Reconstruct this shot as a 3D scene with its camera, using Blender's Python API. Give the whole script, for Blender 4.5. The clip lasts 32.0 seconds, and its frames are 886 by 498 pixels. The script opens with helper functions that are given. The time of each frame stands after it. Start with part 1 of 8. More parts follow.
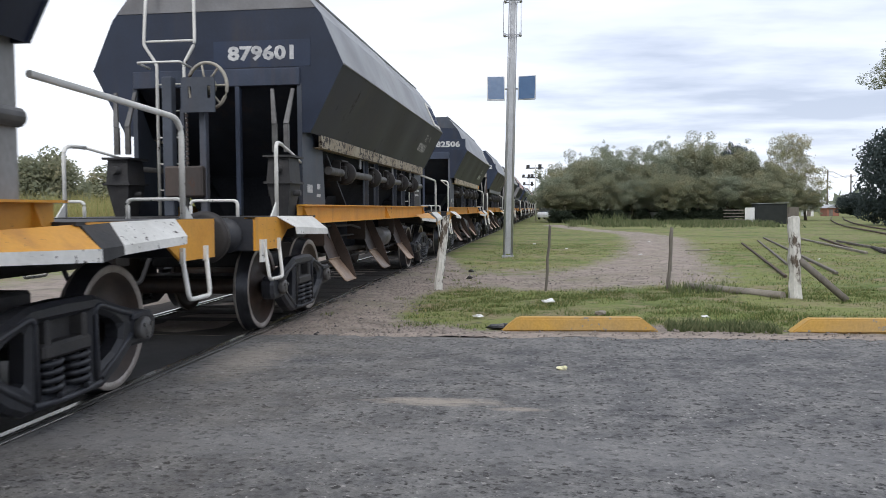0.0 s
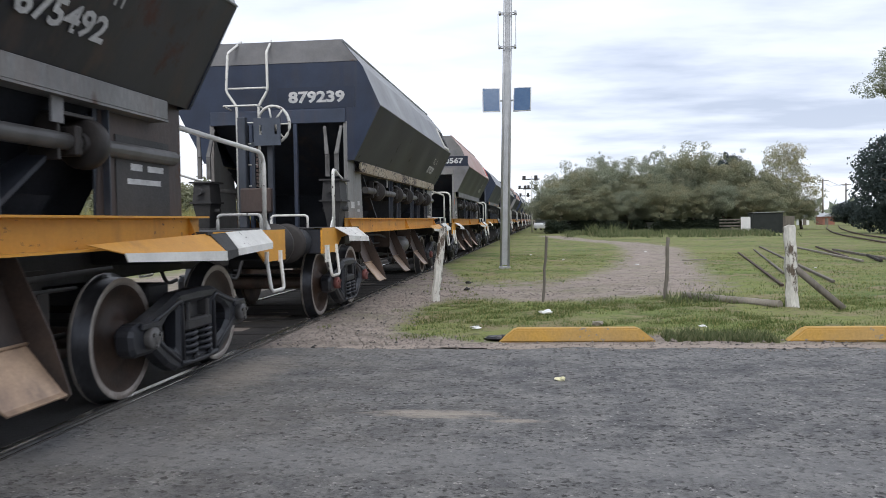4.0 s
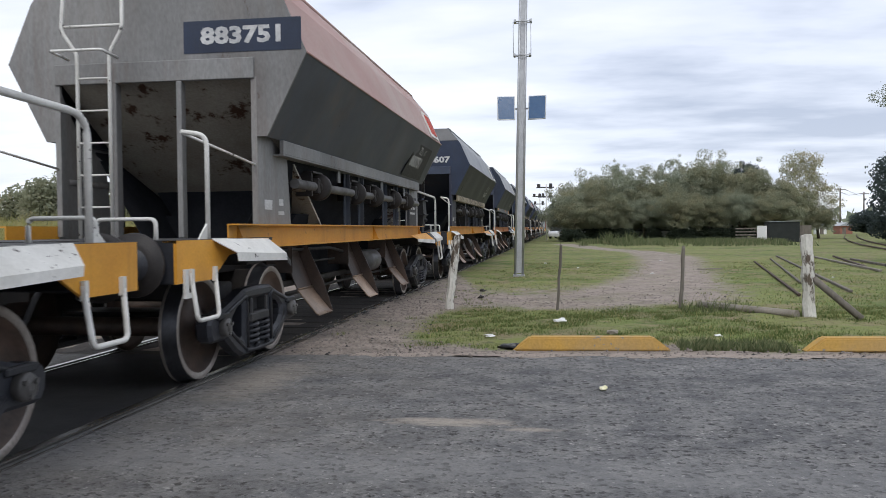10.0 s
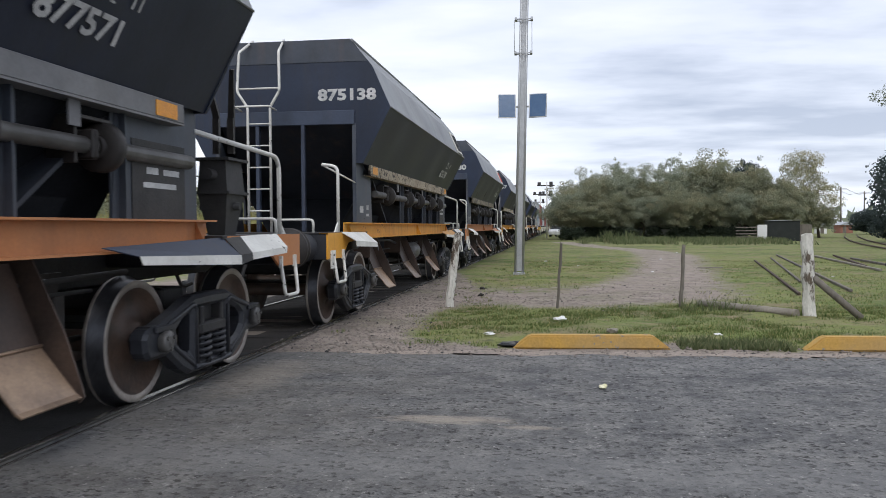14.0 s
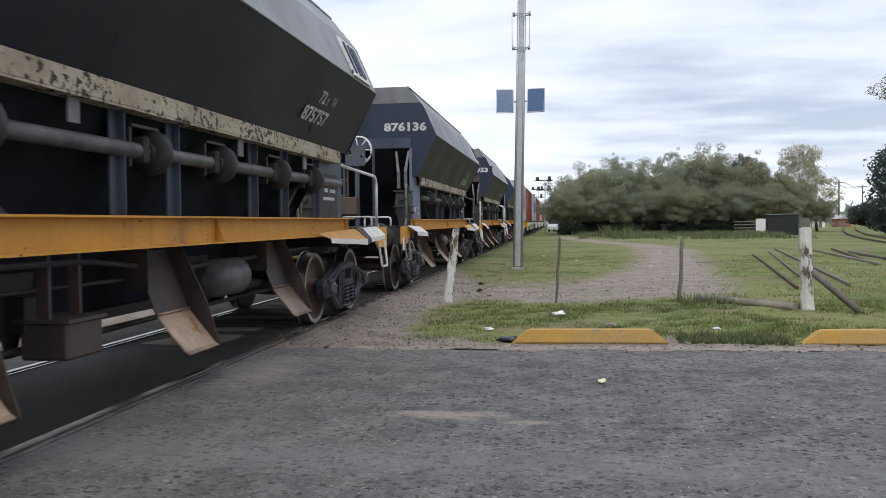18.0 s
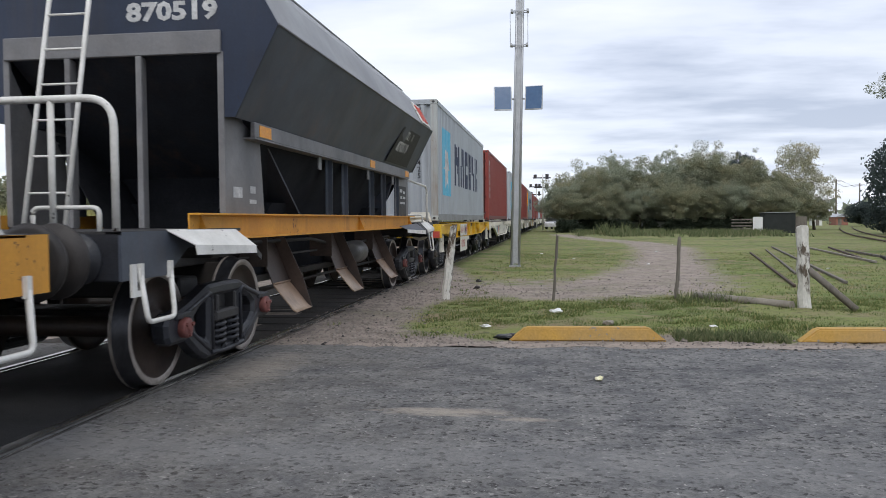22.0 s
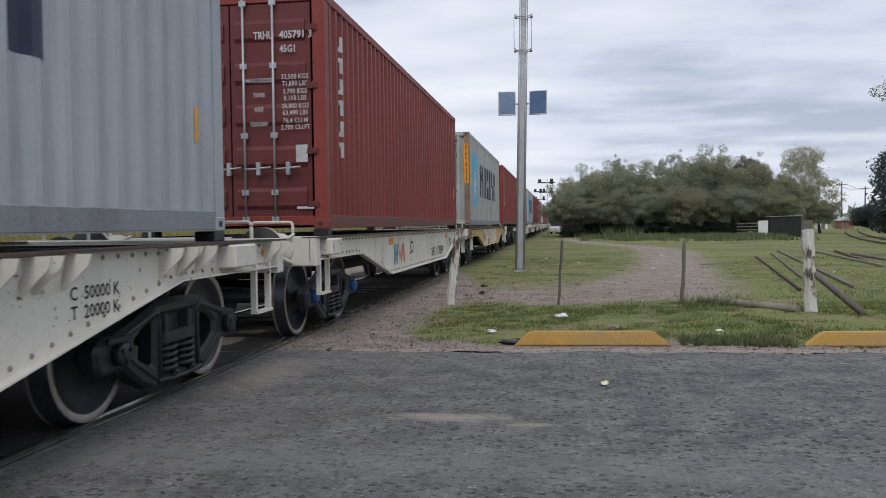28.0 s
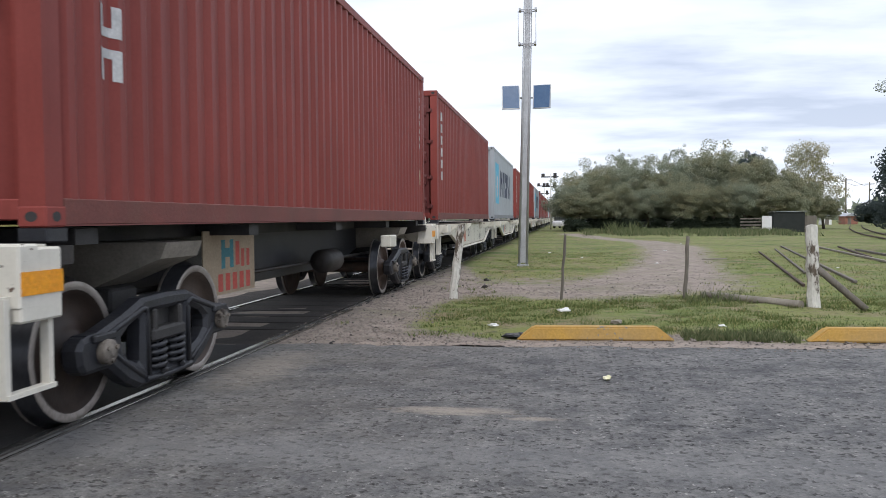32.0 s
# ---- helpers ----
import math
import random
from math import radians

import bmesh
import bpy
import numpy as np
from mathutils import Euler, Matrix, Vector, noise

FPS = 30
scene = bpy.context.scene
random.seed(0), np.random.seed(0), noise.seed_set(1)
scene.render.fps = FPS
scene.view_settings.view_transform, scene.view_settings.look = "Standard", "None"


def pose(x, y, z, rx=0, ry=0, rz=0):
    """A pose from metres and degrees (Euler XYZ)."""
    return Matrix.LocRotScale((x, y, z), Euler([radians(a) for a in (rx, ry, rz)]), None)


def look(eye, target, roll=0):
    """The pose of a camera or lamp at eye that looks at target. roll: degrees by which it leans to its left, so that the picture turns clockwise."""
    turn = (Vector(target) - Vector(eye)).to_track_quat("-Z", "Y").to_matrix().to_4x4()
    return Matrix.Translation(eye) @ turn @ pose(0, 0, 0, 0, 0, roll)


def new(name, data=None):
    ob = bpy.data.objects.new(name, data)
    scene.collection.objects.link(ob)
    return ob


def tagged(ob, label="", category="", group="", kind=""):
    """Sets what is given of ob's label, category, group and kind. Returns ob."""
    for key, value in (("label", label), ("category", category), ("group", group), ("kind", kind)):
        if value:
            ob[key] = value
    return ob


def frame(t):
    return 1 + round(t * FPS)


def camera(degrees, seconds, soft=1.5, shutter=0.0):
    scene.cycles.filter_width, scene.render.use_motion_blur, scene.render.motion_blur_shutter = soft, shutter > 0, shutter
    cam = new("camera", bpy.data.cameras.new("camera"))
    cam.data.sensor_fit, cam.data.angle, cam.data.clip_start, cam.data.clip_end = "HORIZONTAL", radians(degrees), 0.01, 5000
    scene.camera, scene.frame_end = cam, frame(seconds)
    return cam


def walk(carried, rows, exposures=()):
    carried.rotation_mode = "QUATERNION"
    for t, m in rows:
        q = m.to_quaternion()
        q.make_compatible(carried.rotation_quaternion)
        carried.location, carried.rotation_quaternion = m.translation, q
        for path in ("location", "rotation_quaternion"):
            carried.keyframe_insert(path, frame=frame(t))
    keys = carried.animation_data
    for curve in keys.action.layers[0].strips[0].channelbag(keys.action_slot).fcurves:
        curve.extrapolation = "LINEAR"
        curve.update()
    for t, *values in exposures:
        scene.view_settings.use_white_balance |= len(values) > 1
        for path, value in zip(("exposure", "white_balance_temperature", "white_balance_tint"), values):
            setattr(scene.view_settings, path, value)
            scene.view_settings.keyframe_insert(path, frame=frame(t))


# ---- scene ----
# ---- camera ----
cam = camera(57.34, 32.0, soft=0.6, shutter=0.08)
CAM_Z = 1.303
walk(cam, [
    (0, pose(0, 0, CAM_Z, 87.19, 0.35, 7.52)), (0.5, pose(0, 0, CAM_Z, 87.24, 0.31, 7.36)), (1, pose(0, 0, CAM_Z, 87.14, 0.38, 7.26)),
    (1.5, pose(0, 0, CAM_Z, 87.25, 0.35, 7.29)), (2, pose(0, 0, CAM_Z, 87.24, 0.32, 7.42)), (2.5, pose(0, 0, CAM_Z, 87.38, 0.70, 7.25)),
    (3, pose(0, 0, CAM_Z, 87.62, 0.92, 7.06)), (3.5, pose(0, 0, CAM_Z, 87.81, 0.89, 7.14)), (5.5, pose(0, 0, CAM_Z, 88.45, 0.61, 7.58)),
    (6, pose(0, 0, CAM_Z, 88.37, 0.56, 7.54)), (6.5, pose(0, 0, CAM_Z, 88.39, 0.48, 7.76)), (7, pose(0, 0, CAM_Z, 88.33, 0.47, 7.76)),
    (7.5, pose(0, 0, CAM_Z, 88.57, 0.51, 7.97)), (8, pose(0, 0, CAM_Z, 88.81, 0.24, 8.03)), (8.5, pose(0, 0, CAM_Z, 88.59, 0.24, 8.12)),
    (9, pose(0, 0, CAM_Z, 88.56, 0.55, 8.19)), (9.5, pose(0, 0, CAM_Z, 88.59, 0.62, 8.10)), (10, pose(0, 0, CAM_Z, 88.58, 0.60, 8.29)),
    (10.5, pose(0, 0, CAM_Z, 88.52, 0.56, 8.34)), (11, pose(0, 0, CAM_Z, 88.52, 0.50, 8.50)), (11.5, pose(0, 0, CAM_Z, 88.50, 0.47, 8.50)),
    (12, pose(0, 0, CAM_Z, 88.62, 0.43, 8.55)), (12.5, pose(0, 0, CAM_Z, 88.56, 0.38, 8.25)), (13, pose(0, 0, CAM_Z, 88.45, 0.17, 8.34)),
    (13.5, pose(0, 0, CAM_Z, 88.38, 0.29, 8.45)), (14, pose(0, 0, CAM_Z, 88.42, 0.38, 8.31)), (14.5, pose(0, 0, CAM_Z, 88.29, 0.27, 8.13)),
    (16.5, pose(0, 0, CAM_Z, 88.09, 0.64, 8.01)), (17, pose(0, 0, CAM_Z, 88.10, 0.74, 8.05)), (17.5, pose(0, 0, CAM_Z, 88.10, 0.71, 8.14)),
    (18, pose(0, 0, CAM_Z, 88.09, 0.62, 8.20)), (18.5, pose(0, 0, CAM_Z, 88.14, 0.52, 8.04)), (19, pose(0, 0, CAM_Z, 88.14, 0.56, 7.91)),
    (19.5, pose(0, 0, CAM_Z, 88.02, 0.52, 7.95)), (20, pose(0, 0, CAM_Z, 88.05, 0.48, 8.17)), (20.5, pose(0, 0, CAM_Z, 88.12, 0.38, 7.99)),
    (21, pose(0, 0, CAM_Z, 88.01, 0.43, 8.08)), (21.5, pose(0, 0, CAM_Z, 88.03, 0.52, 7.96)), (22, pose(0, 0, CAM_Z, 87.89, 0.46, 8.03)),
    (22.5, pose(0, 0, CAM_Z, 87.95, 0.53, 8.04)), (23, pose(0, 0, CAM_Z, 88.00, 0.47, 8.03)), (23.5, pose(0, 0, CAM_Z, 87.84, 0.57, 8.07)),
    (24, pose(0, 0, CAM_Z, 87.70, 0.48, 8.06)), (24.5, pose(0, 0, CAM_Z, 87.56, 0.49, 8.07)), (25, pose(0, 0, CAM_Z, 87.77, 0.60, 7.98)),
    (25.5, pose(0, 0, CAM_Z, 88.02, 0.74, 8.01)), (27.5, pose(0, 0, CAM_Z, 88.30, 0.64, 8.27)), (28, pose(0, 0, CAM_Z, 88.26, 0.71, 8.36)),
    (28.5, pose(0, 0, CAM_Z, 88.31, 0.67, 8.42)), (29, pose(0, 0, CAM_Z, 88.30, 0.67, 8.42)), (29.5, pose(0, 0, CAM_Z, 88.17, 0.41, 8.26)),
    (30, pose(0, 0, CAM_Z, 88.13, 0.25, 8.68)), (30.5, pose(0, 0, CAM_Z, 88.00, 0.35, 8.61)), (31, pose(0, 0, CAM_Z, 87.75, 0.42, 8.70)),
    (31.5, pose(0, 0, CAM_Z, 87.82, 0.34, 8.58)), (32, pose(0, 0, CAM_Z, 87.83, 0.45, 8.58)),
], [(0, 0.18, 6260, 11), (1, 0.243, 6260, 11), (2, 0.057, 6260, 11), (3, 0.22, 6260, 11), (6, 0.04, 6260, 11), (7, 0.019, 6260, 11),
    (8, 0.038, 6260, 11), (10, 0.037, 6260, 11), (14, 0.034, 6260, 11), (17, 0.072, 6260, 11), (19, 0.07, 6260, 11), (20, 0.042, 6260, 11),
    (21, 0.065, 6260, 11), (22, 0.027, 6260, 11), (23, 0.03, 6260, 11), (24, -0.123, 6260, 11), (25, -0.17, 6260, 11), (28, -0.25, 6260, 11),
    (29, 0.01, 6260, 11), (30, -0.06, 6260, 11), (31, -0.07, 6260, 11), (32, 0.22, 6260, 11)])

# ---- world and light ----
world = bpy.data.worlds.new("world")
scene.world = world
world.use_nodes = True
SUN_EL, SUN_AZ = radians(48), radians(170)


def build_world():
    nt = world.node_tree
    nt.nodes.clear()
    N, Lk = nt.nodes.new, nt.links.new
    out, bg = N("ShaderNodeOutputWorld"), N("ShaderNodeBackground")
    sky = N("ShaderNodeTexSky")
    sky.sky_type, sky.sun_disc = "NISHITA", False
    sky.sun_elevation, sky.sun_rotation = SUN_EL, SUN_AZ
    co, sep = N("ShaderNodeTexCoord"), N("ShaderNodeSeparateXYZ")
    Lk(co.outputs["Generated"], sep.inputs[0])

    def m(op, a, b=None, c=None):
        n = N("ShaderNodeMath")
        n.operation = op
        for i, v in enumerate((a, b, c)):
            if v is None:
                continue
            if isinstance(v, (int, float)):
                n.inputs[i].default_value = v
            else:
                Lk(v, n.inputs[i])
        return n.outputs[0]

    # a flat deck of cloud seen from below
    up = m("ADD", m("MAXIMUM", sep.outputs[2], 0.0), 0.12)
    com = N("ShaderNodeCombineXYZ")
    Lk(m("DIVIDE", sep.outputs[0], up), com.inputs[0])
    Lk(m("DIVIDE", sep.outputs[1], up), com.inputs[1])

    def noise_tex(scale, detail, rough, stretch, off=0.0):
        mp, nz = N("ShaderNodeMapping"), N("ShaderNodeTexNoise")
        mp.inputs["Scale"].default_value = stretch
        mp.inputs["Location"].default_value = (off, off * 0.7, 0)
        mp.inputs["Rotation"].default_value = (0, 0, radians(-8))
        Lk(com.outputs[0], mp.inputs[0])
        Lk(mp.outputs[0], nz.inputs["Vector"])
        nz.inputs["Scale"].default_value, nz.inputs["Detail"].default_value, nz.inputs["Roughness"].default_value = scale, detail, rough
        return nz.outputs["Fac"]

    big = noise_tex(0.55, 4, 0.5, (0.6, 1.0, 1), 3.1)
    fine = noise_tex(1.6, 5, 0.52, (0.6, 1.0, 1), 7.7)
    mix = m("ADD", m("MULTIPLY", big, 0.5), m("MULTIPLY", fine, 0.5))
    # the cloud is thinner to one side
    mix = m("ADD", mix, m("MULTIPLY", sep.outputs[0], -0.06))
    ramp = N("ShaderNodeValToRGB")
    Lk(mix, ramp.inputs[0])
    e = ramp.color_ramp.elements
    e[0].position, e[0].color = 0.36, (0.425, 0.472, 0.570, 1)
    e[1].position, e[1].color = 0.60, (0.905, 0.912, 0.930, 1)
    mid = e.new(0.46)
    mid.color = (0.695, 0.733, 0.815, 1)
    # thin haze brightens the cloud towards the horizon
    haze = N("ShaderNodeMix")
    haze.data_type = "RGBA"
    Lk(m("MULTIPLY", m("POWER", m("SUBTRACT", 1.0, m("MAXIMUM", sep.outputs[2], 0.0)), 14.0), 0.55), haze.inputs["Factor"])
    Lk(ramp.outputs[0], haze.inputs["A"])
    haze.inputs["B"].default_value = (0.80, 0.83, 0.89, 1)
    gain = N("ShaderNodeVectorMath")
    gain.operation = "SCALE"
    gain.inputs["Scale"].default_value = 11.8
    Lk(haze.outputs["Result"], gain.inputs[0])
    # a little of the clear sky's own light comes through
    veil = N("ShaderNodeMix")
    veil.data_type = "RGBA"
    veil.inputs["Factor"].default_value = 0.9
    Lk(sky.outputs[0], veil.inputs["A"])
    Lk(gain.outputs[0], veil.inputs["B"])
    Lk(veil.outputs["Result"], bg.inputs[0])
    bg.inputs["Strength"].default_value = 0.106
    Lk(bg.outputs[0], out.inputs[0])


build_world()
sun = new("sun", bpy.data.lights.new("sun", "SUN"))
sun.data.energy, sun.data.angle, sun.data.color = 1.55, radians(30), (1.0, 0.965, 0.91)
sun.matrix_world = look((0, 0, 60), Vector((0, 0, 60)) - Vector((math.sin(-SUN_AZ) * -math.cos(SUN_EL), math.cos(SUN_AZ) * math.cos(SUN_EL), math.sin(SUN_EL))))
scene.view_settings.exposure = 0.0


# ---- materials ----
def nodes_of(name):
    m = bpy.data.materials.new(name)
    m.use_nodes = True
    nt = m.node_tree
    return m, nt, nt.nodes["Principled BSDF"]


def surface(name, base, second=None, rough=0.6, metal=0.0, scale=3.0, bump=0.15, fine=40.0, spread=0.5, rust=0.0, rust_col=(0.16, 0.07, 0.035),
            rust_scale=2.0, streak=1.0, dust=0.0, spec=0.4, vary=0.0, grain_by=0.15, runs=0.0, run_col=(0.13, 0.075, 0.05), chips=0.0, chip_col=(0.035, 0.025, 0.02)):
    """Paint or plain stuff: two colours mixed at a large scale, fine grain, patches of wear or rust, fine relief."""
    m, nt, b = nodes_of(name)
    N, Lk = nt.nodes.new, nt.links.new
    co = N("ShaderNodeTexCoord")
    info = N("ShaderNodeObjectInfo")
    shift = N("ShaderNodeVectorMath")
    shift.operation = "SCALE"
    shift.inputs[0].default_value = (37.0, 53.0, 11.0)
    Lk(info.outputs["Random"], shift.inputs["Scale"])
    mv = N("ShaderNodeVectorMath")
    Lk(co.outputs["Object"], mv.inputs[0])
    Lk(shift.outputs[0], mv.inputs[1])
    mp = N("ShaderNodeMapping")
    mp.inputs["Scale"].default_value = (1, 1, streak)
    Lk(mv.outputs[0], mp.inputs[0])

    def nz(s, detail=5, rough_=0.6, src=None):
        n = N("ShaderNodeTexNoise")
        n.inputs["Scale"].default_value, n.inputs["Detail"].default_value, n.inputs["Roughness"].default_value = s, detail, rough_
        Lk((src or mp).outputs[0], n.inputs["Vector"])
        return n.outputs["Fac"]

    def ramp(src, lo, hi):
        n = N("ShaderNodeMapRange")
        n.inputs["From Min"].default_value, n.inputs["From Max"].default_value = lo, hi
        Lk(src, n.inputs["Value"])
        return n.outputs[0]

    def mixc(f, a, c):
        n = N("ShaderNodeMix")
        n.data_type = "RGBA"
        for key, v in (("Factor", f), ("A", a), ("B", c)):
            if isinstance(v, (tuple, float, int)):
                n.inputs[key].default_value = (*v, 1) if isinstance(v, tuple) else v
            else:
                Lk(v, n.inputs[key])
        return n.outputs["Result"]

    second = second or tuple(c * (1 - spread * 0.5) for c in base)
    col = mixc(ramp(nz(scale), 0.35, 0.68), base, second)
    grain = nz(fine, 3)
    shade = N("ShaderNodeMix")
    shade.data_type, shade.blend_type = "RGBA", "MULTIPLY"
    shade.inputs["Factor"].default_value = 1.0
    Lk(col, shade.inputs["A"])
    tone = N("ShaderNodeMapRange")
    tone.inputs["From Min"].default_value, tone.inputs["From Max"].default_value = 0.3, 0.7
    tone.inputs["To Min"].default_value, tone.inputs["To Max"].default_value = 1 - grain_by, 1 + grain_by * 0.9
    Lk(grain, tone.inputs["Value"])
    Lk(tone.outputs[0], shade.inputs["B"])
    col = shade.outputs["Result"]
    rough_out = None
    if dust:
        col = mixc(m_scale(nt, ramp(nz(scale * 0.6, 6, 0.7), 0.42, 0.75), dust), col, (0.30, 0.26, 0.20))
    if rust:
        f = ramp(nz(rust_scale, 9, 0.72), 0.78 - rust * 0.5, 0.84 - rust * 0.5)
        col = mixc(f, col, mixc(grain, rust_col, tuple(c * 0.45 for c in rust_col)))
        r = N("ShaderNodeMix")
        r.data_type = "FLOAT"
        Lk(f, r.inputs["Factor"])
        r.inputs["A"].default_value, r.inputs["B"].default_value = rough, 0.9
        rough_out = r.outputs["Result"]
    if chips:
        # small sharp chips in the paint, thicker in some places
        thin = N("ShaderNodeMath")
        thin.operation = "MULTIPLY_ADD"
        Lk(nz(1.6, 3, 0.5), thin.inputs[0])
        thin.inputs[1].default_value = 0.5
        Lk(nz(17.0, 5, 0.6), thin.inputs[2])
        col = mixc(ramp(thin.outputs[0], 0.95 - chips * 0.2, 0.97 - chips * 0.2), col, chip_col)
    if runs:
        # stains that run down the sheet
        low = N("ShaderNodeMapping")
        low.inputs["Scale"].default_value = (1, 1, 0.07)
        Lk(mv.outputs[0], low.inputs[0])
        both = N("ShaderNodeMath")
        both.operation = "MULTIPLY"
        Lk(ramp(nz(4.5, 6, 0.65, low), 0.50, 0.72), both.inputs[0])
        Lk(ramp(nz(0.9, 4, 0.6), 0.36, 0.62), both.inputs[1])
        col = mixc(m_scale(nt, both.outputs[0], runs), col, run_col)
    if vary:
        hsv = N("ShaderNodeHueSaturation")
        mr = N("ShaderNodeMapRange")
        mr.inputs["To Min"].default_value, mr.inputs["To Max"].default_value = 1 - vary, 1 + vary
        Lk(info.outputs["Random"], mr.inputs["Value"])
        Lk(mr.outputs[0], hsv.inputs["Value"])
        Lk(col, hsv.inputs["Color"])
        col = hsv.outputs[0]
    Lk(col, b.inputs["Base Color"])
    if rough_out is not None:
        Lk(rough_out, b.inputs["Roughness"])
    else:
        b.inputs["Roughness"].default_value = rough
    b.inputs["Metallic"].default_value = metal
    b.inputs["Specular IOR Level"].default_value = spec
    if bump:
        bp = N("ShaderNodeBump")
        bp.inputs["Strength"].default_value, bp.inputs["Distance"].default_value = bump, 0.02
        Lk(grain, bp.inputs["Height"])
        Lk(bp.outputs[0], b.inputs["Normal"])
    return m


def m_scale(nt, src, k):
    n = nt.nodes.new("ShaderNodeMath")
    n.operation = "MULTIPLY"
    n.inputs[1].default_value = k
    nt.links.new(src, n.inputs[0])
    return n.outputs[0]


MAT = {}
MAT["body"] = surface("blue_black_paint", (0.027, 0.033, 0.054), (0.016, 0.020, 0.033), 0.42, rust=0.16, scale=1.1, dust=0.004, vary=0.15, streak=0.4, rust_col=(0.032, 0.027, 0.027), runs=0.4, run_col=(0.036, 0.036, 0.038), spec=0.25, bump=0.04, grain_by=0.08)
MAT["body_worn"] = surface("worn_black_paint", (0.027, 0.030, 0.046), (0.016, 0.017, 0.025), 0.45, rust=0.32, scale=0.9, dust=0.004, rust_col=(0.045, 0.029, 0.023), vary=0.25, streak=0.4, runs=0.6, run_col=(0.05, 0.038, 0.033), spec=0.25, bump=0.04, grain_by=0.08)
MAT["body_rusty"] = surface("rust_patched_black_paint", (0.040, 0.042, 0.049), (0.024, 0.024, 0.027), 0.45, rust=0.44, scale=0.9, dust=0.03, rust_col=(0.10, 0.05, 0.034), rust_scale=1.1, streak=0.6, runs=0.8, run_col=(0.085, 0.055, 0.042), spec=0.25, bump=0.04, grain_by=0.08)
MAT["body_light"] = surface("pale_grey_paint", (0.235, 0.235, 0.23), (0.14, 0.14, 0.138), 0.6, rust=0.30, scale=1.0, dust=0.15, streak=0.4, rust_col=(0.10, 0.055, 0.035), runs=0.5)
MAT["top"] = surface("upper_grey_paint", (0.22, 0.23, 0.24), (0.12, 0.124, 0.132), 0.42, rust=0.2, scale=0.8, dust=0.2, vary=0.12, rust_col=(0.06, 0.05, 0.045), runs=0.5, run_col=(0.09, 0.075, 0.065), bump=0.04, grain_by=0.08)
MAT["top_red"] = surface("faded_red_paint", (0.36, 0.20, 0.18), (0.42, 0.33, 0.30), 0.65, rust=0.2, scale=0.5, dust=0.2)
MAT["navy"] = surface("navy_paint", (0.019, 0.029, 0.056), (0.012, 0.018, 0.034), 0.45, rust=0.20, scale=1.1, vary=0.2, rust_col=(0.055, 0.035, 0.027), runs=0.5, run_col=(0.05, 0.04, 0.035), bump=0.04, grain_by=0.08)
MAT["beam"] = surface("slate_blue_paint", (0.044, 0.058, 0.092), (0.028, 0.037, 0.058), 0.5, rust=0.2, scale=2, vary=0.15, rust_col=(0.06, 0.03, 0.02), runs=0.3, bump=0.04, grain_by=0.08)
MAT["pillar"] = surface("grey_plate_paint", (0.060, 0.072, 0.096), (0.036, 0.043, 0.056), 0.5, rust=0.24, scale=1.5, dust=0.08, vary=0.2, rust_col=(0.06, 0.03, 0.02), runs=0.35, bump=0.04, grain_by=0.08)
MAT["ledge"] = surface("ledge_paint", (0.20, 0.20, 0.205), (0.12, 0.12, 0.125), 0.6, rust=0.2, scale=2, dust=0.2, bump=0.04, grain_by=0.08)
MAT["ledge_cream"] = surface("chipped_cream_paint", (0.43, 0.37, 0.27), (0.30, 0.235, 0.16), 0.7, rust=0.36, scale=2, rust_col=(0.07, 0.04, 0.028), rust_scale=4.5, vary=0.3, chips=0.75)
MAT["orange"] = surface("yellow_orange_paint", (0.66, 0.315, 0.035), (0.55, 0.25, 0.028), 0.5, rust=0.16, scale=2, dust=0.06, vary=0.14, rust_col=(0.12, 0.05, 0.025), rust_scale=3, runs=0.5, run_col=(0.16, 0.065, 0.03), chips=0.06, grain_by=0.07, bump=0.05, chip_col=(0.07, 0.035, 0.025))
MAT["salmon"] = surface("dull_orange_paint", (0.50, 0.20, 0.07), (0.40, 0.155, 0.055), 0.55, rust=0.18, scale=2, dust=0.12, runs=0.35, run_col=(0.22, 0.09, 0.04), bump=0.04, grain_by=0.08)
MAT["yellow"] = surface("yellow_paint", (0.72, 0.45, 0.03), (0.64, 0.38, 0.03), 0.5, rust=0.14, scale=2, dust=0.06, runs=0.25, run_col=(0.3, 0.16, 0.04))
MAT["cream"] = surface("cream_paint", (0.58, 0.42, 0.18), (0.50, 0.35, 0.14), 0.6, rust=0.16, scale=1.5, dust=0.15, grain_by=0.06, bump=0.05, runs=0.3)
MAT["white"] = surface("chipped_white_paint", (0.70, 0.69, 0.65), (0.55, 0.54, 0.50), 0.55, rust=0.14, scale=3, rust_scale=6, chips=0.1, grain_by=0.07)
MAT["offwhite"] = surface("offwhite_wagon_paint", (0.70, 0.67, 0.59), (0.60, 0.575, 0.50), 0.5, rust=0.14, scale=1.2, dust=0.08, rust_scale=3, grain_by=0.04, bump=0.03, runs=0.4, run_col=(0.27, 0.19, 0.12), chips=0.12, chip_col=(0.10, 0.06, 0.04))
MAT["black"] = surface("black_grimy_steel", (0.036, 0.035, 0.036), (0.020, 0.020, 0.021), 0.65, scale=3, dust=0.08)
MAT["cast"] = surface("cast_steel_dusty", (0.023, 0.025, 0.032), (0.012, 0.014, 0.019), 0.45, scale=4, dust=0.05, vary=0.25, spec=0.45)
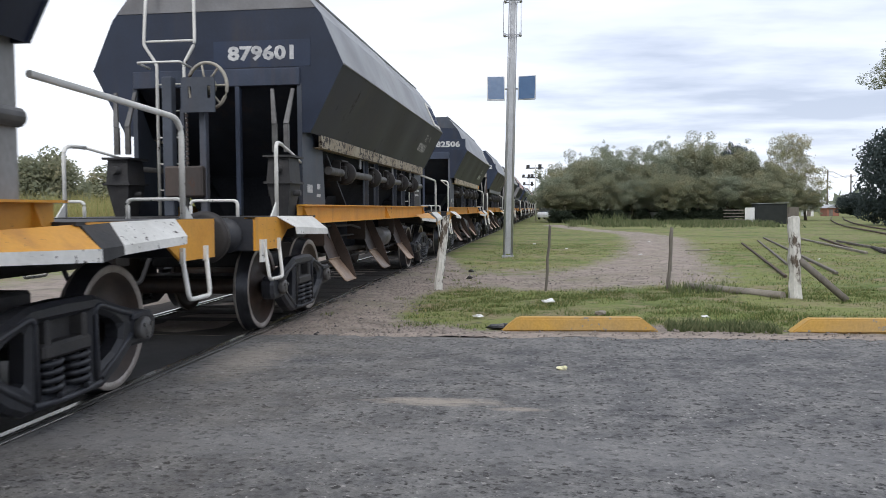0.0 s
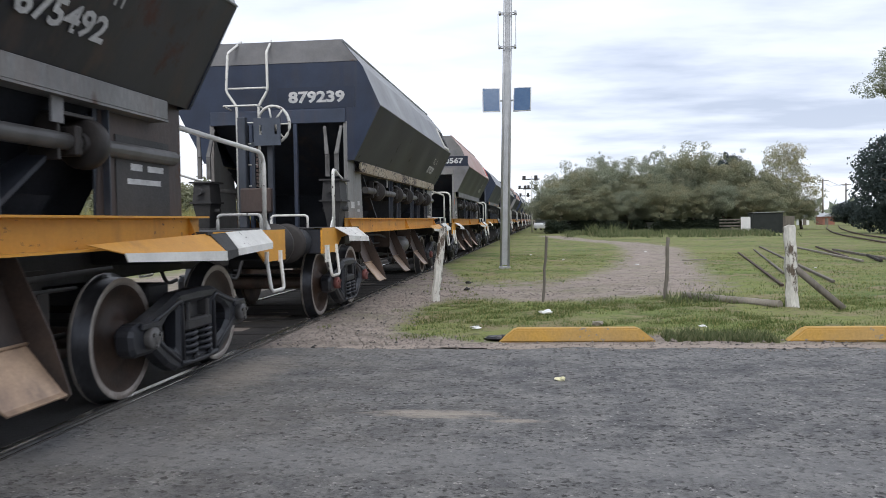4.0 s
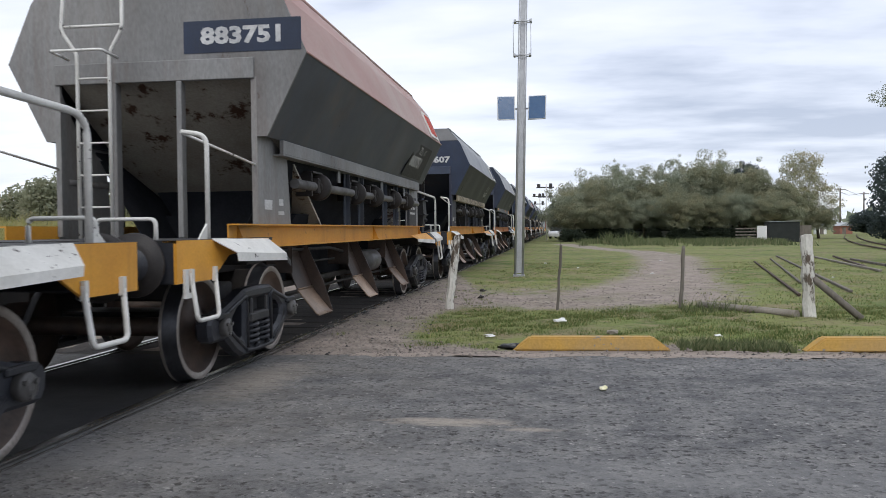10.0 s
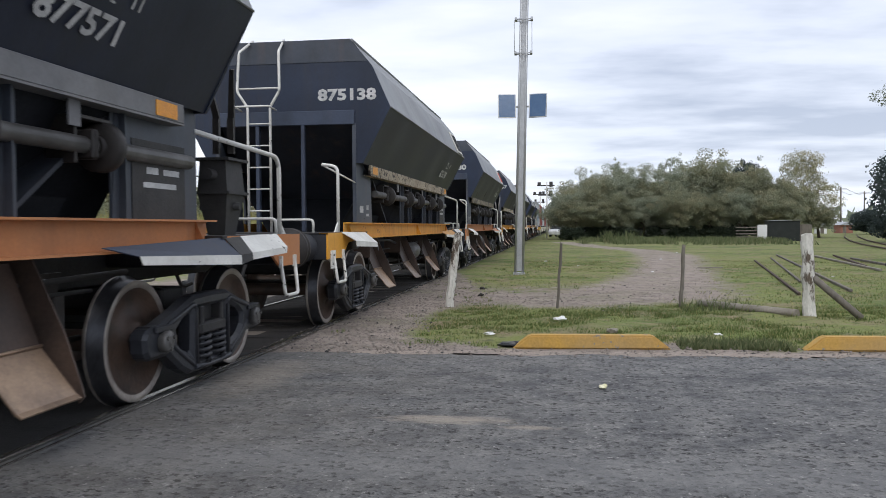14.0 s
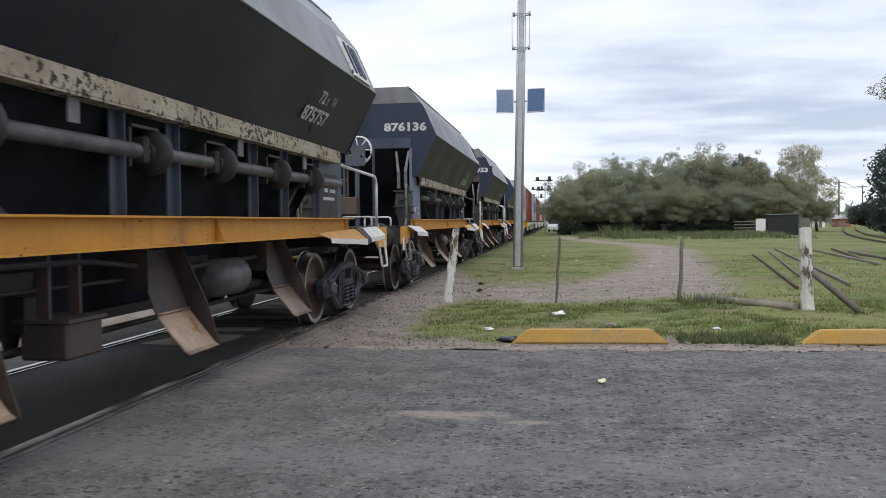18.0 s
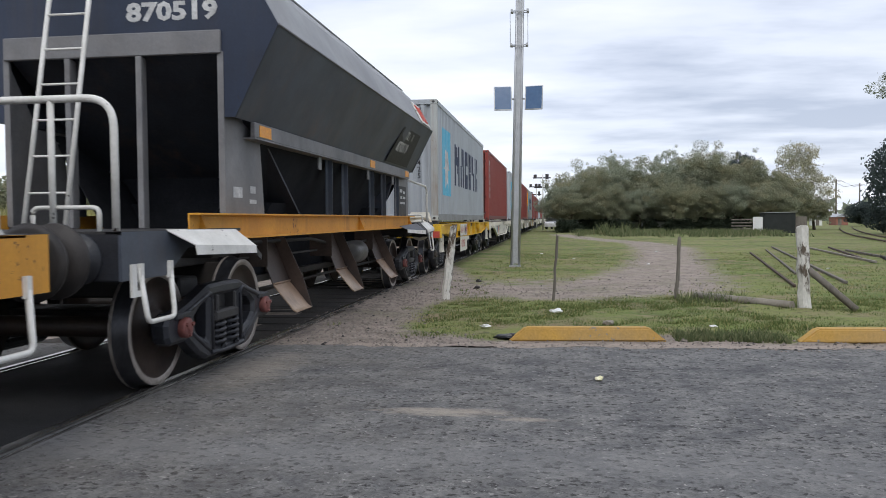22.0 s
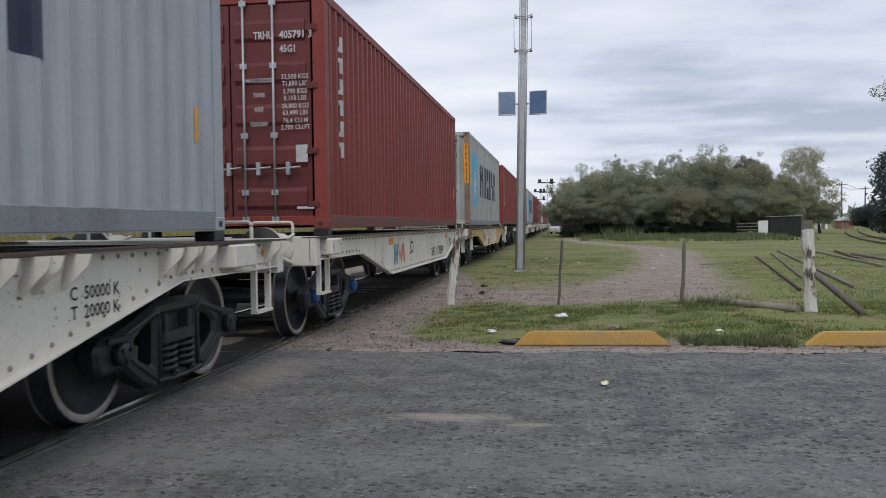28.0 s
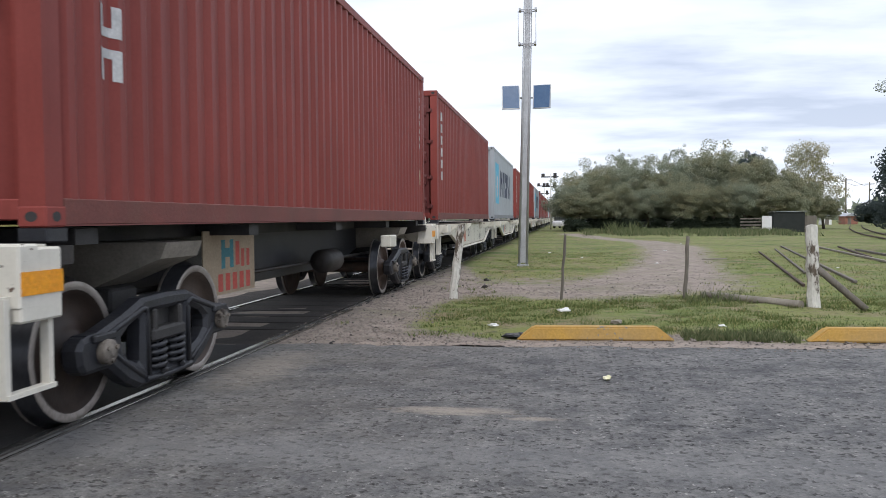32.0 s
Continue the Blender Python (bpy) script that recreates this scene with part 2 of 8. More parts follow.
MAT["mech"] = surface("greasy_brown_steel", (0.031, 0.026, 0.024), (0.016, 0.0145, 0.014), 0.55, scale=5, dust=0.05, rust=0.25, rust_col=(0.08, 0.04, 0.026))
MAT["shaft"] = surface("worn_grey_shaft", (0.145, 0.142, 0.138), (0.07, 0.066, 0.063), 0.45, metal=0.3, scale=5, rust=0.15, rust_col=(0.09, 0.06, 0.045))
MAT["rust"] = surface("rubbed_rusty_plate", (0.36, 0.25, 0.165), (0.17, 0.115, 0.085), 0.38, metal=0.3, scale=2.6, dust=0.1, vary=0.35, runs=0.7, run_col=(0.05, 0.038, 0.034), rust=0.3, rust_col=(0.34, 0.16, 0.055), rust_scale=3.2)
MAT["paleplate"] = surface("scoured_pale_plate", (0.50, 0.46, 0.41), (0.30, 0.265, 0.225), 0.5, metal=0.2, scale=2.4, vary=0.3, rust=0.2, rust_col=(0.24, 0.15, 0.09), rust_scale=4)
MAT["brown"] = surface("rusty_brown_paint", (0.072, 0.045, 0.037), (0.034, 0.027, 0.026), 0.6, rust=0.32, scale=1.0, dust=0.12, rust_col=(0.13, 0.055, 0.034), streak=0.4)
MAT["wheel"] = surface("brown_wheel_steel", (0.074, 0.045, 0.032), (0.030, 0.022, 0.018), 0.55, metal=0.0, scale=4, dust=0.06, vary=0.5)
MAT["rim"] = surface("pale_worn_tyre_face", (0.37, 0.335, 0.30), (0.22, 0.19, 0.17), 0.45, metal=0.3, scale=6)
MAT["tread"] = surface("dark_worn_tread", (0.055, 0.056, 0.062), (0.03, 0.031, 0.035), 0.28, metal=0.6, scale=6)
MAT["plaque"] = surface("dusty_tan_board", (0.40, 0.32, 0.225), (0.30, 0.235, 0.165), 0.8, scale=3, rust=0.2, rust_col=(0.16, 0.11, 0.08))
MAT["bluegrey"] = surface("pale_blue_grey_paint", (0.15, 0.185, 0.24), (0.10, 0.125, 0.165), 0.55, rust=0.26, scale=1.5, dust=0.1, rust_col=(0.06, 0.035, 0.025), runs=0.5)
MAT["rail"] = surface("worn_rail_head", (0.40, 0.39, 0.375), (0.26, 0.25, 0.24), 0.25, metal=0.9, scale=5, bump=0.03)
MAT["railweb"] = surface("rusty_rail_web", (0.085, 0.055, 0.04), (0.05, 0.035, 0.028), 0.85, scale=6)
MAT["steel"] = surface("galvanised_steel", (0.42, 0.43, 0.44), (0.34, 0.35, 0.36), 0.45, metal=0.5, scale=4, rust=0.08)
MAT["marker"] = surface("orange_marker", (0.80, 0.33, 0.012), (0.72, 0.27, 0.012), 0.4, scale=8)
MAT["redtag"] = surface("red_tag", (0.55, 0.10, 0.05), None, 0.5, scale=8)
MAT["ink"] = surface("white_lettering", (0.55, 0.55, 0.54), (0.36, 0.36, 0.36), 0.6, scale=6, rust=0.2, rust_col=(0.05, 0.05, 0.06), rust_scale=12)
MAT["blackink"] = surface("black_lettering", (0.02, 0.02, 0.022), None, 0.6, scale=6)
MAT["redink"] = surface("red_lettering", (0.50, 0.07, 0.05), (0.4, 0.08, 0.06), 0.6, scale=6)
MAT["orangeink"] = surface("orange_red_paint", (0.62, 0.13, 0.05), (0.52, 0.11, 0.05), 0.6, scale=6)
MAT["tealink"] = surface("teal_lettering", (0.04, 0.20, 0.24), None, 0.6, scale=6)
MAT["blueink"] = surface("blue_lettering", (0.065, 0.21, 0.34), (0.10, 0.25, 0.36), 0.6, scale=6)
MAT["boxred"] = surface("container_red_paint", (0.235, 0.053, 0.044), (0.195, 0.044, 0.037), 0.5, rust=0.08, scale=0.7, dust=0.03, vary=0.10, rust_col=(0.10, 0.045, 0.03), grain_by=0.05, bump=0.02, runs=0.45, run_col=(0.12, 0.024, 0.019), spec=0.18)
MAT["boxgrey"] = surface("container_grey_paint", (0.385, 0.415, 0.445), (0.335, 0.36, 0.385), 0.45, rust=0.12, scale=0.7, dust=0.06, vary=0.05, grain_by=0.04, bump=0.02, runs=0.5, run_col=(0.20, 0.17, 0.15), spec=0.25, chip_col=(0.12, 0.06, 0.035))
MAT["doorred"] = surface("dark_red_door_paint", (0.135, 0.036, 0.034), (0.11, 0.030, 0.029), 0.45, rust=0.06, scale=0.8, dust=0.05, grain_by=0.05, bump=0.02, runs=0.5, run_col=(0.08, 0.022, 0.02), spec=0.25)
MAT["boxgrey_warm"] = surface("container_warm_grey_paint", (0.40, 0.42, 0.41), (0.34, 0.355, 0.345), 0.45, rust=0.15, scale=0.7, dust=0.1, grain_by=0.04, bump=0.02, runs=0.9, run_col=(0.19, 0.12, 0.08), chips=0.15, chip_col=(0.14, 0.06, 0.03), spec=0.25)
MAT["boxblue"] = surface("light_blue_panel", (0.10, 0.38, 0.55), (0.12, 0.42, 0.57), 0.5, rust=0.06, scale=2)
MAT["navyink"] = surface("navy_lettering", (0.02, 0.03, 0.07), None, 0.5, rust=0.06, scale=4)
MAT["blueflag"] = surface("blue_cap_paint", (0.03, 0.10, 0.30), None, 0.5, scale=4)
MAT["capwhite"] = surface("dirty_cream_paint", (0.22, 0.195, 0.165), (0.07, 0.06, 0.052), 0.65, rust=0.42, scale=9, rust_scale=9, rust_col=(0.03, 0.022, 0.018))
MAT["capred"] = surface("red_cap_paint", (0.21, 0.07, 0.06), (0.12, 0.05, 0.045), 0.6, rust=0.3, scale=8)
MAT["kerb"] = surface("yellow_kerb_paint", (0.50, 0.30, 0.065), (0.40, 0.255, 0.085), 0.8, rust=0.34, scale=2.5, rust_col=(0.30, 0.26, 0.21), rust_scale=3.5, dust=0.3, chips=0.3, chip_col=(0.25, 0.22, 0.18))
MAT["concrete"] = surface("weathered_concrete", (0.27, 0.245, 0.205), (0.17, 0.15, 0.125), 0.9, scale=3, dust=0.2)
MAT["wood"] = surface("weathered_wood", (0.185, 0.165, 0.14), (0.10, 0.088, 0.075), 0.9, scale=4, streak=0.15, bump=0.4, rust=0.3, rust_col=(0.05, 0.042, 0.036), rust_scale=5)
MAT["whitewash"] = surface("flaking_whitewash", (0.62, 0.61, 0.57), (0.50, 0.48, 0.44), 0.85, rust=0.54, rust_col=(0.14, 0.11, 0.085), rust_scale=6, scale=4, bump=0.3, streak=0.4)
MAT["solar"] = surface("solar_panel_face", (0.045, 0.095, 0.19), (0.06, 0.115, 0.21), 0.2, scale=8, bump=0)
MAT["bark"] = surface("bark", (0.10, 0.08, 0.06), (0.06, 0.05, 0.04), 0.95, scale=5, bump=0.5)
MAT["paper"] = surface("crumpled_white_plastic", (0.75, 0.75, 0.74), (0.66, 0.66, 0.65), 0.5, scale=9)
MAT["wrapper"] = surface("pale_yellow_wrapper", (0.70, 0.66, 0.38), (0.60, 0.58, 0.45), 0.5, scale=20)
MAT["bag"] = surface("black_plastic_bag", (0.02, 0.021, 0.024), None, 0.35, scale=12)
MAT["shedwall"] = surface("dark_green_black_board", (0.022, 0.026, 0.024), (0.015, 0.018, 0.017), 0.8, scale=2)
MAT["wallwhite"] = surface("white_wall", (0.70, 0.70, 0.68), (0.6, 0.6, 0.58), 0.8, scale=1)
MAT["brickred"] = surface("red_brick_wall", (0.30, 0.13, 0.09), (0.24, 0.11, 0.08), 0.9, scale=2)
MAT["glassdark"] = surface("dark_glass", (0.03, 0.035, 0.04), None, 0.1, scale=2, bump=0)
MAT["carwhite"] = surface("white_car_paint", (0.65, 0.66, 0.68), None, 0.25, scale=2, bump=0)
MAT["sleeper"] = surface("old_sleeper_wood", (0.040, 0.035, 0.031), (0.022, 0.019, 0.018), 0.95, scale=4, bump=0.4)


def leaf_material(name, a, b, c, clumps=0.0):
    """Leaves: a colour from leaf to leaf, and from clump to clump, some light through them."""
    m, nt, p = nodes_of(name)
    N, Lk = nt.nodes.new, nt.links.new
    g = N("ShaderNodeNewGeometry")
    r = N("ShaderNodeValToRGB")
    fac = g.outputs["Random Per Island"]
    if clumps:
        at, mx_ = N("ShaderNodeAttribute"), N("ShaderNodeMix")
        at.attribute_name = "tone"
        mx_.inputs["Factor"].default_value = clumps
        Lk(fac, mx_.inputs["A"])
        Lk(at.outputs["Fac"], mx_.inputs["B"])
        fac = mx_.outputs["Result"]
    Lk(fac, r.inputs[0])
    e = r.color_ramp.elements
    e[0].color, e[1].color = (*a, 1), (*c, 1)
    k = e.new(0.5)
    k.color = (*b, 1)
    Lk(r.outputs[0], p.inputs["Base Color"])
    p.inputs["Roughness"].default_value = 0.8
    p.inputs["Specular IOR Level"].default_value = 0.1
    tr, mx = N("ShaderNodeBsdfTranslucent"), N("ShaderNodeMixShader")
    Lk(r.outputs[0], tr.inputs[0])
    mx.inputs[0].default_value = 0.5
    out = nt.nodes["Material Output"]
    Lk(p.outputs[0], mx.inputs[1])
    Lk(tr.outputs[0], mx.inputs[2])
    Lk(mx.outputs[0], out.inputs[0])
    return m


MAT["leaf"] = leaf_material("olive_leaves", (0.24, 0.26, 0.18), (0.282, 0.292, 0.195), (0.345, 0.318, 0.20), 0.8)
MAT["leaf_grey"] = leaf_material("grey_green_leaves", (0.25, 0.28, 0.21), (0.288, 0.312, 0.225), (0.34, 0.338, 0.24), 0.8)
MAT["leaf_autumn"] = leaf_material("autumn_leaves", (0.27, 0.28, 0.17), (0.36, 0.34, 0.20), (0.46, 0.41, 0.25), 0.6)
MAT["leaf_dark"] = leaf_material("dark_conifer_leaves", (0.05, 0.068, 0.068), (0.07, 0.09, 0.088), (0.10, 0.12, 0.112), 0.6)
# undergrowth leaves with the shade beneath the crowns put into their colour
MAT["leaf_shade"] = leaf_material("shade_dark_undergrowth_leaves", (0.03, 0.042, 0.03), (0.045, 0.058, 0.04), (0.065, 0.08, 0.05))
MAT["weed"] = leaf_material("weed_leaves", (0.10, 0.125, 0.06), (0.14, 0.165, 0.08), (0.22, 0.225, 0.12))
MAT["grass"] = leaf_material("grass_blades", (0.075, 0.115, 0.035), (0.135, 0.175, 0.06), (0.25, 0.24, 0.11))
MAT["drygrass"] = leaf_material("dry_grass_blades", (0.32, 0.29, 0.12), (0.40, 0.36, 0.16), (0.24, 0.27, 0.10))


def ground_material():
    """Grass and bare earth; the attribute 'bare' says where the earth is worn bare."""
    m, nt, b = nodes_of("grass_and_earth")
    N, Lk = nt.nodes.new, nt.links.new
    co, at = N("ShaderNodeTexCoord"), N("ShaderNodeAttribute")
    at.attribute_name = "bare"

    def nz(s, d=6, r=0.65):
        n = N("ShaderNodeTexNoise")
        n.inputs["Scale"].default_value, n.inputs["Detail"].default_value, n.inputs["Roughness"].default_value = s, d, r
        Lk(co.outputs["Object"], n.inputs["Vector"])
        return n.outputs["Fac"]

    def mixc(f, a, c):
        n = N("ShaderNodeMix")
        n.data_type = "RGBA"
        for key, v in (("Factor", f), ("A", a), ("B", c)):
            if isinstance(v, (tuple, float, int)):
                n.inputs[key].default_value = (*v, 1) if isinstance(v, tuple) else v
            else:
                Lk(v, n.inputs[key])
        return n.outputs["Result"]

    def mr(src, lo, hi):
        n = N("ShaderNodeMapRange")
        n.inputs["From Min"].default_value, n.inputs["From Max"].default_value = lo, hi
        Lk(src, n.inputs["Value"])
        return n.outputs[0]

    green = mixc(mr(nz(0.35), 0.35, 0.65), (0.13, 0.18, 0.044), (0.205, 0.21, 0.078))
    green = mixc(mr(nz(14.0, 6, 0.75), 0.42, 0.62), green, (0.19, 0.205, 0.085))
    green = mixc(mr(nz(0.22, 6, 0.7), 0.48, 0.62), green, (0.085, 0.125, 0.036))
    green = mixc(mr(nz(0.9, 8, 0.78), 0.48, 0.62), green, (0.235, 0.19, 0.12))
    green = mixc(mr(nz(6.0, 8, 0.8), 0.52, 0.64), green, (0.075, 0.085, 0.035))
    earth = mixc(mr(nz(1.3), 0.3, 0.7), (0.325, 0.270, 0.232), (0.245, 0.205, 0.178))
    earth = mixc(mr(nz(0.5, 8, 0.75), 0.5, 0.68), earth, (0.19, 0.185, 0.115))
    earth = mixc(mr(nz(2.4, 8, 0.75), 0.48, 0.64), earth, (0.175, 0.15, 0.125))
    earth = mixc(mr(nz(34.0, 4), 0.55, 0.72), earth, (0.36, 0.335, 0.30))
    earth = mixc(mr(nz(19.0, 5, 0.7), 0.58, 0.68), earth, (0.12, 0.105, 0.09))
    edge = N("ShaderNodeMath")
    edge.operation = "ADD"
    Lk(at.outputs["Fac"], edge.inputs[0])
    sub = N("ShaderNodeMath")
    sub.operation = "MULTIPLY_ADD"
    Lk(nz(3.0, 8, 0.75), sub.inputs[0])
    sub.inputs[1].default_value, sub.inputs[2].default_value = 1.7, -0.85
    Lk(sub.outputs[0], edge.inputs[1])
    Lk(mixc(mr(edge.outputs[0], 0.25, 0.75), green, earth), b.inputs["Base Color"])
    b.inputs["Roughness"].default_value = 0.95
    b.inputs["Specular IOR Level"].default_value = 0.15
    bp = N("ShaderNodeBump")
    bp.inputs["Strength"].default_value, bp.inputs["Distance"].default_value = 0.6, 0.03
    Lk(nz(22.0, 6), bp.inputs["Height"])
    Lk(bp.outputs[0], b.inputs["Normal"])
    return m


def asphalt_material():
    m, nt, b = nodes_of("worn_asphalt")
    N, Lk = nt.nodes.new, nt.links.new
    co = N("ShaderNodeTexCoord")

    def nz(s, d=6, r=0.6, sc=(1, 1, 1)):
        mp, n = N("ShaderNodeMapping"), N("ShaderNodeTexNoise")
        mp.inputs["Scale"].default_value = sc
        Lk(co.outputs["Object"], mp.inputs[0])
        Lk(mp.outputs[0], n.inputs["Vector"])
        n.inputs["Scale"].default_value, n.inputs["Detail"].default_value, n.inputs["Roughness"].default_value = s, d, r
        return n.outputs["Fac"]

    def mixc(f, a, c):
        n = N("ShaderNodeMix")
        n.data_type = "RGBA"
        for key, v in (("Factor", f), ("A", a), ("B", c)):
            if isinstance(v, (tuple, float, int)):
                n.inputs[key].default_value = (*v, 1) if isinstance(v, tuple) else v
            else:
                Lk(v, n.inputs[key])
        return n.outputs["Result"]

    def mr(src, lo, hi):
        n = N("ShaderNodeMapRange")
        n.inputs["From Min"].default_value, n.inputs["From Max"].default_value = lo, hi
        Lk(src, n.inputs["Value"])
        return n.outputs[0]

    def tint(c, k):
        n = N("ShaderNodeMix")
        n.data_type, n.blend_type = "RGBA", "MULTIPLY"
        n.inputs["Factor"].default_value = 1.0
        Lk(c, n.inputs["A"])
        n.inputs["B"].default_value = (k, k, k * 1.01, 1)
        return n.outputs["Result"]

    # wheel tracks run along the road
    col = mixc(mr(nz(0.5, 4, 0.6, (0.18, 1.6, 1)), 0.38, 0.62), (0.113, 0.114, 0.119), (0.176, 0.175, 0.174))
    col = mixc(mr(nz(2.6, 7, 0.75), 0.38, 0.66), tint(col, 0.62), (0.19, 0.186, 0.176))
    # stones worn out of the binder, and pits
    col = mixc(mr(nz(30.0, 5, 0.75), 0.34, 0.66), tint(col, 0.66), tint(col, 1.32))

    def cells(scale, reach, share):
        v, mp = N("ShaderNodeTexVoronoi"), N("ShaderNodeVectorMath")
        wob = N("ShaderNodeTexNoise")
        wob.inputs["Scale"].default_value = 30.0
        Lk(co.outputs["Object"], wob.inputs["Vector"])
        sc = N("ShaderNodeVectorMath")
        sc.operation = "SCALE"
        sc.inputs["Scale"].default_value = 0.085
        Lk(wob.outputs["Color"], sc.inputs[0])
        Lk(co.outputs["Object"], mp.inputs[0])
        Lk(sc.outputs[0], mp.inputs[1])
        v.inputs["Scale"].default_value = scale
        long_ = N("ShaderNodeMapping")
        long_.inputs["Scale"].default_value = (0.74, 1.15, 1)
        Lk(mp.outputs[0], long_.inputs[0])
        Lk(long_.outputs[0], v.inputs["Vector"])
        one = N("ShaderNodeSeparateColor")
        Lk(v.outputs["Color"], one.inputs[0])
        m_ = N("ShaderNodeMath")
        m_.operation = "MULTIPLY"
        Lk(mr(v.outputs["Distance"], reach, reach * 0.55), m_.inputs[0])
        Lk(mr(one.outputs[0], 1 - share, 1 - share + 0.08), m_.inputs[1])
        return m_.outputs[0]
    pits = cells(21.0, 0.46, 0.42)
    col = mixc(pits, col, (0.034, 0.033, 0.033))
    small = cells(34.0, 0.44, 0.4)
    col = mixc(small, col, (0.06, 0.059, 0.06))
    chips = cells(26.0, 0.32, 0.24)
    col = mixc(chips, col, (0.30, 0.29, 0.275))
    # dry sand trodden into the surface in a few places
    sep = N("ShaderNodeSeparateXYZ")
    Lk(co.outputs["Object"], sep.inputs[0])

    def mth(op, a, c):
        n = N("ShaderNodeMath")
        n.operation = op
        for i, v in enumerate((a, c)):
            if isinstance(v, (int, float)):
                n.inputs[i].default_value = v
            else:
                Lk(v, n.inputs[i])
        return n.outputs[0]
    ragged = nz(9.0, 10, 0.85, (0.5, 2.0, 1))
    for cx, cy, rx, ry in ((-0.78, 5.46, 0.62, 0.16), (-0.20, 5.30, 0.26, 0.07), (-2.65, 6.9, 0.45, 1.2)):
        dx, dy = mth("DIVIDE", mth("SUBTRACT", sep.outputs[0], cx), rx), mth("DIVIDE", mth("SUBTRACT", sep.outputs[1], cy), ry)
        d = mth("ADD", mth("MULTIPLY", dx, dx), mth("MULTIPLY", dy, dy))
        f = mth("MULTIPLY", mr(mth("SUBTRACT", mth("MULTIPLY", ragged, 3.4), d), 0.95, 1.7), 0.75 if rx > 0.25 and ry < 1 else 0.5)
        col = mixc(f, col, (0.36, 0.315, 0.26))
    dusty = mth("MULTIPLY", mr(sep.outputs[0], 0.5, -3.0), mr(nz(1.2, 7, 0.75), 0.36, 0.62))
    col = mixc(mth("MULTIPLY", dusty, 0.55), col, (0.165, 0.15, 0.128))
    # a paler band where wheels polish the road
    band = mth("SUBTRACT", sep.outputs[1], 4.4)
    col = mixc(mth("MULTIPLY", mr(mth("MULTIPLY", band, band), 0.14, 0.0), 0.4), col, (0.20, 0.198, 0.195))
    Lk(col, b.inputs["Base Color"])
    b.inputs["Roughness"].default_value = 0.85
    b.inputs["Specular IOR Level"].default_value = 0.3
    bp = N("ShaderNodeBump")
    bp.inputs["Strength"].default_value, bp.inputs["Distance"].default_value = 0.8, 0.012
    h = N("ShaderNodeMath")
    h.operation = "SUBTRACT"
    Lk(nz(45.0, 4), h.inputs[0])
    Lk(pits, h.inputs[1])
    Lk(h.outputs[0], bp.inputs["Height"])
    Lk(bp.outputs[0], b.inputs["Normal"])
    return m


MAT["ground"] = ground_material()
MAT["asphalt"] = asphalt_material()
# oil-stained asphalt, its colour also darkened for the shade under the train
MAT["oily"] = surface("oily_shade_black_asphalt", (0.034, 0.033, 0.033), (0.016, 0.016, 0.016), 0.8, scale=2.2, fine=50, bump=0.5)
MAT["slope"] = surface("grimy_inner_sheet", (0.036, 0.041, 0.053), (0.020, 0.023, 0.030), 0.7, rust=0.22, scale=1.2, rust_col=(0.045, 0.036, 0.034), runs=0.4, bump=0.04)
MAT["chipped"] = surface("flaking_pale_paint", (0.36, 0.34, 0.29), (0.27, 0.24, 0.20), 0.7, rust=0.46, scale=2, rust_col=(0.10, 0.05, 0.032), rust_scale=3)
# inner steel under the hopper body, the recess's shade put into its colour
MAT["void"] = surface("shade_dark_inner_steel", (0.024, 0.026, 0.031), (0.013, 0.0145, 0.018), 0.9, scale=2, spec=0.1)
# brown rust of the cheeks; on upper chute plates the dark tone paints shade
MAT["rust_shaded"] = surface("shade_dark_rubbed_plate", (0.075, 0.050, 0.038), (0.034, 0.027, 0.024), 0.5, scale=2.2, vary=0.3, spec=0.3, rust=0.2, rust_col=(0.15, 0.07, 0.035), rust_scale=3)
MAT["rustpost"] = surface("streaked_rusty_paint", (0.26, 0.17, 0.115), (0.16, 0.095, 0.065), 0.75, scale=1.4, rust=0.36, rust_col=(0.17, 0.075, 0.04), rust_scale=2.2, runs=0.8, run_col=(0.30, 0.28, 0.25))
MAT["railred"] = surface("dull_red_brown_rail", (0.17, 0.047, 0.038), (0.12, 0.038, 0.031), 0.6, scale=1.5, runs=0.4)
MAT["railgrey"] = surface("dull_grey_rail", (0.25, 0.265, 0.275), (0.19, 0.20, 0.205), 0.6, scale=1.5, runs=0.5)
MAT["papercream"] = surface("faded_cream_paper", (0.60, 0.57, 0.42), (0.50, 0.47, 0.34), 0.8, scale=5)
MAT["rivet"] = surface("rusty_rivet", (0.30, 0.25, 0.20), (0.16, 0.11, 0.08), 0.7, scale=9)
MAT["sand"] = surface("dusty_sand", (0.315, 0.262, 0.222), (0.235, 0.195, 0.165), 0.95, scale=2.5, fine=60, bump=0.5, chips=0.25, chip_col=(0.16, 0.14, 0.125))
# oily soil with the train's shade painted in as well
MAT["bed"] = surface("oily_shaded_track_bed", (0.052, 0.044, 0.037), (0.024, 0.021, 0.019), 0.95, scale=2.0, fine=45, bump=0.7)
MAT["stone"] = surface("loose_stone", (0.27, 0.235, 0.205), (0.19, 0.165, 0.145), 0.9, scale=10, vary=0.3)


# ---- mesh helpers ----
CACHE = {}


def mesh(key, fn, mat):
    """The mesh of that key, built once."""
    if key not in CACHE:
        bm = bmesh.new()
        fn(bm)
        bmesh.ops.recalc_face_normals(bm, faces=bm.faces)
        me = bpy.data.meshes.new(key)
        bm.to_mesh(me)
        bm.free()
        me.materials.append(MAT[mat])
        CACHE[key] = me
    return CACHE[key]


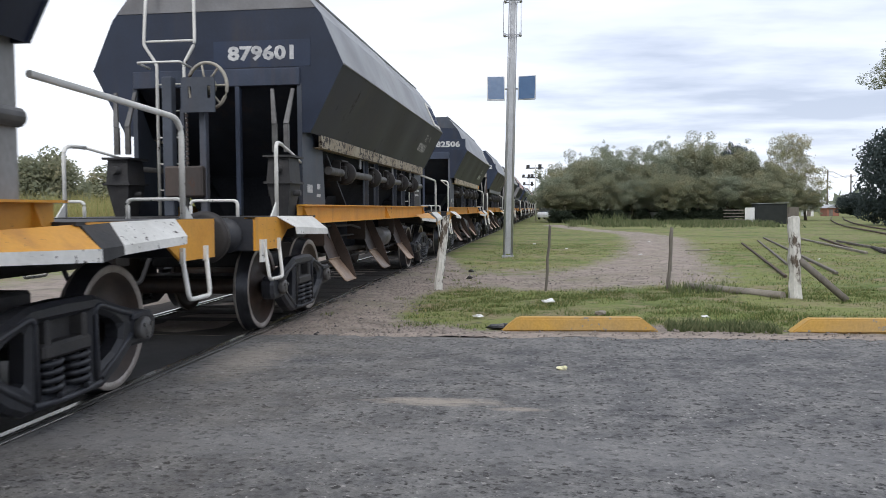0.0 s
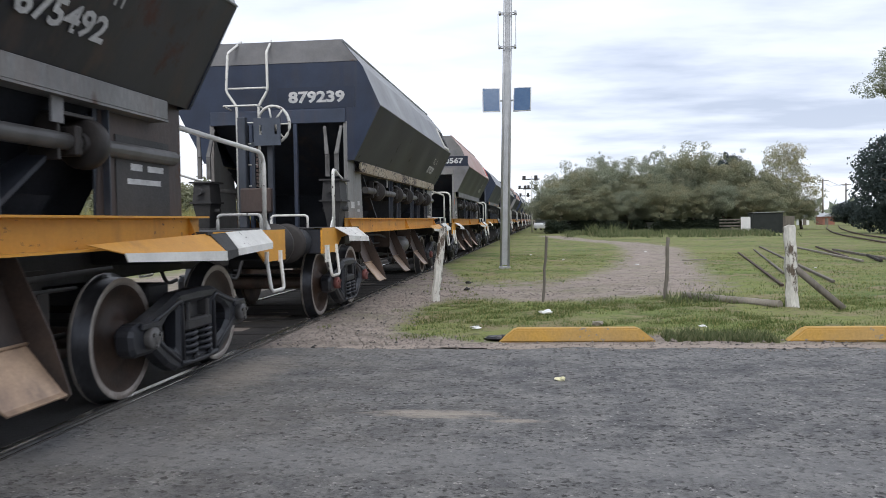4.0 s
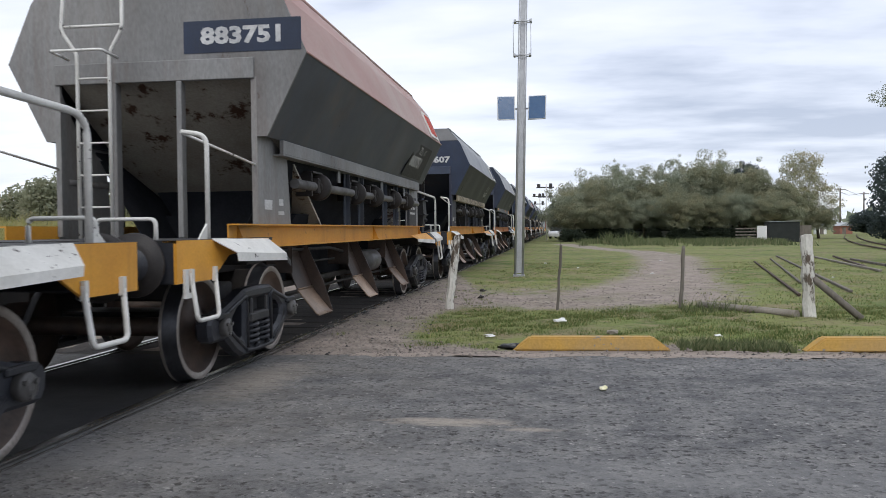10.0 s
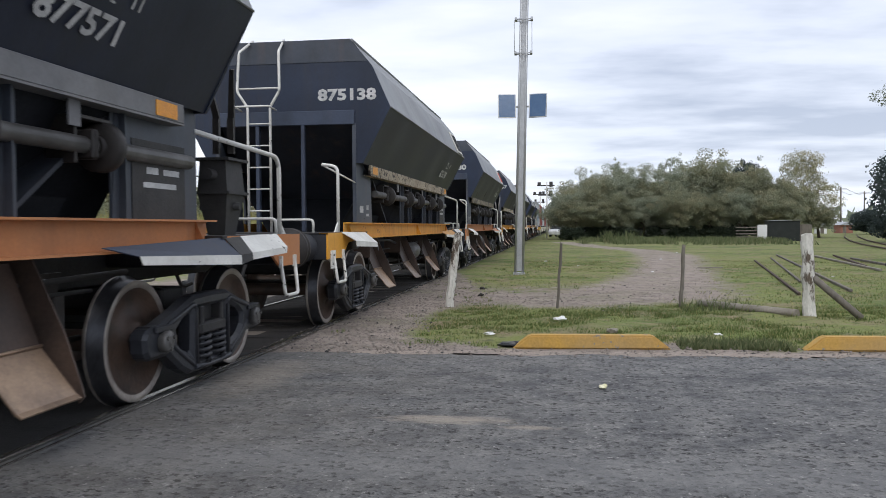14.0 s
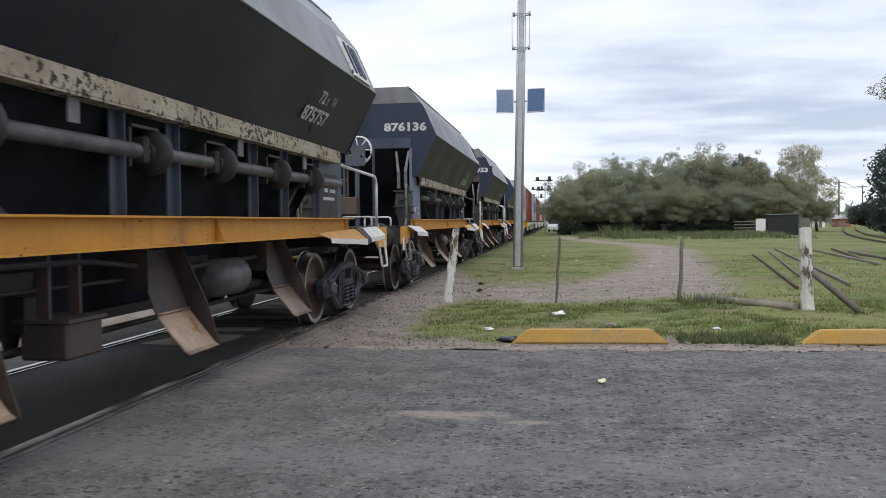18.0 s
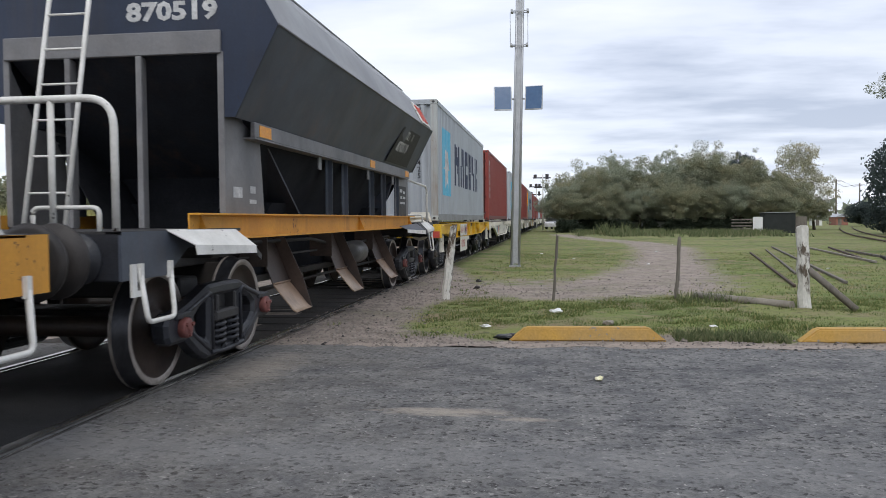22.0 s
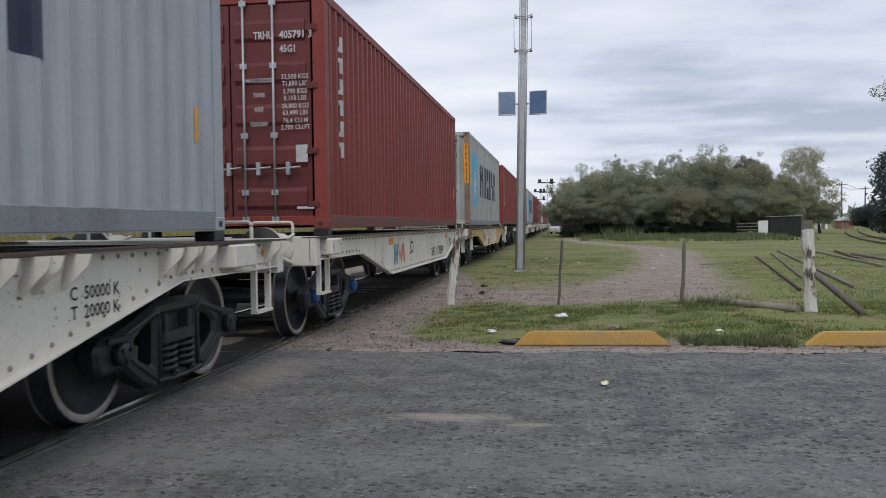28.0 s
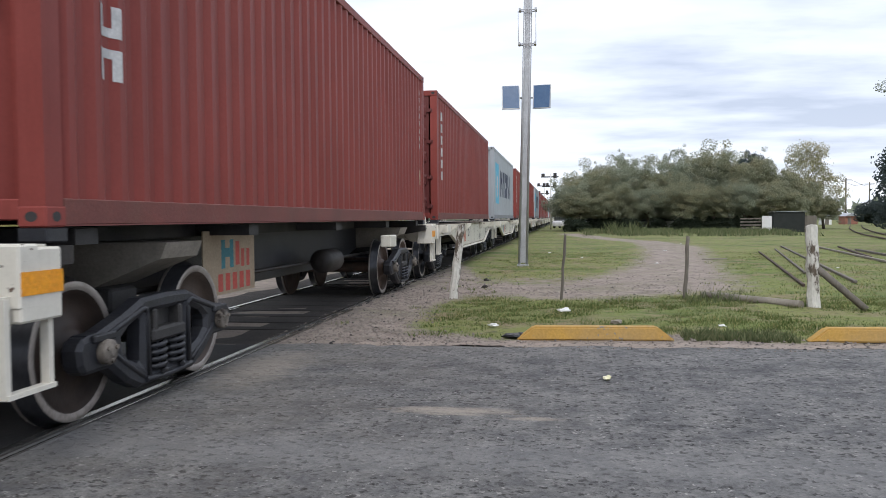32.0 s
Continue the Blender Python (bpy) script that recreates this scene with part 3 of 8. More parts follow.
def put(name, me, parent=None, m=None, mat=None, label=""):
    """A mesh as one object, under a thing or a part; mat: paint of its own."""
    ob = new(name, me)
    if parent is not None:
        ob.parent = parent
    if m is not None:
        ob.matrix_basis = m
    if mat and me.materials[0] != MAT[mat]:
        ob.material_slots[0].link = "OBJECT"
        ob.material_slots[0].material = MAT[mat]
    if label:
        tagged(ob, label)
    return ob


def quad_faces(bm, a, b):
    n = len(a)
    return [bm.faces.new((a[i], a[(i + 1) % n], b[(i + 1) % n], b[i])) for i in range(n)]


def box(bm, x0, x1, y0, y1, z0, z1, bevel=0.0):
    v = [bm.verts.new((x, y, z)) for z in (z0, z1) for x, y in ((x0, y0), (x1, y0), (x1, y1), (x0, y1))]
    fs = [bm.faces.new(v[:4][::-1]), bm.faces.new(v[4:])] + quad_faces(bm, v[:4], v[4:])
    if bevel:
        bmesh.ops.bevel(bm, geom=list({e for f in fs for e in f.edges}), offset=bevel, segments=1, affect="EDGES")


def prism(bm, poly, axis, a, b):
    """A polygon drawn out along an axis. poly holds the two other coordinates, in the order x, y, z."""
    def at(p, k):
        c = list(p)
        c.insert("xyz".index(axis), k)
        return bm.verts.new(c)
    va, vb = [at(p, a) for p in poly], [at(p, b) for p in poly]
    bm.faces.new(va[::-1]), bm.faces.new(vb)
    quad_faces(bm, va, vb)


def sheet(bm, pts, t):
    """A flat plate through the points, t thick along its normal."""
    p = [Vector(q) for q in pts]
    n = (p[1] - p[0]).cross(p[2] - p[0]).normalized() * t
    va, vb = [bm.verts.new(q) for q in p], [bm.verts.new(q + n) for q in p]
    bm.faces.new(va[::-1]), bm.faces.new(vb)
    quad_faces(bm, va, vb)


def tube(bm, pts, r, seg=8, closed=False, r1=None):
    """A round bar along a line of points."""
    p = [Vector(q) for q in pts]
    rings, n = [], len(p)
    for i in range(n):
        a, b = (p[i - 1], p[(i + 1) % n]) if closed else (p[max(i - 1, 0)], p[min(i + 1, n - 1)])
        d = (b - a).normalized()
        u = d.cross(Vector((0, 0, 1)) if abs(d.z) < 0.95 else Vector((1, 0, 0))).normalized()
        w = d.cross(u)
        rad = r if r1 is None else r + (r1 - r) * i / (n - 1)
        rings.append([bm.verts.new(p[i] + (u * math.cos(k * math.tau / seg) + w * math.sin(k * math.tau / seg)) * rad) for k in range(seg)])
    for i in range(n if closed else n - 1):
        for f in quad_faces(bm, rings[i], rings[(i + 1) % n]):
            f.smooth = True
    if not closed:
        bm.faces.new(rings[0][::-1]), bm.faces.new(rings[-1])


def bend(pts, r=0.08, k=4):
    """The line of points with its corners rounded."""
    p, out = [Vector(q) for q in pts], [Vector(pts[0])]
    for a, b, c in zip(p, p[1:], p[2:]):
        u, w = (a - b), (c - b)
        s = min(r, u.length * 0.45, w.length * 0.45)
        u, w = b + u.normalized() * s, b + w.normalized() * s
        out += [u.lerp(b, i / k).lerp(b.lerp(w, i / k), i / k) for i in range(k + 1)]
    return out + [p[-1]]


def lathe(bm, prof, axis="x", seg=32, smooth=True):
    """A profile of (along, radius) turned about an axis."""
    rings = []
    for a, r in prof:
        ring = []
        for k in range(seg):
            c, s = r * math.cos(k * math.tau / seg), r * math.sin(k * math.tau / seg)
            ring.append(bm.verts.new((a, c, s) if axis == "x" else (c, a, s) if axis == "y" else (c, s, a)))
        rings.append(ring)
    for a, b in zip(rings, rings[1:]):
        for f in quad_faces(bm, a, b):
            f.smooth = smooth
    bm.faces.new(rings[0][::-1]), bm.faces.new(rings[-1])


def cut_plate(bm, outer, holes, axis, a, b, bevel=0.0):
    """A plate with holes, drawn out along x from a to b; loops hold (y, z)."""
    edges = []
    for loop in [outer] + holes:
        v = [bm.verts.new((a, y, z)) for y, z in loop]
        edges += [bm.edges.new((v[i], v[(i + 1) % len(v)])) for i in range(len(v))]
    fs = [g for g in bmesh.ops.triangle_fill(bm, use_beauty=True, use_dissolve=False, edges=edges, normal=(1, 0, 0))["geom"] if isinstance(g, bmesh.types.BMFace)]
    ex = bmesh.ops.extrude_face_region(bm, geom=fs)["geom"]
    bmesh.ops.translate(bm, vec=(b - a, 0, 0), verts=[g for g in ex if isinstance(g, bmesh.types.BMVert)])
    if bevel:
        bmesh.ops.recalc_face_normals(bm, faces=bm.faces)
        sharp = [e for e in bm.edges if len(e.link_faces) == 2 and e.calc_face_angle(0) > 0.9]
        bmesh.ops.bevel(bm, geom=sharp, offset=bevel, segments=1, affect="EDGES")


def lettering(text, size, mat, weight=0.0):
    """Painted writing as a thin mesh in its own plane, its middle at the origin."""
    key = "lettering_%s_%s_%s" % (text, size, mat)
    if key not in CACHE:
        cu = bpy.data.curves.new("lettering", "FONT")
        cu.body, cu.size, cu.align_x, cu.align_y, cu.offset, cu.resolution_u = text, size, "CENTER", "CENTER", weight, 2
        ob = new("lettering", cu)
        me = bpy.data.meshes.new_from_object(ob.evaluated_get(bpy.context.evaluated_depsgraph_get()))
        bpy.data.objects.remove(ob)
        bpy.data.curves.remove(cu)
        me.materials.clear()
        me.materials.append(MAT[mat])
        CACHE[key] = me
    return CACHE[key]


def bars(key, cells, mat):
    """Writing too small to read: bars of (x0, x1, y0, y1) in one plane."""
    def fn(bm):
        for x0, x1, y0, y1 in cells:
            bm.faces.new([bm.verts.new(q) for q in ((x0, y0, 0), (x1, y0, 0), (x1, y1, 0), (x0, y1, 0))])
    return mesh(key, fn, mat)


def patches(bm, shapes):
    """Flat painted shapes in one plane."""
    for sh in shapes:
        bm.faces.new([bm.verts.new((x, y, 0)) for x, y in sh])
    bmesh.ops.recalc_face_normals(bm, faces=bm.faces)


FRONT = lambda x, y, z: pose(x, y, z, 90, 0, 0)      # writing that faces -y
SIDE = lambda x, y, z, lean=0: pose(x, y, z, 90 + lean, 0, 90)  # writing that faces +x


def thing(name, label, category, group="", m=None):
    ob = new(name)
    ob.empty_display_size = 0.3
    if m is not None:
        ob.matrix_basis = m
    return tagged(ob, label, category, group)


# ---- the place: track, road, ground ----
TRACK_X = -4.056
GAUGE = 0.873
MOVING = []


def rail_mesh(bm, y0, y1, head=True):
    if head:
        prism(bm, [(-0.036, -0.035), (0.036, -0.035), (0.036, -0.006), (0.028, 0.0), (-0.028, 0.0), (-0.036, -0.006)], "y", y0, y1)
    else:
        prism(bm, [(-0.07, -0.17), (0.07, -0.17), (0.07, -0.155), (0.012, -0.135), (0.012, -0.035), (-0.012, -0.035), (-0.012, -0.135), (-0.07, -0.155)], "y", y0, y1)


for side in (-1, 1):
    r = put("rail", mesh("rail_head", lambda bm: rail_mesh(bm, -60, 620), "rail"), None, pose(TRACK_X + side * GAUGE, 0, 0))
    tagged(r, "steel railway rail with a bright worn head", "rail", "rails of the main track", "structure")
    put("rail_web", mesh("rail_web", lambda bm: rail_mesh(bm, -60, 620, False), "railweb"), r)


def track_bed(bm):
    rnd = random.Random(31)
    rows = []
    for k in range(160):
        y = 8.2 + k * 0.5 * (1 + k * 0.02)
        a, b = TRACK_X - 1.9 + rnd.uniform(-0.15, 0.15), TRACK_X + 0.95 + rnd.uniform(-0.03, 0.03)
        rows.append([bm.verts.new((a, y, -0.05)), bm.verts.new((a + 0.35, y, -0.022)), bm.verts.new((TRACK_X, y, -0.024 + rnd.uniform(-0.01, 0.01))), bm.verts.new((b - 0.1, y, -0.022)), bm.verts.new((b, y, -0.032))])
    for a, b in zip(rows, rows[1:]):
        for k in range(4):
            bm.faces.new((a[k], a[k + 1], b[k + 1], b[k]))


tagged(put("track_bed", mesh("track_bed", track_bed, "bed")), "oily earth and ballast under the rails, darkened for the train's shade", "track bed", kind="structure")
tagged(put("guard_strip", mesh("guard_strip", lambda bm: box(bm, -3.085, -3.072, -20, 11.5, -0.1, -0.008), "rail")), "thin steel edge strip along the rail", "rail", kind="structure")


tagged(put("guard_strip", mesh("guard_strip_far", lambda bm: box(bm, TRACK_X - GAUGE + 0.075, TRACK_X - GAUGE + 0.095, -20, 11.5, -0.1, -0.006), "rail")), "thin steel edge strip along the far rail", "rail", kind="structure")


def sleeper_mesh(bm):
    box(bm, -0.96, 0.96, -0.12, 0.12, -0.1, -0.016, 0.015)


for k in range(60):
    s = put("sleeper", mesh("sleeper", sleeper_mesh, "sleeper"), None, pose(TRACK_X, 9.4 + k * 0.66, 0, 0, 0, random.Random(k).uniform(-1, 1)))
    tagged(s, "dark oily wooden sleeper under the rails", "sleeper", "sleepers of the main track", "structure")


def bare_at(x, y):
    """How bare of grass the ground is, 0 to 1."""
    line = [(-1.6, 15.4, 1.3), (0.1, 15.0, 1.35), (1.5, 16.4, 1.75), (2.5, 20.0, 1.25), (3.55, 27.0, 1.05), (4.7, 37.0, 1.25), (4.5, 44.5, 0.9), (2.3, 53.0, 0.8), (0.1, 68.0, 0.8)]
    best = np.full(x.shape, 9.0)
    for (ax, ay, aw), (bx, by, bw) in zip(line, line[1:]):
        dx, dy = bx - ax, by - ay
        k = np.clip(((x - ax) * dx + (y - ay) * dy) / (dx * dx + dy * dy), 0, 1)
        d = np.hypot(x - ax - k * dx, y - ay - k * dy) / (aw + k * (bw - aw))
        best = np.minimum(best, d)
    path = np.clip((1.6 - best) / 1.1, 0, 1)
    wear = 0.5 * np.exp(-((y - 17.6 - 0.5 * x) / 2.3) ** 2) * np.clip((2.5 - x) / 1.5, 0, 1) * np.clip((x + 3.6) / 0.8, 0, 1)
    path = np.maximum(path, wear)
    edge = np.interp(y, [8, 10, 12.5, 14, 18, 24, 34], [-1.2, -1.9, -2.0, -1.6, -1.9, -3.1, -3.25])
    track = np.clip((edge - x) / 0.5 + 0.5, 0, 1) * np.clip((x - TRACK_X + 7.0) / 1.5, 0, 1)
    verge = np.clip((9.72 + 0.22 * np.sin(x * 1.7) + 0.18 * np.sin(x * 4.3 + 1) - y) / 0.6, 0, 1)
    return np.maximum(np.maximum(path, track), verge)


def build_ground():
    xs = np.concatenate([[-1500, -600, -250, -120, -60, -30, -18, -12, -9], np.arange(-7.5, 12, 0.25), np.arange(12, 40, 2), [45, 60, 90, 150, 300, 700, 1800]])
    ys = np.concatenate([[-300, -80, -30, -10, 0, 6], np.arange(7.5, 32, 0.25), np.arange(32, 80, 1.5), [85, 100, 130, 180, 260, 400, 700, 1400, 3000]])
    X, Y = np.meshgrid(xs, ys)
    Z = -0.06 + 0.032 * np.clip((2.4 - np.abs(X - TRACK_X)) / 0.8, 0, 1)
    rnd = np.random.RandomState(4)
    Z += np.where((Y > 9.2) & (Y < 90) & (X > -2), rnd.uniform(-0.02, 0.02, X.shape), 0)
    nx, ny = len(xs), len(ys)
    faces = [(j * nx + i, j * nx + i + 1, (j + 1) * nx + i + 1, (j + 1) * nx + i) for j in range(ny - 1) for i in range(nx - 1)]
    me = bpy.data.meshes.new("ground")
    me.from_pydata(np.stack([X, Y, Z], -1).reshape(-1, 3).tolist(), [], faces)
    at = me.attributes.new("bare", "FLOAT", "POINT")
    at.data.foreach_set("value", bare_at(X, Y).reshape(-1).astype(np.float32))
    me.materials.append(MAT["ground"])
    tagged(new("ground", me), "mown grass ground with bare earth tracks", "ground", kind="structure")


build_ground()


def road_edge(x):
    return 8.38 + 0.045 * x


def build_road():
    def slab(bm, x0, x1, wob):
        rnd = random.Random(7)
        xs = np.arange(x0, x1, 0.22 if wob else 4.0).tolist() + [x1]
        top, low = [], []
        for x in xs:
            y = road_edge(x) + (rnd.uniform(-0.05, 0.05) + 0.06 * math.sin(x * 2.1) if wob else 0)
            top.append((x, y, -0.018))
        far = [bm.verts.new(p) for p in top]
        near = [bm.verts.new((x, -7.5, -0.018)) for x in xs]
        edge = [bm.verts.new((p[0], p[1] + 0.05, -0.075)) for p in top]
        for i in range(len(xs) - 1):
            bm.faces.new((near[i], near[i + 1], far[i + 1], far[i]))
            bm.faces.new((far[i], far[i + 1], edge[i + 1], edge[i]))
    road = put("road", mesh("road", lambda bm: slab(bm, -3.142, 9.0, True), "asphalt"))
    tagged(road, "worn grey asphalt road with pits and wheel tracks", "road", kind="structure")
    # the strip between the rails carries oil and the train's shade in its colour
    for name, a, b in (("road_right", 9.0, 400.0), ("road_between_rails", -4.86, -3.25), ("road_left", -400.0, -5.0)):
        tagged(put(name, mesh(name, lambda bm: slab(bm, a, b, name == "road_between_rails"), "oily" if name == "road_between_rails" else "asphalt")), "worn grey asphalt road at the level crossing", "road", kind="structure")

    # dusty earth that has drifted over the road's edge
    def drift(bm):
        rnd = random.Random(3)
        rows = []
        for i in range(130):
            x = -2.2 + i * 0.085
            y0 = road_edge(x) - 0.05 + rnd.uniform(-0.07, 0.05) + 0.05 * math.sin(x * 5)
            rows.append([bm.verts.new((x, y0, -0.0165)), bm.verts.new((x, road_edge(x) + 0.10, -0.012)), bm.verts.new((x, road_edge(x) + 0.42 + rnd.uniform(-0.12, 0.12), -0.058))])
        for a, b in zip(rows, rows[1:]):
            for k in (0, 1):
                bm.faces.new((a[k], b[k], b[k + 1], a[k + 1]))
    tagged(put("sand_drift", mesh("sand_drift", drift, "sand")), "pale dusty sand along the edge of the road", "sand", kind="structure")


build_road()


def build_kerb(x0, x1, mat, label):
    th = thing("kerb", label, "kerb", "kerbs by the road", pose(x0, road_edge(x0) + 0.62, -0.06, 0, 0, 3.5))
    n = x1 - x0

    def fn(bm):
        prism(bm, [(0, 0), (n, 0), (n - 0.20, 0.155), (0.20, 0.155)], "y", 0, 0.16)
        bmesh.ops.bevel(bm, geom=list(bm.edges), offset=0.018, segments=2, affect="EDGES")
    put("kerb_stone", mesh("kerb_%s" % x0, fn, mat), th)


build_kerb(-0.55, 1.20, "kerb", "yellow painted concrete kerb stone, chipped, beside the road")
build_kerb(2.58, 4.75, "kerb", "yellow painted concrete kerb stone worn pale on top")
build_kerb(5.4, 7.3, "kerb", "yellow painted concrete kerb stone, chipped, beside the road")


# ---- wagons: bogies ----
WR = 0.46
WB = 0.88   # half the bogie's wheelbase


def wheelset_mesh(bm):
    half = [(0.70, 0.085), (0.76, 0.12), (0.765, 0.40), (0.755, 0.487), (0.785, 0.492), (0.80, 0.465), (0.90, WR - 0.004), (0.905, 0.45), (0.897, 0.400), (0.845, 0.372), (0.83, 0.24), (0.865, 0.15), (0.915, 0.13), (0.915, 0.065), (1.16, 0.055)]
    lathe(bm, [(-x, r) for x, r in half[::-1]] + half, "x", 36)
    # the tyre's outer face and flange crown are rubbed pale, the tread dark
    for f in bm.faces:
        c = f.calc_center_median()
        x, r = abs(c.x), math.hypot(c.y, c.z)
        if r > 0.41:
            f.material_index = 1 if x > 0.899 or 0.76 < x < 0.78 else 2 if x > 0.79 else 0


def side_frame_mesh(bm):
    half = [(0.0, 0.765), (0.34, 0.755), (0.62, 0.66), (0.90, 0.585), (1.10, 0.565), (1.14, 0.50), (1.125, 0.40), (1.08, 0.335), (0.78, 0.335), (0.58, 0.20), (0.42, 0.13), (0.0, 0.13)]
    outer = half + [(-y, z) for y, z in half[-2:0:-1]]
    side = [(0.37, 0.63), (0.54, 0.575), (0.64, 0.51), (0.63, 0.42), (0.54, 0.35), (0.39, 0.29)]
    holes = [[(-0.27, 0.65), (0.27, 0.65), (0.27, 0.225), (-0.27, 0.225)], side, [(-y, z) for y, z in side[::-1]]]
    cut_plate(bm, outer, holes, "x", -0.075, 0.075, 0.03)


def frame_flange_mesh(bm):
    # raised ribs on the outer face of the casting
    for s in (-1, 1):
        tube(bm, bend([(0.07, s * 0.31, 0.20), (0.07, s * 0.315, 0.70), (0.07, s * 0.60, 0.62), (0.07, s * 0.84, 0.555)], 0.08), 0.022, 6)
        tube(bm, bend([(0.07, s * 0.37, 0.20), (0.07, s * 0.60, 0.33), (0.07, s * 0.76, 0.43)], 0.06), 0.02, 6)
        box(bm, 0.06, 0.10, s * WB - 0.13, s * WB + 0.13, 0.53, 0.58, 0.01)
    tube(bm, bend([(0.075, -0.35, 0.175), (0.075, 0.0, 0.155), (0.075, 0.35, 0.175)], 0.2), 0.022, 6)


def spring_mesh(bm):
    pts = [(0.085 * math.cos(a), 0.085 * math.sin(a), 0.20 + 0.21 * a / (math.tau * 4.2)) for a in np.linspace(0, math.tau * 4.2, 46)]
    tube(bm, pts, 0.02, 6)
    lathe(bm, [(0.19, 0.04), (0.42, 0.04)], "z", 8)


def bolster_mesh(bm):
    box(bm, -1.12, 1.12, -0.25, 0.25, 0.42, 0.52, 0.02)
    for s in (-1, 1):
        box(bm, s * 1.05 - 0.06, s * 1.05 + 0.06, -0.22, -0.16, 0.5, 0.66, 0.012)
        box(bm, s * 1.05 - 0.06, s * 1.05 + 0.06, 0.16, 0.22, 0.5, 0.66, 0.012)
        box(bm, s * 0.98 - 0.04, s * 0.98 + 0.04, -0.24, 0.24, 0.5, 0.66, 0.012)
    box(bm, -0.75, 0.75, -0.19, 0.19, 0.62, 0.80, 0.02)
    lathe(bm, [(0.80, 0.17), (0.86, 0.17)], "z", 18)


def cap_mesh(bm):
    lathe(bm, [(-0.06, 0.078), (0.03, 0.084), (0.042, 0.080), (0.05, 0.062), (0.05, 0.03), (0.058, 0.026)], "x", 16)
    for k in range(3):
        a = k * math.tau / 3 + 0.5
        y, z = 0.055 * math.cos(a), 0.055 * math.sin(a)
        ring = [[bm.verts.new((x, y + 0.017 * math.cos(b), z + 0.017 * math.sin(b))) for b in np.arange(6) * math.tau / 6] for x in (0.045, 0.064)]
        quad_faces(bm, ring[0], ring[1])
        bm.faces.new(ring[1])


def block_mesh(bm):
    # axle box between the pedestal jaws
    box(bm, -0.08, 0.06, -0.15, 0.15, 0.36, 0.58, 0.02)


def brake_beam_mesh(bm):
    tube(bm, [(-0.85, 0, 0.42), (0.85, 0, 0.42)], 0.035, 8)
    for s in (-1, 1):
        box(bm, s * 0.84 - 0.05, s * 0.84 + 0.05, -0.03, 0.05, 0.28, 0.56, 0.012)


def bogie(parent, y, caps, wheels, paint="wheel"):
    b = put("bogie", mesh("bogie_bolster", bolster_mesh, "black"), parent, pose(0, y, 0))
    for s in (-1, 1):
        put("side_frame", mesh("side_frame", side_frame_mesh, "cast"), b, pose(s * 1.03, 0, 0))
        put("frame_rib", mesh("frame_rib", frame_flange_mesh, "cast"), b, pose(s * 1.03, 0, 0, 0, 0, 0 if s > 0 else 180))
        for q in (-0.14, 0.14):
            put("spring", mesh("coil_spring", spring_mesh, "cast"), b, pose(s * 1.05, q, 0))
        for q in (-WB, WB):
            put("axle_box", mesh("axle_box", block_mesh, "cast"), b, pose(s * 1.03, q, 0))
            put("bearing_cap", mesh("bearing_cap", cap_mesh, "capwhite"), b, pose(s * 1.12, q, WR, 0, 0, 0 if s > 0 else 180), mat=caps)
    for q in (-WB, WB):
        w = put("wheelset", mesh("wheelset", wheelset_mesh, "wheel"), b, pose(0, q, WR), paint)
        if len(w.data.materials) < 3:
            w.data.materials.append(MAT["rim"])
            w.data.materials.append(MAT["tread"])
        wheels.append((w, q))
        put("brake_beam", mesh("brake_beam", brake_beam_mesh, "black"), b, pose(0, q * 0.42, 0))


# ---- wagons: buffers, couplers, rails and steps ----
def buffer_mesh(bm):
    lathe(bm, [(0.02, 0.17), (-0.03, 0.17), (-0.03, 0.13), (-0.30, 0.12), (-0.30, 0.095), (-0.47, 0.085)], "y", 20)


def buffer_head_mesh(bm):
    lathe(bm, [(-0.46, 0.08), (-0.475, 0.235), (-0.505, 0.24), (-0.525, 0.20), (-0.53, 0.05)], "y", 26)


def coupler_mesh(bm):
    box(bm, -0.09, 0.09, -0.45, 0.1, 0.86, 1.02, 0.02)
    prism(bm, [(-0.17, -0.42), (0.05, -0.62), (0.17, -0.60), (0.19, -0.40), (0.08, -0.30), (-0.10, -0.28)], "z", 0.80, 1.08)


def hose_mesh(bm):
    tube(bm, bend([(0.32, 0.0, 0.95), (0.32, -0.22, 0.92), (0.28, -0.38, 0.62), (0.24, -0.55, 0.66)], 0.15), 0.022, 6)


def step_mesh(bm):
    # strap step that hangs under the corner
    tube(bm, bend([(0.0, -0.22, 0.99), (0.045, -0.19, 0.62), (0.045, 0.19, 0.62), (0.0, 0.22, 0.99)], 0.05), 0.019, 6)
    for q in (-0.21, 0.21):
        box(bm, -0.012, 0.022, q - 0.02, q + 0.02, 0.90, 1.02)


def staple_mesh(bm):
    tube(bm, bend([(-0.24, 0, 1.2), (-0.24, 0, 1.40), (0.24, 0, 1.40), (0.24, 0, 1.2)], 0.05), 0.017, 6)


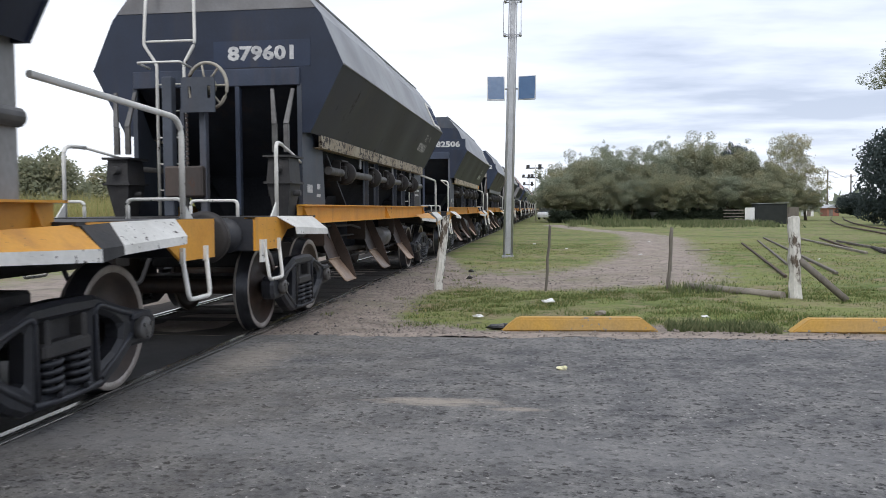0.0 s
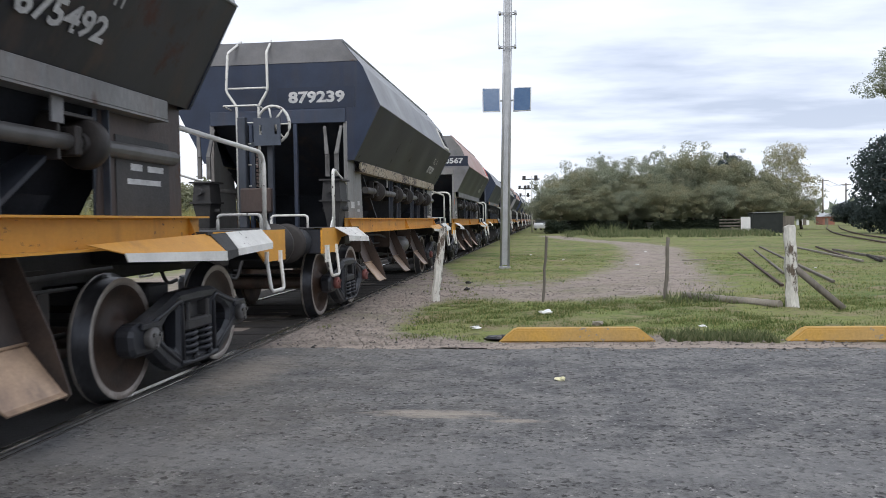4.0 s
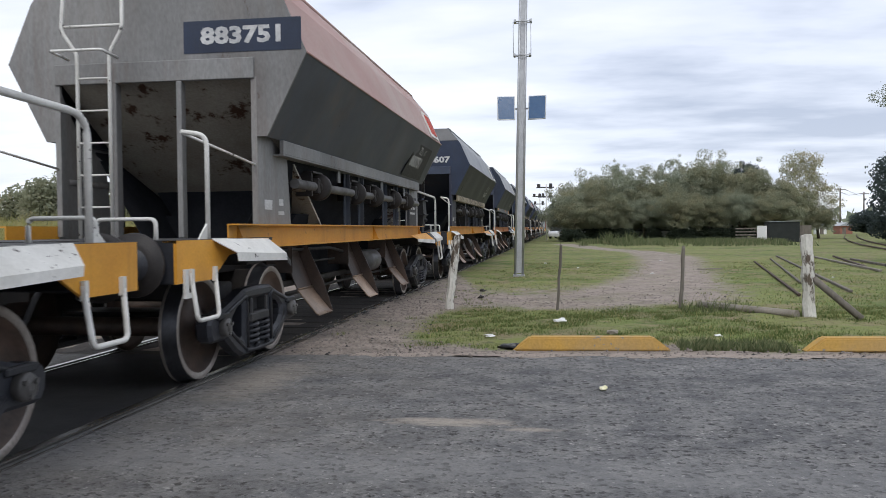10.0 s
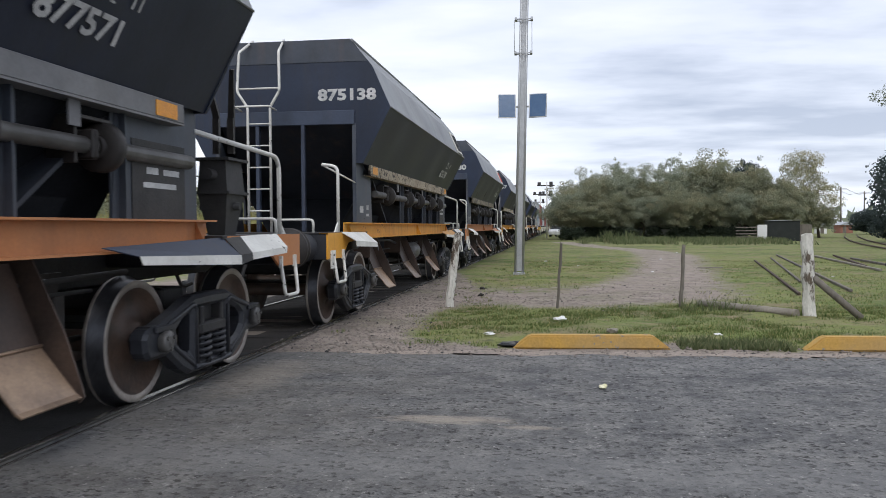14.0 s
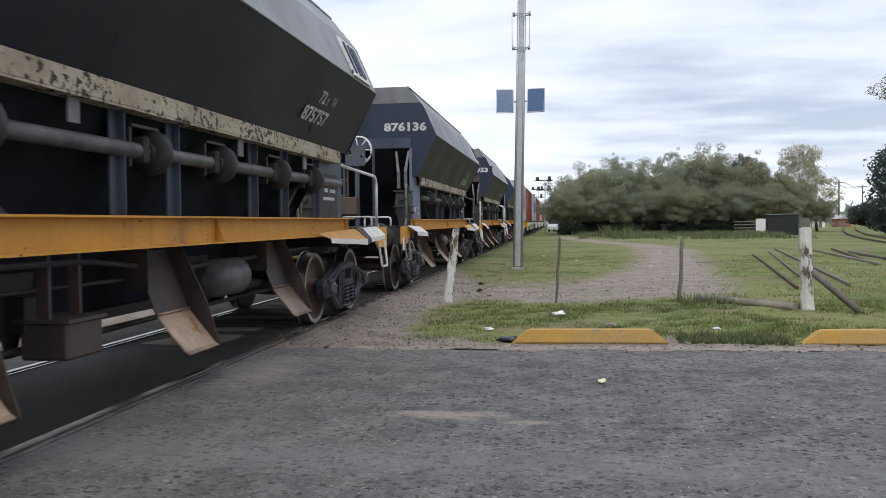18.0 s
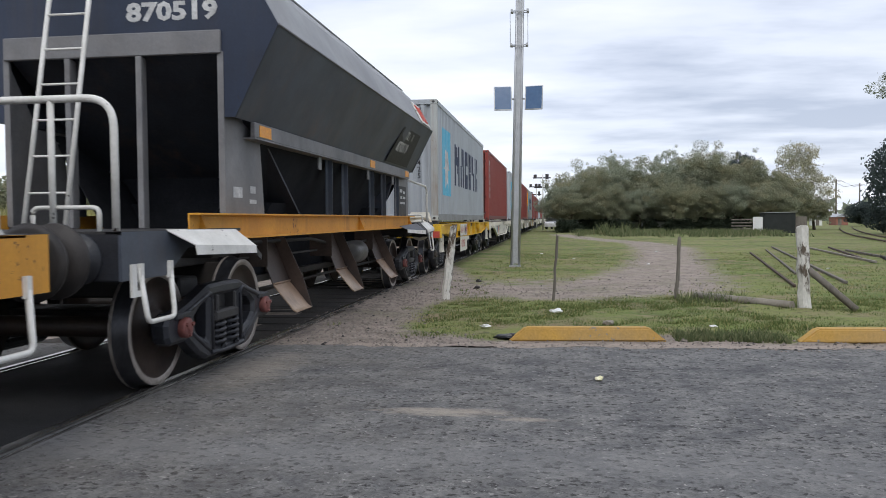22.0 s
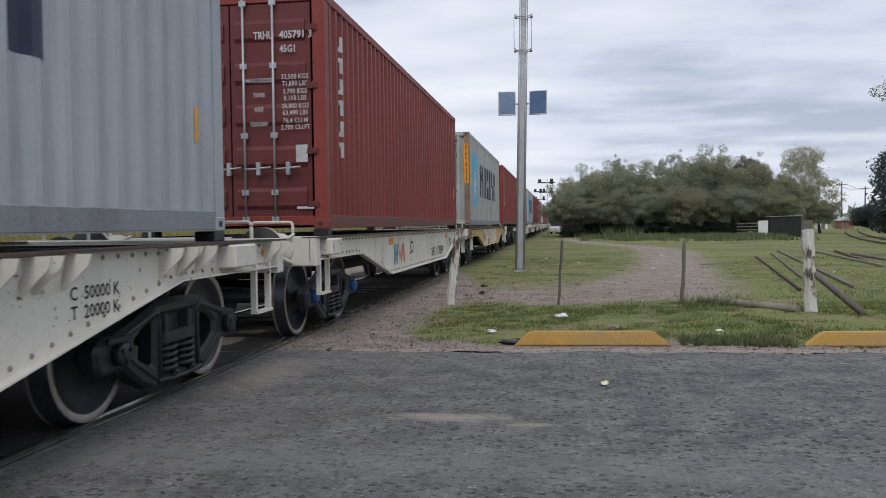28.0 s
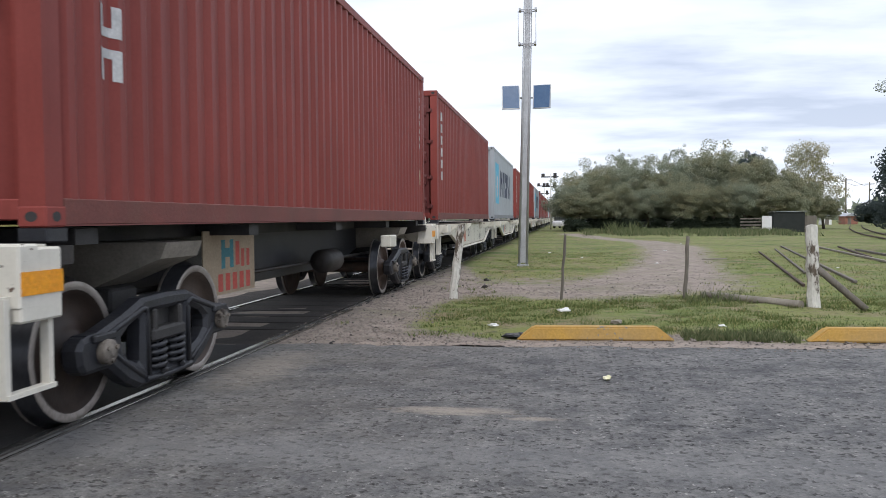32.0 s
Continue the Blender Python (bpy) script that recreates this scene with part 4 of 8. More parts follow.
def end_gear(parent, sy, half, hx, steel="cast"):
    """Buffers, coupler and hose of one end; sy: -1 or 1."""
    turn = 0 if sy < 0 else 180
    for s in (-1, 1):
        b = put("buffer", mesh("buffer_stock", buffer_mesh, "cast"), parent, pose(s * hx, sy * half, 1.06, 0, 0, turn), steel)
        for k in range(4 if steel != "cast" else 0):
            put("gusset", mesh("buffer_gusset", gusset_mesh, "cast"), b, pose(0, 0, 0, 0, 45 + 90 * k, 0), steel)
        put("buffer_head", mesh("buffer_head", buffer_head_mesh, "mech"), b, None, steel if steel != "cast" else None)
    put("coupler", mesh("coupler", coupler_mesh, "mech"), parent, pose(0, sy * half, 0, 0, 0, turn))
    put("brake_hose", mesh("brake_hose", hose_mesh, "black"), parent, pose(0, sy * half, 0, 0, 0, turn))


# ---- hopper wagons ----
HB, HE, HH = 4.5, 1.6, 6.62   # half length of the body, half width, half length of the frame


def mirror_poly(poly):
    return poly + [(-x, z) for x, z in poly[::-1]]


def dented(bm, a, b, y0, y1, n, m, deep, seed, inset=0.0):
    """A plate from the line (x, z) = a to b, along y, beaten a little out of true."""
    d = Vector((b[0] - a[0], 0, b[1] - a[1]))
    out = Vector((d.z, 0, -d.x)).normalized()
    rows = []
    for i in range(n + 1):
        row = []
        for j in range(m + 1):
            f = j / m
            e = inset * f
            p = Vector((a[0], y0 + e + (y1 - y0 - 2 * e) * i / n, a[1])) + d * f
            edge = 0.0 if j in (0, m) or i in (0, n) else 1.0
            row.append(bm.verts.new(p + out * edge * deep * noise.noise((p.y * 0.9 + seed, p.z * 1.6, seed))))
        rows.append(row)
    for r, q in zip(rows, rows[1:]):
        for j in range(m):
            bm.faces.new((r[j], q[j], q[j + 1], r[j + 1])).smooth = True


def side_sheet_mesh(bm):
    dented(bm, (1.17, 2.24), (1.6, 3.05), -HB, HB, 30, 6, 0.035, 1.0)
    sheet(bm, [(1.14, -HB, 2.25), (1.14, HB, 2.25), (1.56, HB, 3.05), (1.56, -HB, 3.05)], -0.01)


def top_sheet_mesh(bm):
    dented(bm, (1.6, 3.054), (1.33, 3.66), -HB, HB, 30, 5, 0.03, 5.0, 0.03)
    dented(bm, (1.33, 3.66), (1.0, 4.06), -HB + 0.03, HB - 0.03, 30, 4, 0.03, 9.0, 0.08)
    sheet(bm, [(1.29, -HB + 0.05, 3.65), (1.29, HB - 0.05, 3.65), (0.97, HB - 0.1, 4.04), (0.97, -HB + 0.1, 4.04)], -0.01)
    tube(bm, [(0.995, -HB + 0.1, 4.06), (0.995, HB - 0.1, 4.06)], 0.03, 6)
    # weld seam along the widest line
    tube(bm, [(1.602, -HB, 3.052), (1.602, HB, 3.052)], 0.012, 5)


def end_sheet_mesh(bm):
    poly = [(1.05, 2.83), (1.05, 2.24), (1.185, 2.24), (1.60, 3.05), (1.33, 3.66), (1.0, 4.06)]
    prism(bm, mirror_poly(poly), "y", -0.015, 0.015)


def lowered(fn):
    """The same part on the lower type of wagon, whose upper side is less steep."""
    def made(bm):
        fn(bm)
        for v in bm.verts:
            if v.co.z > 3.05:
                v.co.z = 3.05 + (v.co.z - 3.05) * 0.80
    return made


def end_cap_mesh(bm):
    prism(bm, mirror_poly([(1.27, 3.73), (0.998, 4.055)]), "y", -0.024, -0.016)


def slope_sheet_mesh(bm):
    sheet(bm, [(-1.04, 0.05, 2.82), (1.04, 0.05, 2.82), (1.04, 2.4, 1.25), (-1.04, 2.4, 1.25)], 0.03)


def pan_mesh(bm):
    prism(bm, [(-1.10, 2.2), (-0.45, 1.2), (-0.35, 0.62), (0.35, 0.62), (0.45, 1.2), (1.10, 2.2)], "y", -2.9, 2.9)
    prism(bm, [(-0.95, 1.5), (-0.6, 0.95), (0.6, 0.95), (0.95, 1.5)], "y", -2.95, -2.1)
    prism(bm, [(-0.95, 1.5), (-0.6, 0.95), (0.6, 0.95), (0.95, 1.5)], "y", 2.1, 2.95)


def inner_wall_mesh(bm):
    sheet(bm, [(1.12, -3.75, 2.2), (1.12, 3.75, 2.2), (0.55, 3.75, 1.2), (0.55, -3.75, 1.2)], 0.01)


def cover_mesh(bm):
    prism(bm, [(-1.12, 3.80), (1.12, 3.80), (1.0, 3.9), (-1.0, 3.9)], "y", -HB + 0.1, HB - 0.1)


def ledge_mesh(bm):
    box(bm, 1.155, 1.20, -4.08, 4.08, 2.10, 2.245, 0.006)
    prism(bm, [(1.06, 2.085), (1.20, 2.085), (1.20, 2.10), (1.06, 2.10)], "y", -4.08, 4.08)


def pillar_mesh(bm):
    # tall corner plate, cut to the slope of the body
    prism(bm, [(0.0, 1.22), (0.98, 1.22), (0.86, 2.09), (0.42, 2.24), (0.0, 2.83)], "x", -0.012, 0.012)
    box(bm, -0.045, 0.012, -0.02, 0.012, 1.26, 2.83)


def rear_pillar_mesh(bm):
    prism(bm, [(0.0, 1.22), (1.26, 1.22), (1.20, 2.09), (0.42, 2.24), (0.0, 2.83)], "x", -0.012, 0.012)
    box(bm, -0.045, 0.012, -0.02, 0.012, 1.26, 2.83)


def end_beam_mesh(bm):
    box(bm, -1.065, 1.065, -0.045, 0.0, 2.81, 3.02, 0.008)


def strut_mesh(bm):
    box(bm, -0.028, 0.028, -0.05, 0.0, 1.24, 2.81, 0.006)
    box(bm, -0.006, 0.006, 0.0, 0.09, 1.24, 2.81)


def deck_mesh(bm):
    box(bm, -1.26, 1.26, 0.0, 2.0, 1.215, 1.24)


def sill_mesh(bm, y0=-4.80, y1=4.80):
    box(bm, 1.09, 1.102, y0, y1, 1.155, 1.355)
    box(bm, 1.09, 1.20, y0, y1, 1.355, 1.37)
    box(bm, 1.09, 1.20, y0, y1, 1.14, 1.155)
    for y in (y0 + 0.2, 0.35, y1 - 0.2):
        prism(bm, [(1.10, 1.155), (1.195, 1.155), (1.11, 1.355), (1.10, 1.355)], "y", y - 0.006, y + 0.006)


def centre_sill_mesh(bm):
    box(bm, -0.30, 0.30, -HH + 0.1, HH - 0.1, 0.84, 1.21, 0.01)
    for y in (-4.67, 4.67):
        box(bm, -1.1, 1.1, y - 0.2, y + 0.2, 0.98, 1.2, 0.02)


def headstock_mesh(bm):
    box(bm, -1.25, 1.25, -0.07, 0.07, 0.91, 1.235, 0.012)


def fascia_mesh(bm):
    prism(bm, [(0.0, 0.915), (0.62, 0.915), (0.95, 1.10), (1.9, 1.165), (1.9, 1.235), (0.0, 1.235)], "x", -0.012, 0.012)
    box(bm, -0.10, 0.012, 0.0, 0.95, 1.222, 1.237)


def corner_plate_mesh(bm):
    # folded plate that sheds ballast off the bogie
    a = [(0.0, 0.62, 1.245), (0.0, 1.88, 1.235), (0.17, 1.95, 1.085), (0.17, 0.74, 1.13)]
    sheet(bm, [(x, y, z) for x, y, z in a], 0.008)
    sheet(bm, [(0.17, 0.74, 1.13), (0.17, 1.95, 1.085), (0.175, 1.95, 1.02), (0.175, 0.76, 1.055)], 0.008)


def rear_plate_mesh(bm):
    sheet(bm, [(0.0, 0.70, 1.245), (0.0, 1.62, 1.238), (0.165, 1.74, 1.09), (0.17, 0.86, 1.12)], 0.008)
    sheet(bm, [(0.17, 0.86, 1.12), (0.165, 1.74, 1.09), (0.17, 1.74, 1.03), (0.175, 0.88, 1.06)], 0.008)


def rear_fold_mesh(bm):
    sheet(bm, [(0.0, 1.625, 1.236), (0.0, 1.95, 1.225), (0.165, 2.0, 1.08), (0.165, 1.745, 1.088)], 0.008)
    sheet(bm, [(0.165, 1.745, 1.088), (0.165, 2.0, 1.08), (0.17, 2.0, 1.0), (0.17, 1.745, 1.028)], 0.008)


def skirt_mesh(bm):
    # long sloping plate over the inner wheel
    sheet(bm, [(-0.02, 1.955, 1.225), (-0.02, 3.75, 1.185), (0.06, 3.45, 1.12), (0.165, 2.005, 1.08)], 0.008)


def skirt_edge_mesh(bm):
    sheet(bm, [(0.06, 3.45, 1.12), (0.165, 2.005, 1.08), (0.17, 2.005, 1.0), (0.065, 3.42, 1.06)], 0.008)


def corner_fold_mesh(bm):
    sheet(bm, [(0.0, 1.885, 1.23), (0.0, 2.1, 1.16), (0.15, 2.13, 1.0), (0.172, 1.96, 1.06)], 0.012)
    sheet(bm, [(0.172, 1.96, 1.06), (0.15, 2.13, 1.0), (0.15, 2.13, 0.95), (0.172, 1.96, 1.0)], 0.012)


def handrail_mesh(bm):
    tube(bm, bend([(0.0, 0.68, 1.22), (0.0, 0.68, 2.09), (-0.20, 0.64, 2.115)], 0.13, 6), 0.021, 8)
    tube(bm, [(-0.20, 0.64, 2.11), (-0.14, 2.10, 1.96)], 0.012, 6)
    prism(bm, [(0.50, 1.235), (0.70, 1.235), (0.70, 1.40)], "x", -0.012, 0.004)


def brake_handrail_mesh(bm):
    # post that bends over towards the body
    tube(bm, bend([(0.0, 0.80, 1.22), (0.0, 0.80, 2.02), (-0.05, 1.14, 2.02)], 0.12, 6), 0.022, 8)
    tube(bm, bend([(-0.05, 1.13, 2.02), (-0.12, 1.8, 1.94), (-0.14, 2.10, 1.88)], 0.2), 0.016, 6)
    prism(bm, [(0.62, 1.235), (0.82, 1.235), (0.82, 1.42)], "x", -0.012, 0.004)


def rear_rail_mesh(bm):
    # corner post whose top bends over and runs up to the body
    tube(bm, bend([(0.0, 0.45, 1.22), (0.0, 0.45, 2.02), (-0.13, 2.12, 2.10)], 0.16, 6), 0.024, 8)
    prism(bm, [(0.27, 1.235), (0.47, 1.235), (0.47, 1.40)], "x", -0.012, 0.004)


def guard_rail_mesh(bm):
    # tall rail round the end platform
    tube(bm, bend([(1.17, 0.10, 1.22), (1.17, 0.10, 2.12), (-1.17, 0.10, 2.12), (-1.17, 0.10, 1.22)], 0.20, 6), 0.026, 8)
    tube(bm, [(0.72, 0.10, 1.22), (0.72, 0.10, 2.11)], 0.022, 6)


def side_guard_mesh(bm):
    tube(bm, bend([(0.0, 0.16, 1.22), (0.0, 0.16, 2.16), (-0.60, 0.16, 2.16), (-0.60, 0.16, 1.22)], 0.18, 6), 0.026, 8)


def ladder_stile_mesh(bm):
    for s in (-1, 1):
        tube(bm, bend([(s * 0.17, 0, 1.23), (s * 0.17, 0, 3.05), (s * 0.32, -0.02, 3.28), (s * 0.30, 0.02, 3.85), (s * 0.24, 0.42, 4.10)], 0.05), 0.02, 6)


def ladder_lean_mesh(bm):
    for s in (-1, 1):
        tube(bm, [(s * 0.19, -0.45, 1.23), (s * 0.19, 0.10, 3.78)], 0.022, 6)


def rung_mesh(bm):
    tube(bm, [(-0.185, 0, 0), (0.185, 0, 0)], 0.011, 6)


def hoop_mesh(bm):
    tube(bm, bend([(-0.32, 0, 3.32), (0.32, 0, 3.32)], 0.02), 0.015, 6)
    tube(bm, bend([(-0.26, 0, 3.0), (-0.26, -0.30, 3.02), (0.26, -0.30, 3.02), (0.26, 0, 3.0)], 0.03), 0.014, 6)


def brake_post_mesh(bm):
    # two channels that carry the hand brake
    box(bm, -0.42, -0.30, -0.06, 0.06, 1.24, 2.86, 0.01)
    box(bm, 0.02, 0.10, -0.04, 0.06, 1.24, 2.70, 0.01)
    box(bm, -0.24, -0.19, 0.02, 0.06, 1.8, 2.5)


def brake_plate_mesh(bm):
    cut_plate(bm, [(-0.30, 2.46), (0.10, 2.46), (0.10, 2.86), (-0.30, 2.86)], [[(-0.25, 2.62), (-0.21, 2.62), (-0.21, 2.76), (-0.25, 2.76)], [(-0.02, 2.62), (0.02, 2.62), (0.02, 2.76), (-0.02, 2.76)]], "x", -0.012, 0.012)


def brake_box_mesh(bm):
    box(bm, -0.37, 0.09, -0.14, 0.10, 1.46, 1.82, 0.02)
    for k in range(12):
        box(bm, -0.155, -0.125, -0.02, 0.0, 1.84 + k * 0.055, 1.88 + k * 0.055)


def brake_wheel_mesh(bm):
    ring = [(0.27 * math.cos(a), 0, 0.27 * math.sin(a)) for a in np.arange(24) * math.tau / 24]
    tube(bm, ring, 0.021, 6, True)


def brake_wheel(parent, m, paint):
    wheel = put("brake_wheel", mesh("brake_wheel", brake_wheel_mesh, "white"), parent, m, paint)
    put("hub", mesh("brake_hub", lambda bm: lathe(bm, [(-0.07, 0.05), (0.05, 0.10)], "y", 14), "white"), wheel, None, paint)
    for k in range(7):
        put("spoke", mesh("brake_spoke", lambda bm: tube(bm, [(0.08, -0.02, 0), (0.262, 0, 0)], 0.014, 6), "white"), wheel, pose(0, 0, 0, 0, k * 360 / 7, 0), paint)


def shaft_mesh(bm):
    tube(bm, [(1.10, -3.45, 1.83), (1.10, 4.35, 1.83)], 0.056, 12)


def lever_mesh(bm):
    # cam disc on the shaft, its bearing block and guard
    lathe(bm, [(-0.05, 0.06), (-0.05, 0.15), (-0.035, 0.165), (0.035, 0.165), (0.05, 0.15), (0.05, 0.06)], "y", 20)
    lathe(bm, [(-0.10, 0.075), (0.10, 0.075)], "y", 12)
    box(bm, -0.20, 0.04, -0.32, 0.06, 0.155, 0.18, 0.004)
    box(bm, -0.18, 0.02, -0.32, -0.29, -0.12, 0.16, 0.004)
    box(bm, -0.10, 0.07, -0.20, -0.13, -0.09, 0.10, 0.012)
    for z in (-0.06, 0.07):
        lathe_ = [bm.verts.new((0.075, -0.165 + 0.02 * math.cos(a), z + 0.02 * math.sin(a))) for a in np.arange(6) * math.tau / 6]
        bm.faces.new(lathe_)


def cover_lever_mesh(bm):
    # flat-sided cam with a plate over it
    prism(bm, [(-0.16, -0.10), (0.03, -0.17), (0.11, -0.12), (0.13, 0.13), (0.09, 0.17), (-0.18, 0.17)], "y", -0.035, 0.035)
    prism(bm, [(-0.18, 0.172), (0.10, 0.172), (0.10, 0.192), (-0.18, 0.192)], "y", -0.34, 0.05)
    box(bm, -0.10, 0.075, -0.20, -0.12, -0.10, 0.11, 0.012)
    lathe(bm, [(-0.10, 0.072), (0.10, 0.072)], "y", 12)


def hanger_mesh(bm):
    box(bm, 1.06, 1.075, -0.10, 0.10, 1.36, 2.09)
    box(bm, 1.075, 1.13, -0.006, 0.006, 1.36, 2.09)


def tab_mesh(bm):
    box(bm, 1.13, 1.145, -0.06, 0.06, 1.93, 2.10)


def chute_mesh(bm):
    sheet(bm, [(0.98, -0.27, 0.60), (0.98, 0.27, 0.60), (1.21, 0.27, 0.32), (1.21, -0.27, 0.32)], 0.012)
    tube(bm, [(0.985, -0.27, 0.61), (0.985, 0.27, 0.61)], 0.012, 5)
    # lip beaten out at the mouth
    sheet(bm, [(1.208, -0.27, 0.325), (1.208, 0.27, 0.325), (1.24, 0.27, 0.305), (1.24, -0.27, 0.305)], 0.012)


def chute_top_mesh(bm):
    sheet(bm, [(0.78, -0.27, 1.10), (0.78, 0.27, 1.10), (0.975, 0.27, 0.61), (0.975, -0.27, 0.61)], 0.012)
    box(bm, 0.60, 0.92, -0.29, -0.275, 0.80, 1.2)


def cheek_mesh(bm):
    prism(bm, [(0.66, 1.02), (0.66, 1.18), (0.88, 1.18), (1.12, 0.66), (1.235, 0.30), (1.20, 0.26), (0.96, 0.55)], "y", -0.006, 0.006)


def round_cheek_mesh(bm):
    arc = [(0.80 + 0.35 * math.cos(a), 0.47 + 0.34 * math.sin(a)) for a in np.linspace(0, 2 * math.pi, 26)[:-1]]
    prism(bm, arc, "y", -0.008, 0.008)
    # pivot boss and the strap that carries it from the sill
    lathe_at = [(0.80 + 0.035 * math.cos(a), 0.47 + 0.035 * math.sin(a)) for a in np.linspace(0, 2 * math.pi, 9)[:-1]]
    prism(bm, lathe_at, "y", -0.03, -0.008)
    box(bm, 0.90, 0.915, -0.075, 0.035, 0.72, 1.2)


def round_chute_mesh(bm):
    sheet(bm, [(0.50, -0.39, 0.86), (0.50, 0.32, 0.86), (1.12, 0.32, 0.42), (1.12, -0.39, 0.42)], 0.012)
    tube(bm, [(1.12, -0.39, 0.42), (1.12, 0.32, 0.42)], 0.010, 5)


def round_chute_top_mesh(bm):
    sheet(bm, [(0.78, -0.36, 1.20), (0.78, 0.30, 1.20), (0.52, 0.30, 0.87), (0.52, -0.36, 0.87)], 0.012)
    for y in (-0.385, 0.305):
        prism(bm, [(0.40, 1.20), (0.40, 0.70), (0.72, 0.72), (0.90, 1.20)], "y", y, y + 0.012)


def cylinder_mesh(bm):
    lathe(bm, [(-0.36, 0.05), (-0.34, 0.13), (-0.28, 0.165), (0.28, 0.165), (0.34, 0.13), (0.36, 0.05)], "y", 20)


def rigging_mesh(bm):
    # brake beams, rods and levers between the bogies
    box(bm, -0.62, -0.50, -3.3, 3.3, 0.50, 0.66, 0.01)
    box(bm, -0.46, 0.46, -3.2, 3.2, 0.56, 0.64)
    for y in (-3.2, -1.6, 1.1, 3.2):
        box(bm, -0.95, 0.72, y - 0.06, y + 0.06, 0.62, 0.86, 0.01)
        prism(bm, [(y - 0.25, 1.0), (y + 0.25, 1.0), (y + 0.04, 0.46), (y - 0.04, 0.46)], "x", 0.56, 0.575)
    tube(bm, [(0.60, -3.6, 0.50), (0.60, 3.6, 0.52)], 0.022, 6)
    tube(bm, [(0.40, -3.4, 0.42), (0.30, 3.4, 0.46)], 0.02, 6)


def relay_box_mesh(bm):
    box(bm, 0.66, 1.0, -0.20, 0.20, 0.45, 0.70, 0.02)
    box(bm, 0.64, 1.02, -0.22, 0.22, 0.69, 0.715)
    box(bm, 0.78, 0.86, -0.18, -0.15, 0.71, 1.15)
    box(bm, 0.78, 0.86, 0.15, 0.18, 0.71, 1.15)


def pipe_mesh(bm):
    tube(bm, bend([(0.85, -4.4, 1.08), (0.85, -1.2, 1.06), (0.80, 0.2, 0.92), (0.80, 3.9, 0.98)], 0.2), 0.022, 6)
    tube(bm, bend([(0.70, -3.6, 0.90), (0.70, 3.6, 0.86)], 0.2), 0.016, 6)


def marker_mesh(bm):
    box(bm, 0, 0.006, -0.16, 0.16, -0.055, 0.055)


def gear_box_mesh(bm):
    # tapered drive box at the end of the shaft
    v = [[bm.verts.new((x, y, z)) for x, y in ((0.98 - a, -0.20 * k), (0.98 + a, -0.20 * k), (0.98 + a, 0.20 * k), (0.98 - a, 0.20 * k))] for z, a, k in ((1.24, 0.08, 0.6), (1.62, 0.14, 1.0), (1.92, 0.12, 0.9))]
    bm.faces.new(v[0][::-1]), bm.faces.new(v[2])
    quad_faces(bm, v[0], v[1]), quad_faces(bm, v[1], v[2])
    for z in (1.62, 1.92):
        box(bm, 0.81, 1.15, -0.23, 0.23, z - 0.012, z + 0.012)
    tube(bm, [(0.98, -0.30, 1.78), (0.98, 0.30, 1.78)], 0.05, 8)
    tube(bm, [(0.80, 0.0, 1.5), (1.18, 0.0, 1.5)], 0.035, 8)


def gear_lever_mesh(bm):
    for x, k in ((0.88, -0.06), (1.02, 0.05)):
        box(bm, x - 0.03, x + 0.03, -0.02, 0.02, 1.98, 2.30)
        sheet(bm, [(x - 0.03, 0.0, 2.30), (x + 0.03, 0.0, 2.30), (x + 0.02 + k, 0.12, 2.72), (x - 0.02 + k, 0.12, 2.72)], 0.03)


def patch_mesh(bm):
    # white painted square on the upper side
    sheet(bm, [(1.590, -0.42, 3.09), (1.590, 0.42, 3.09), (1.372, 0.42, 3.58), (1.372, -0.42, 3.58)], 0.02)


def patch_mark_mesh(bm):
    for a, b in ((-0.30, -0.22), (-0.08, 0.0), (0.08, 0.26)):
        sheet(bm, [(1.573, a, 3.15), (1.573, b, 3.15), (1.404, b, 3.53), (1.404, a, 3.53)], 0.026)


def side_field_mesh(bm):
    # dark painted field on the sloping side
    sheet(bm, [(1.195 + 0.017, -0.95, 2.287), (1.195 + 0.017, 0.95, 2.287), (1.50 + 0.017, 0.80, 2.862), (1.50 + 0.017, -0.80, 2.862)], 0.002)


def number_back_mesh(bm):
    box(bm, -0.62, 0.60, -0.004, 0.0, -0.16, 0.16)


def load_plate_mesh(bm):
    box(bm, 0.0, 0.006, 0.0, 0.80, -0.32, 0.28)


def hook_mesh(bm):
    box(bm, 0, 0.02, -0.03, 0.03, -0.08, 0.10)
    box(bm, 0, 0.02, -0.03, 0.08, -0.12, -0.08)


def rung_set(parent, x, y, lean, zs):
    for z in zs:
        yy = y if not lean else y - 0.45 + 0.57 * (z - 1.23) / 2.69
        put("rung", mesh("rung", rung_mesh, "white"), parent, pose(0, yy - y, z))


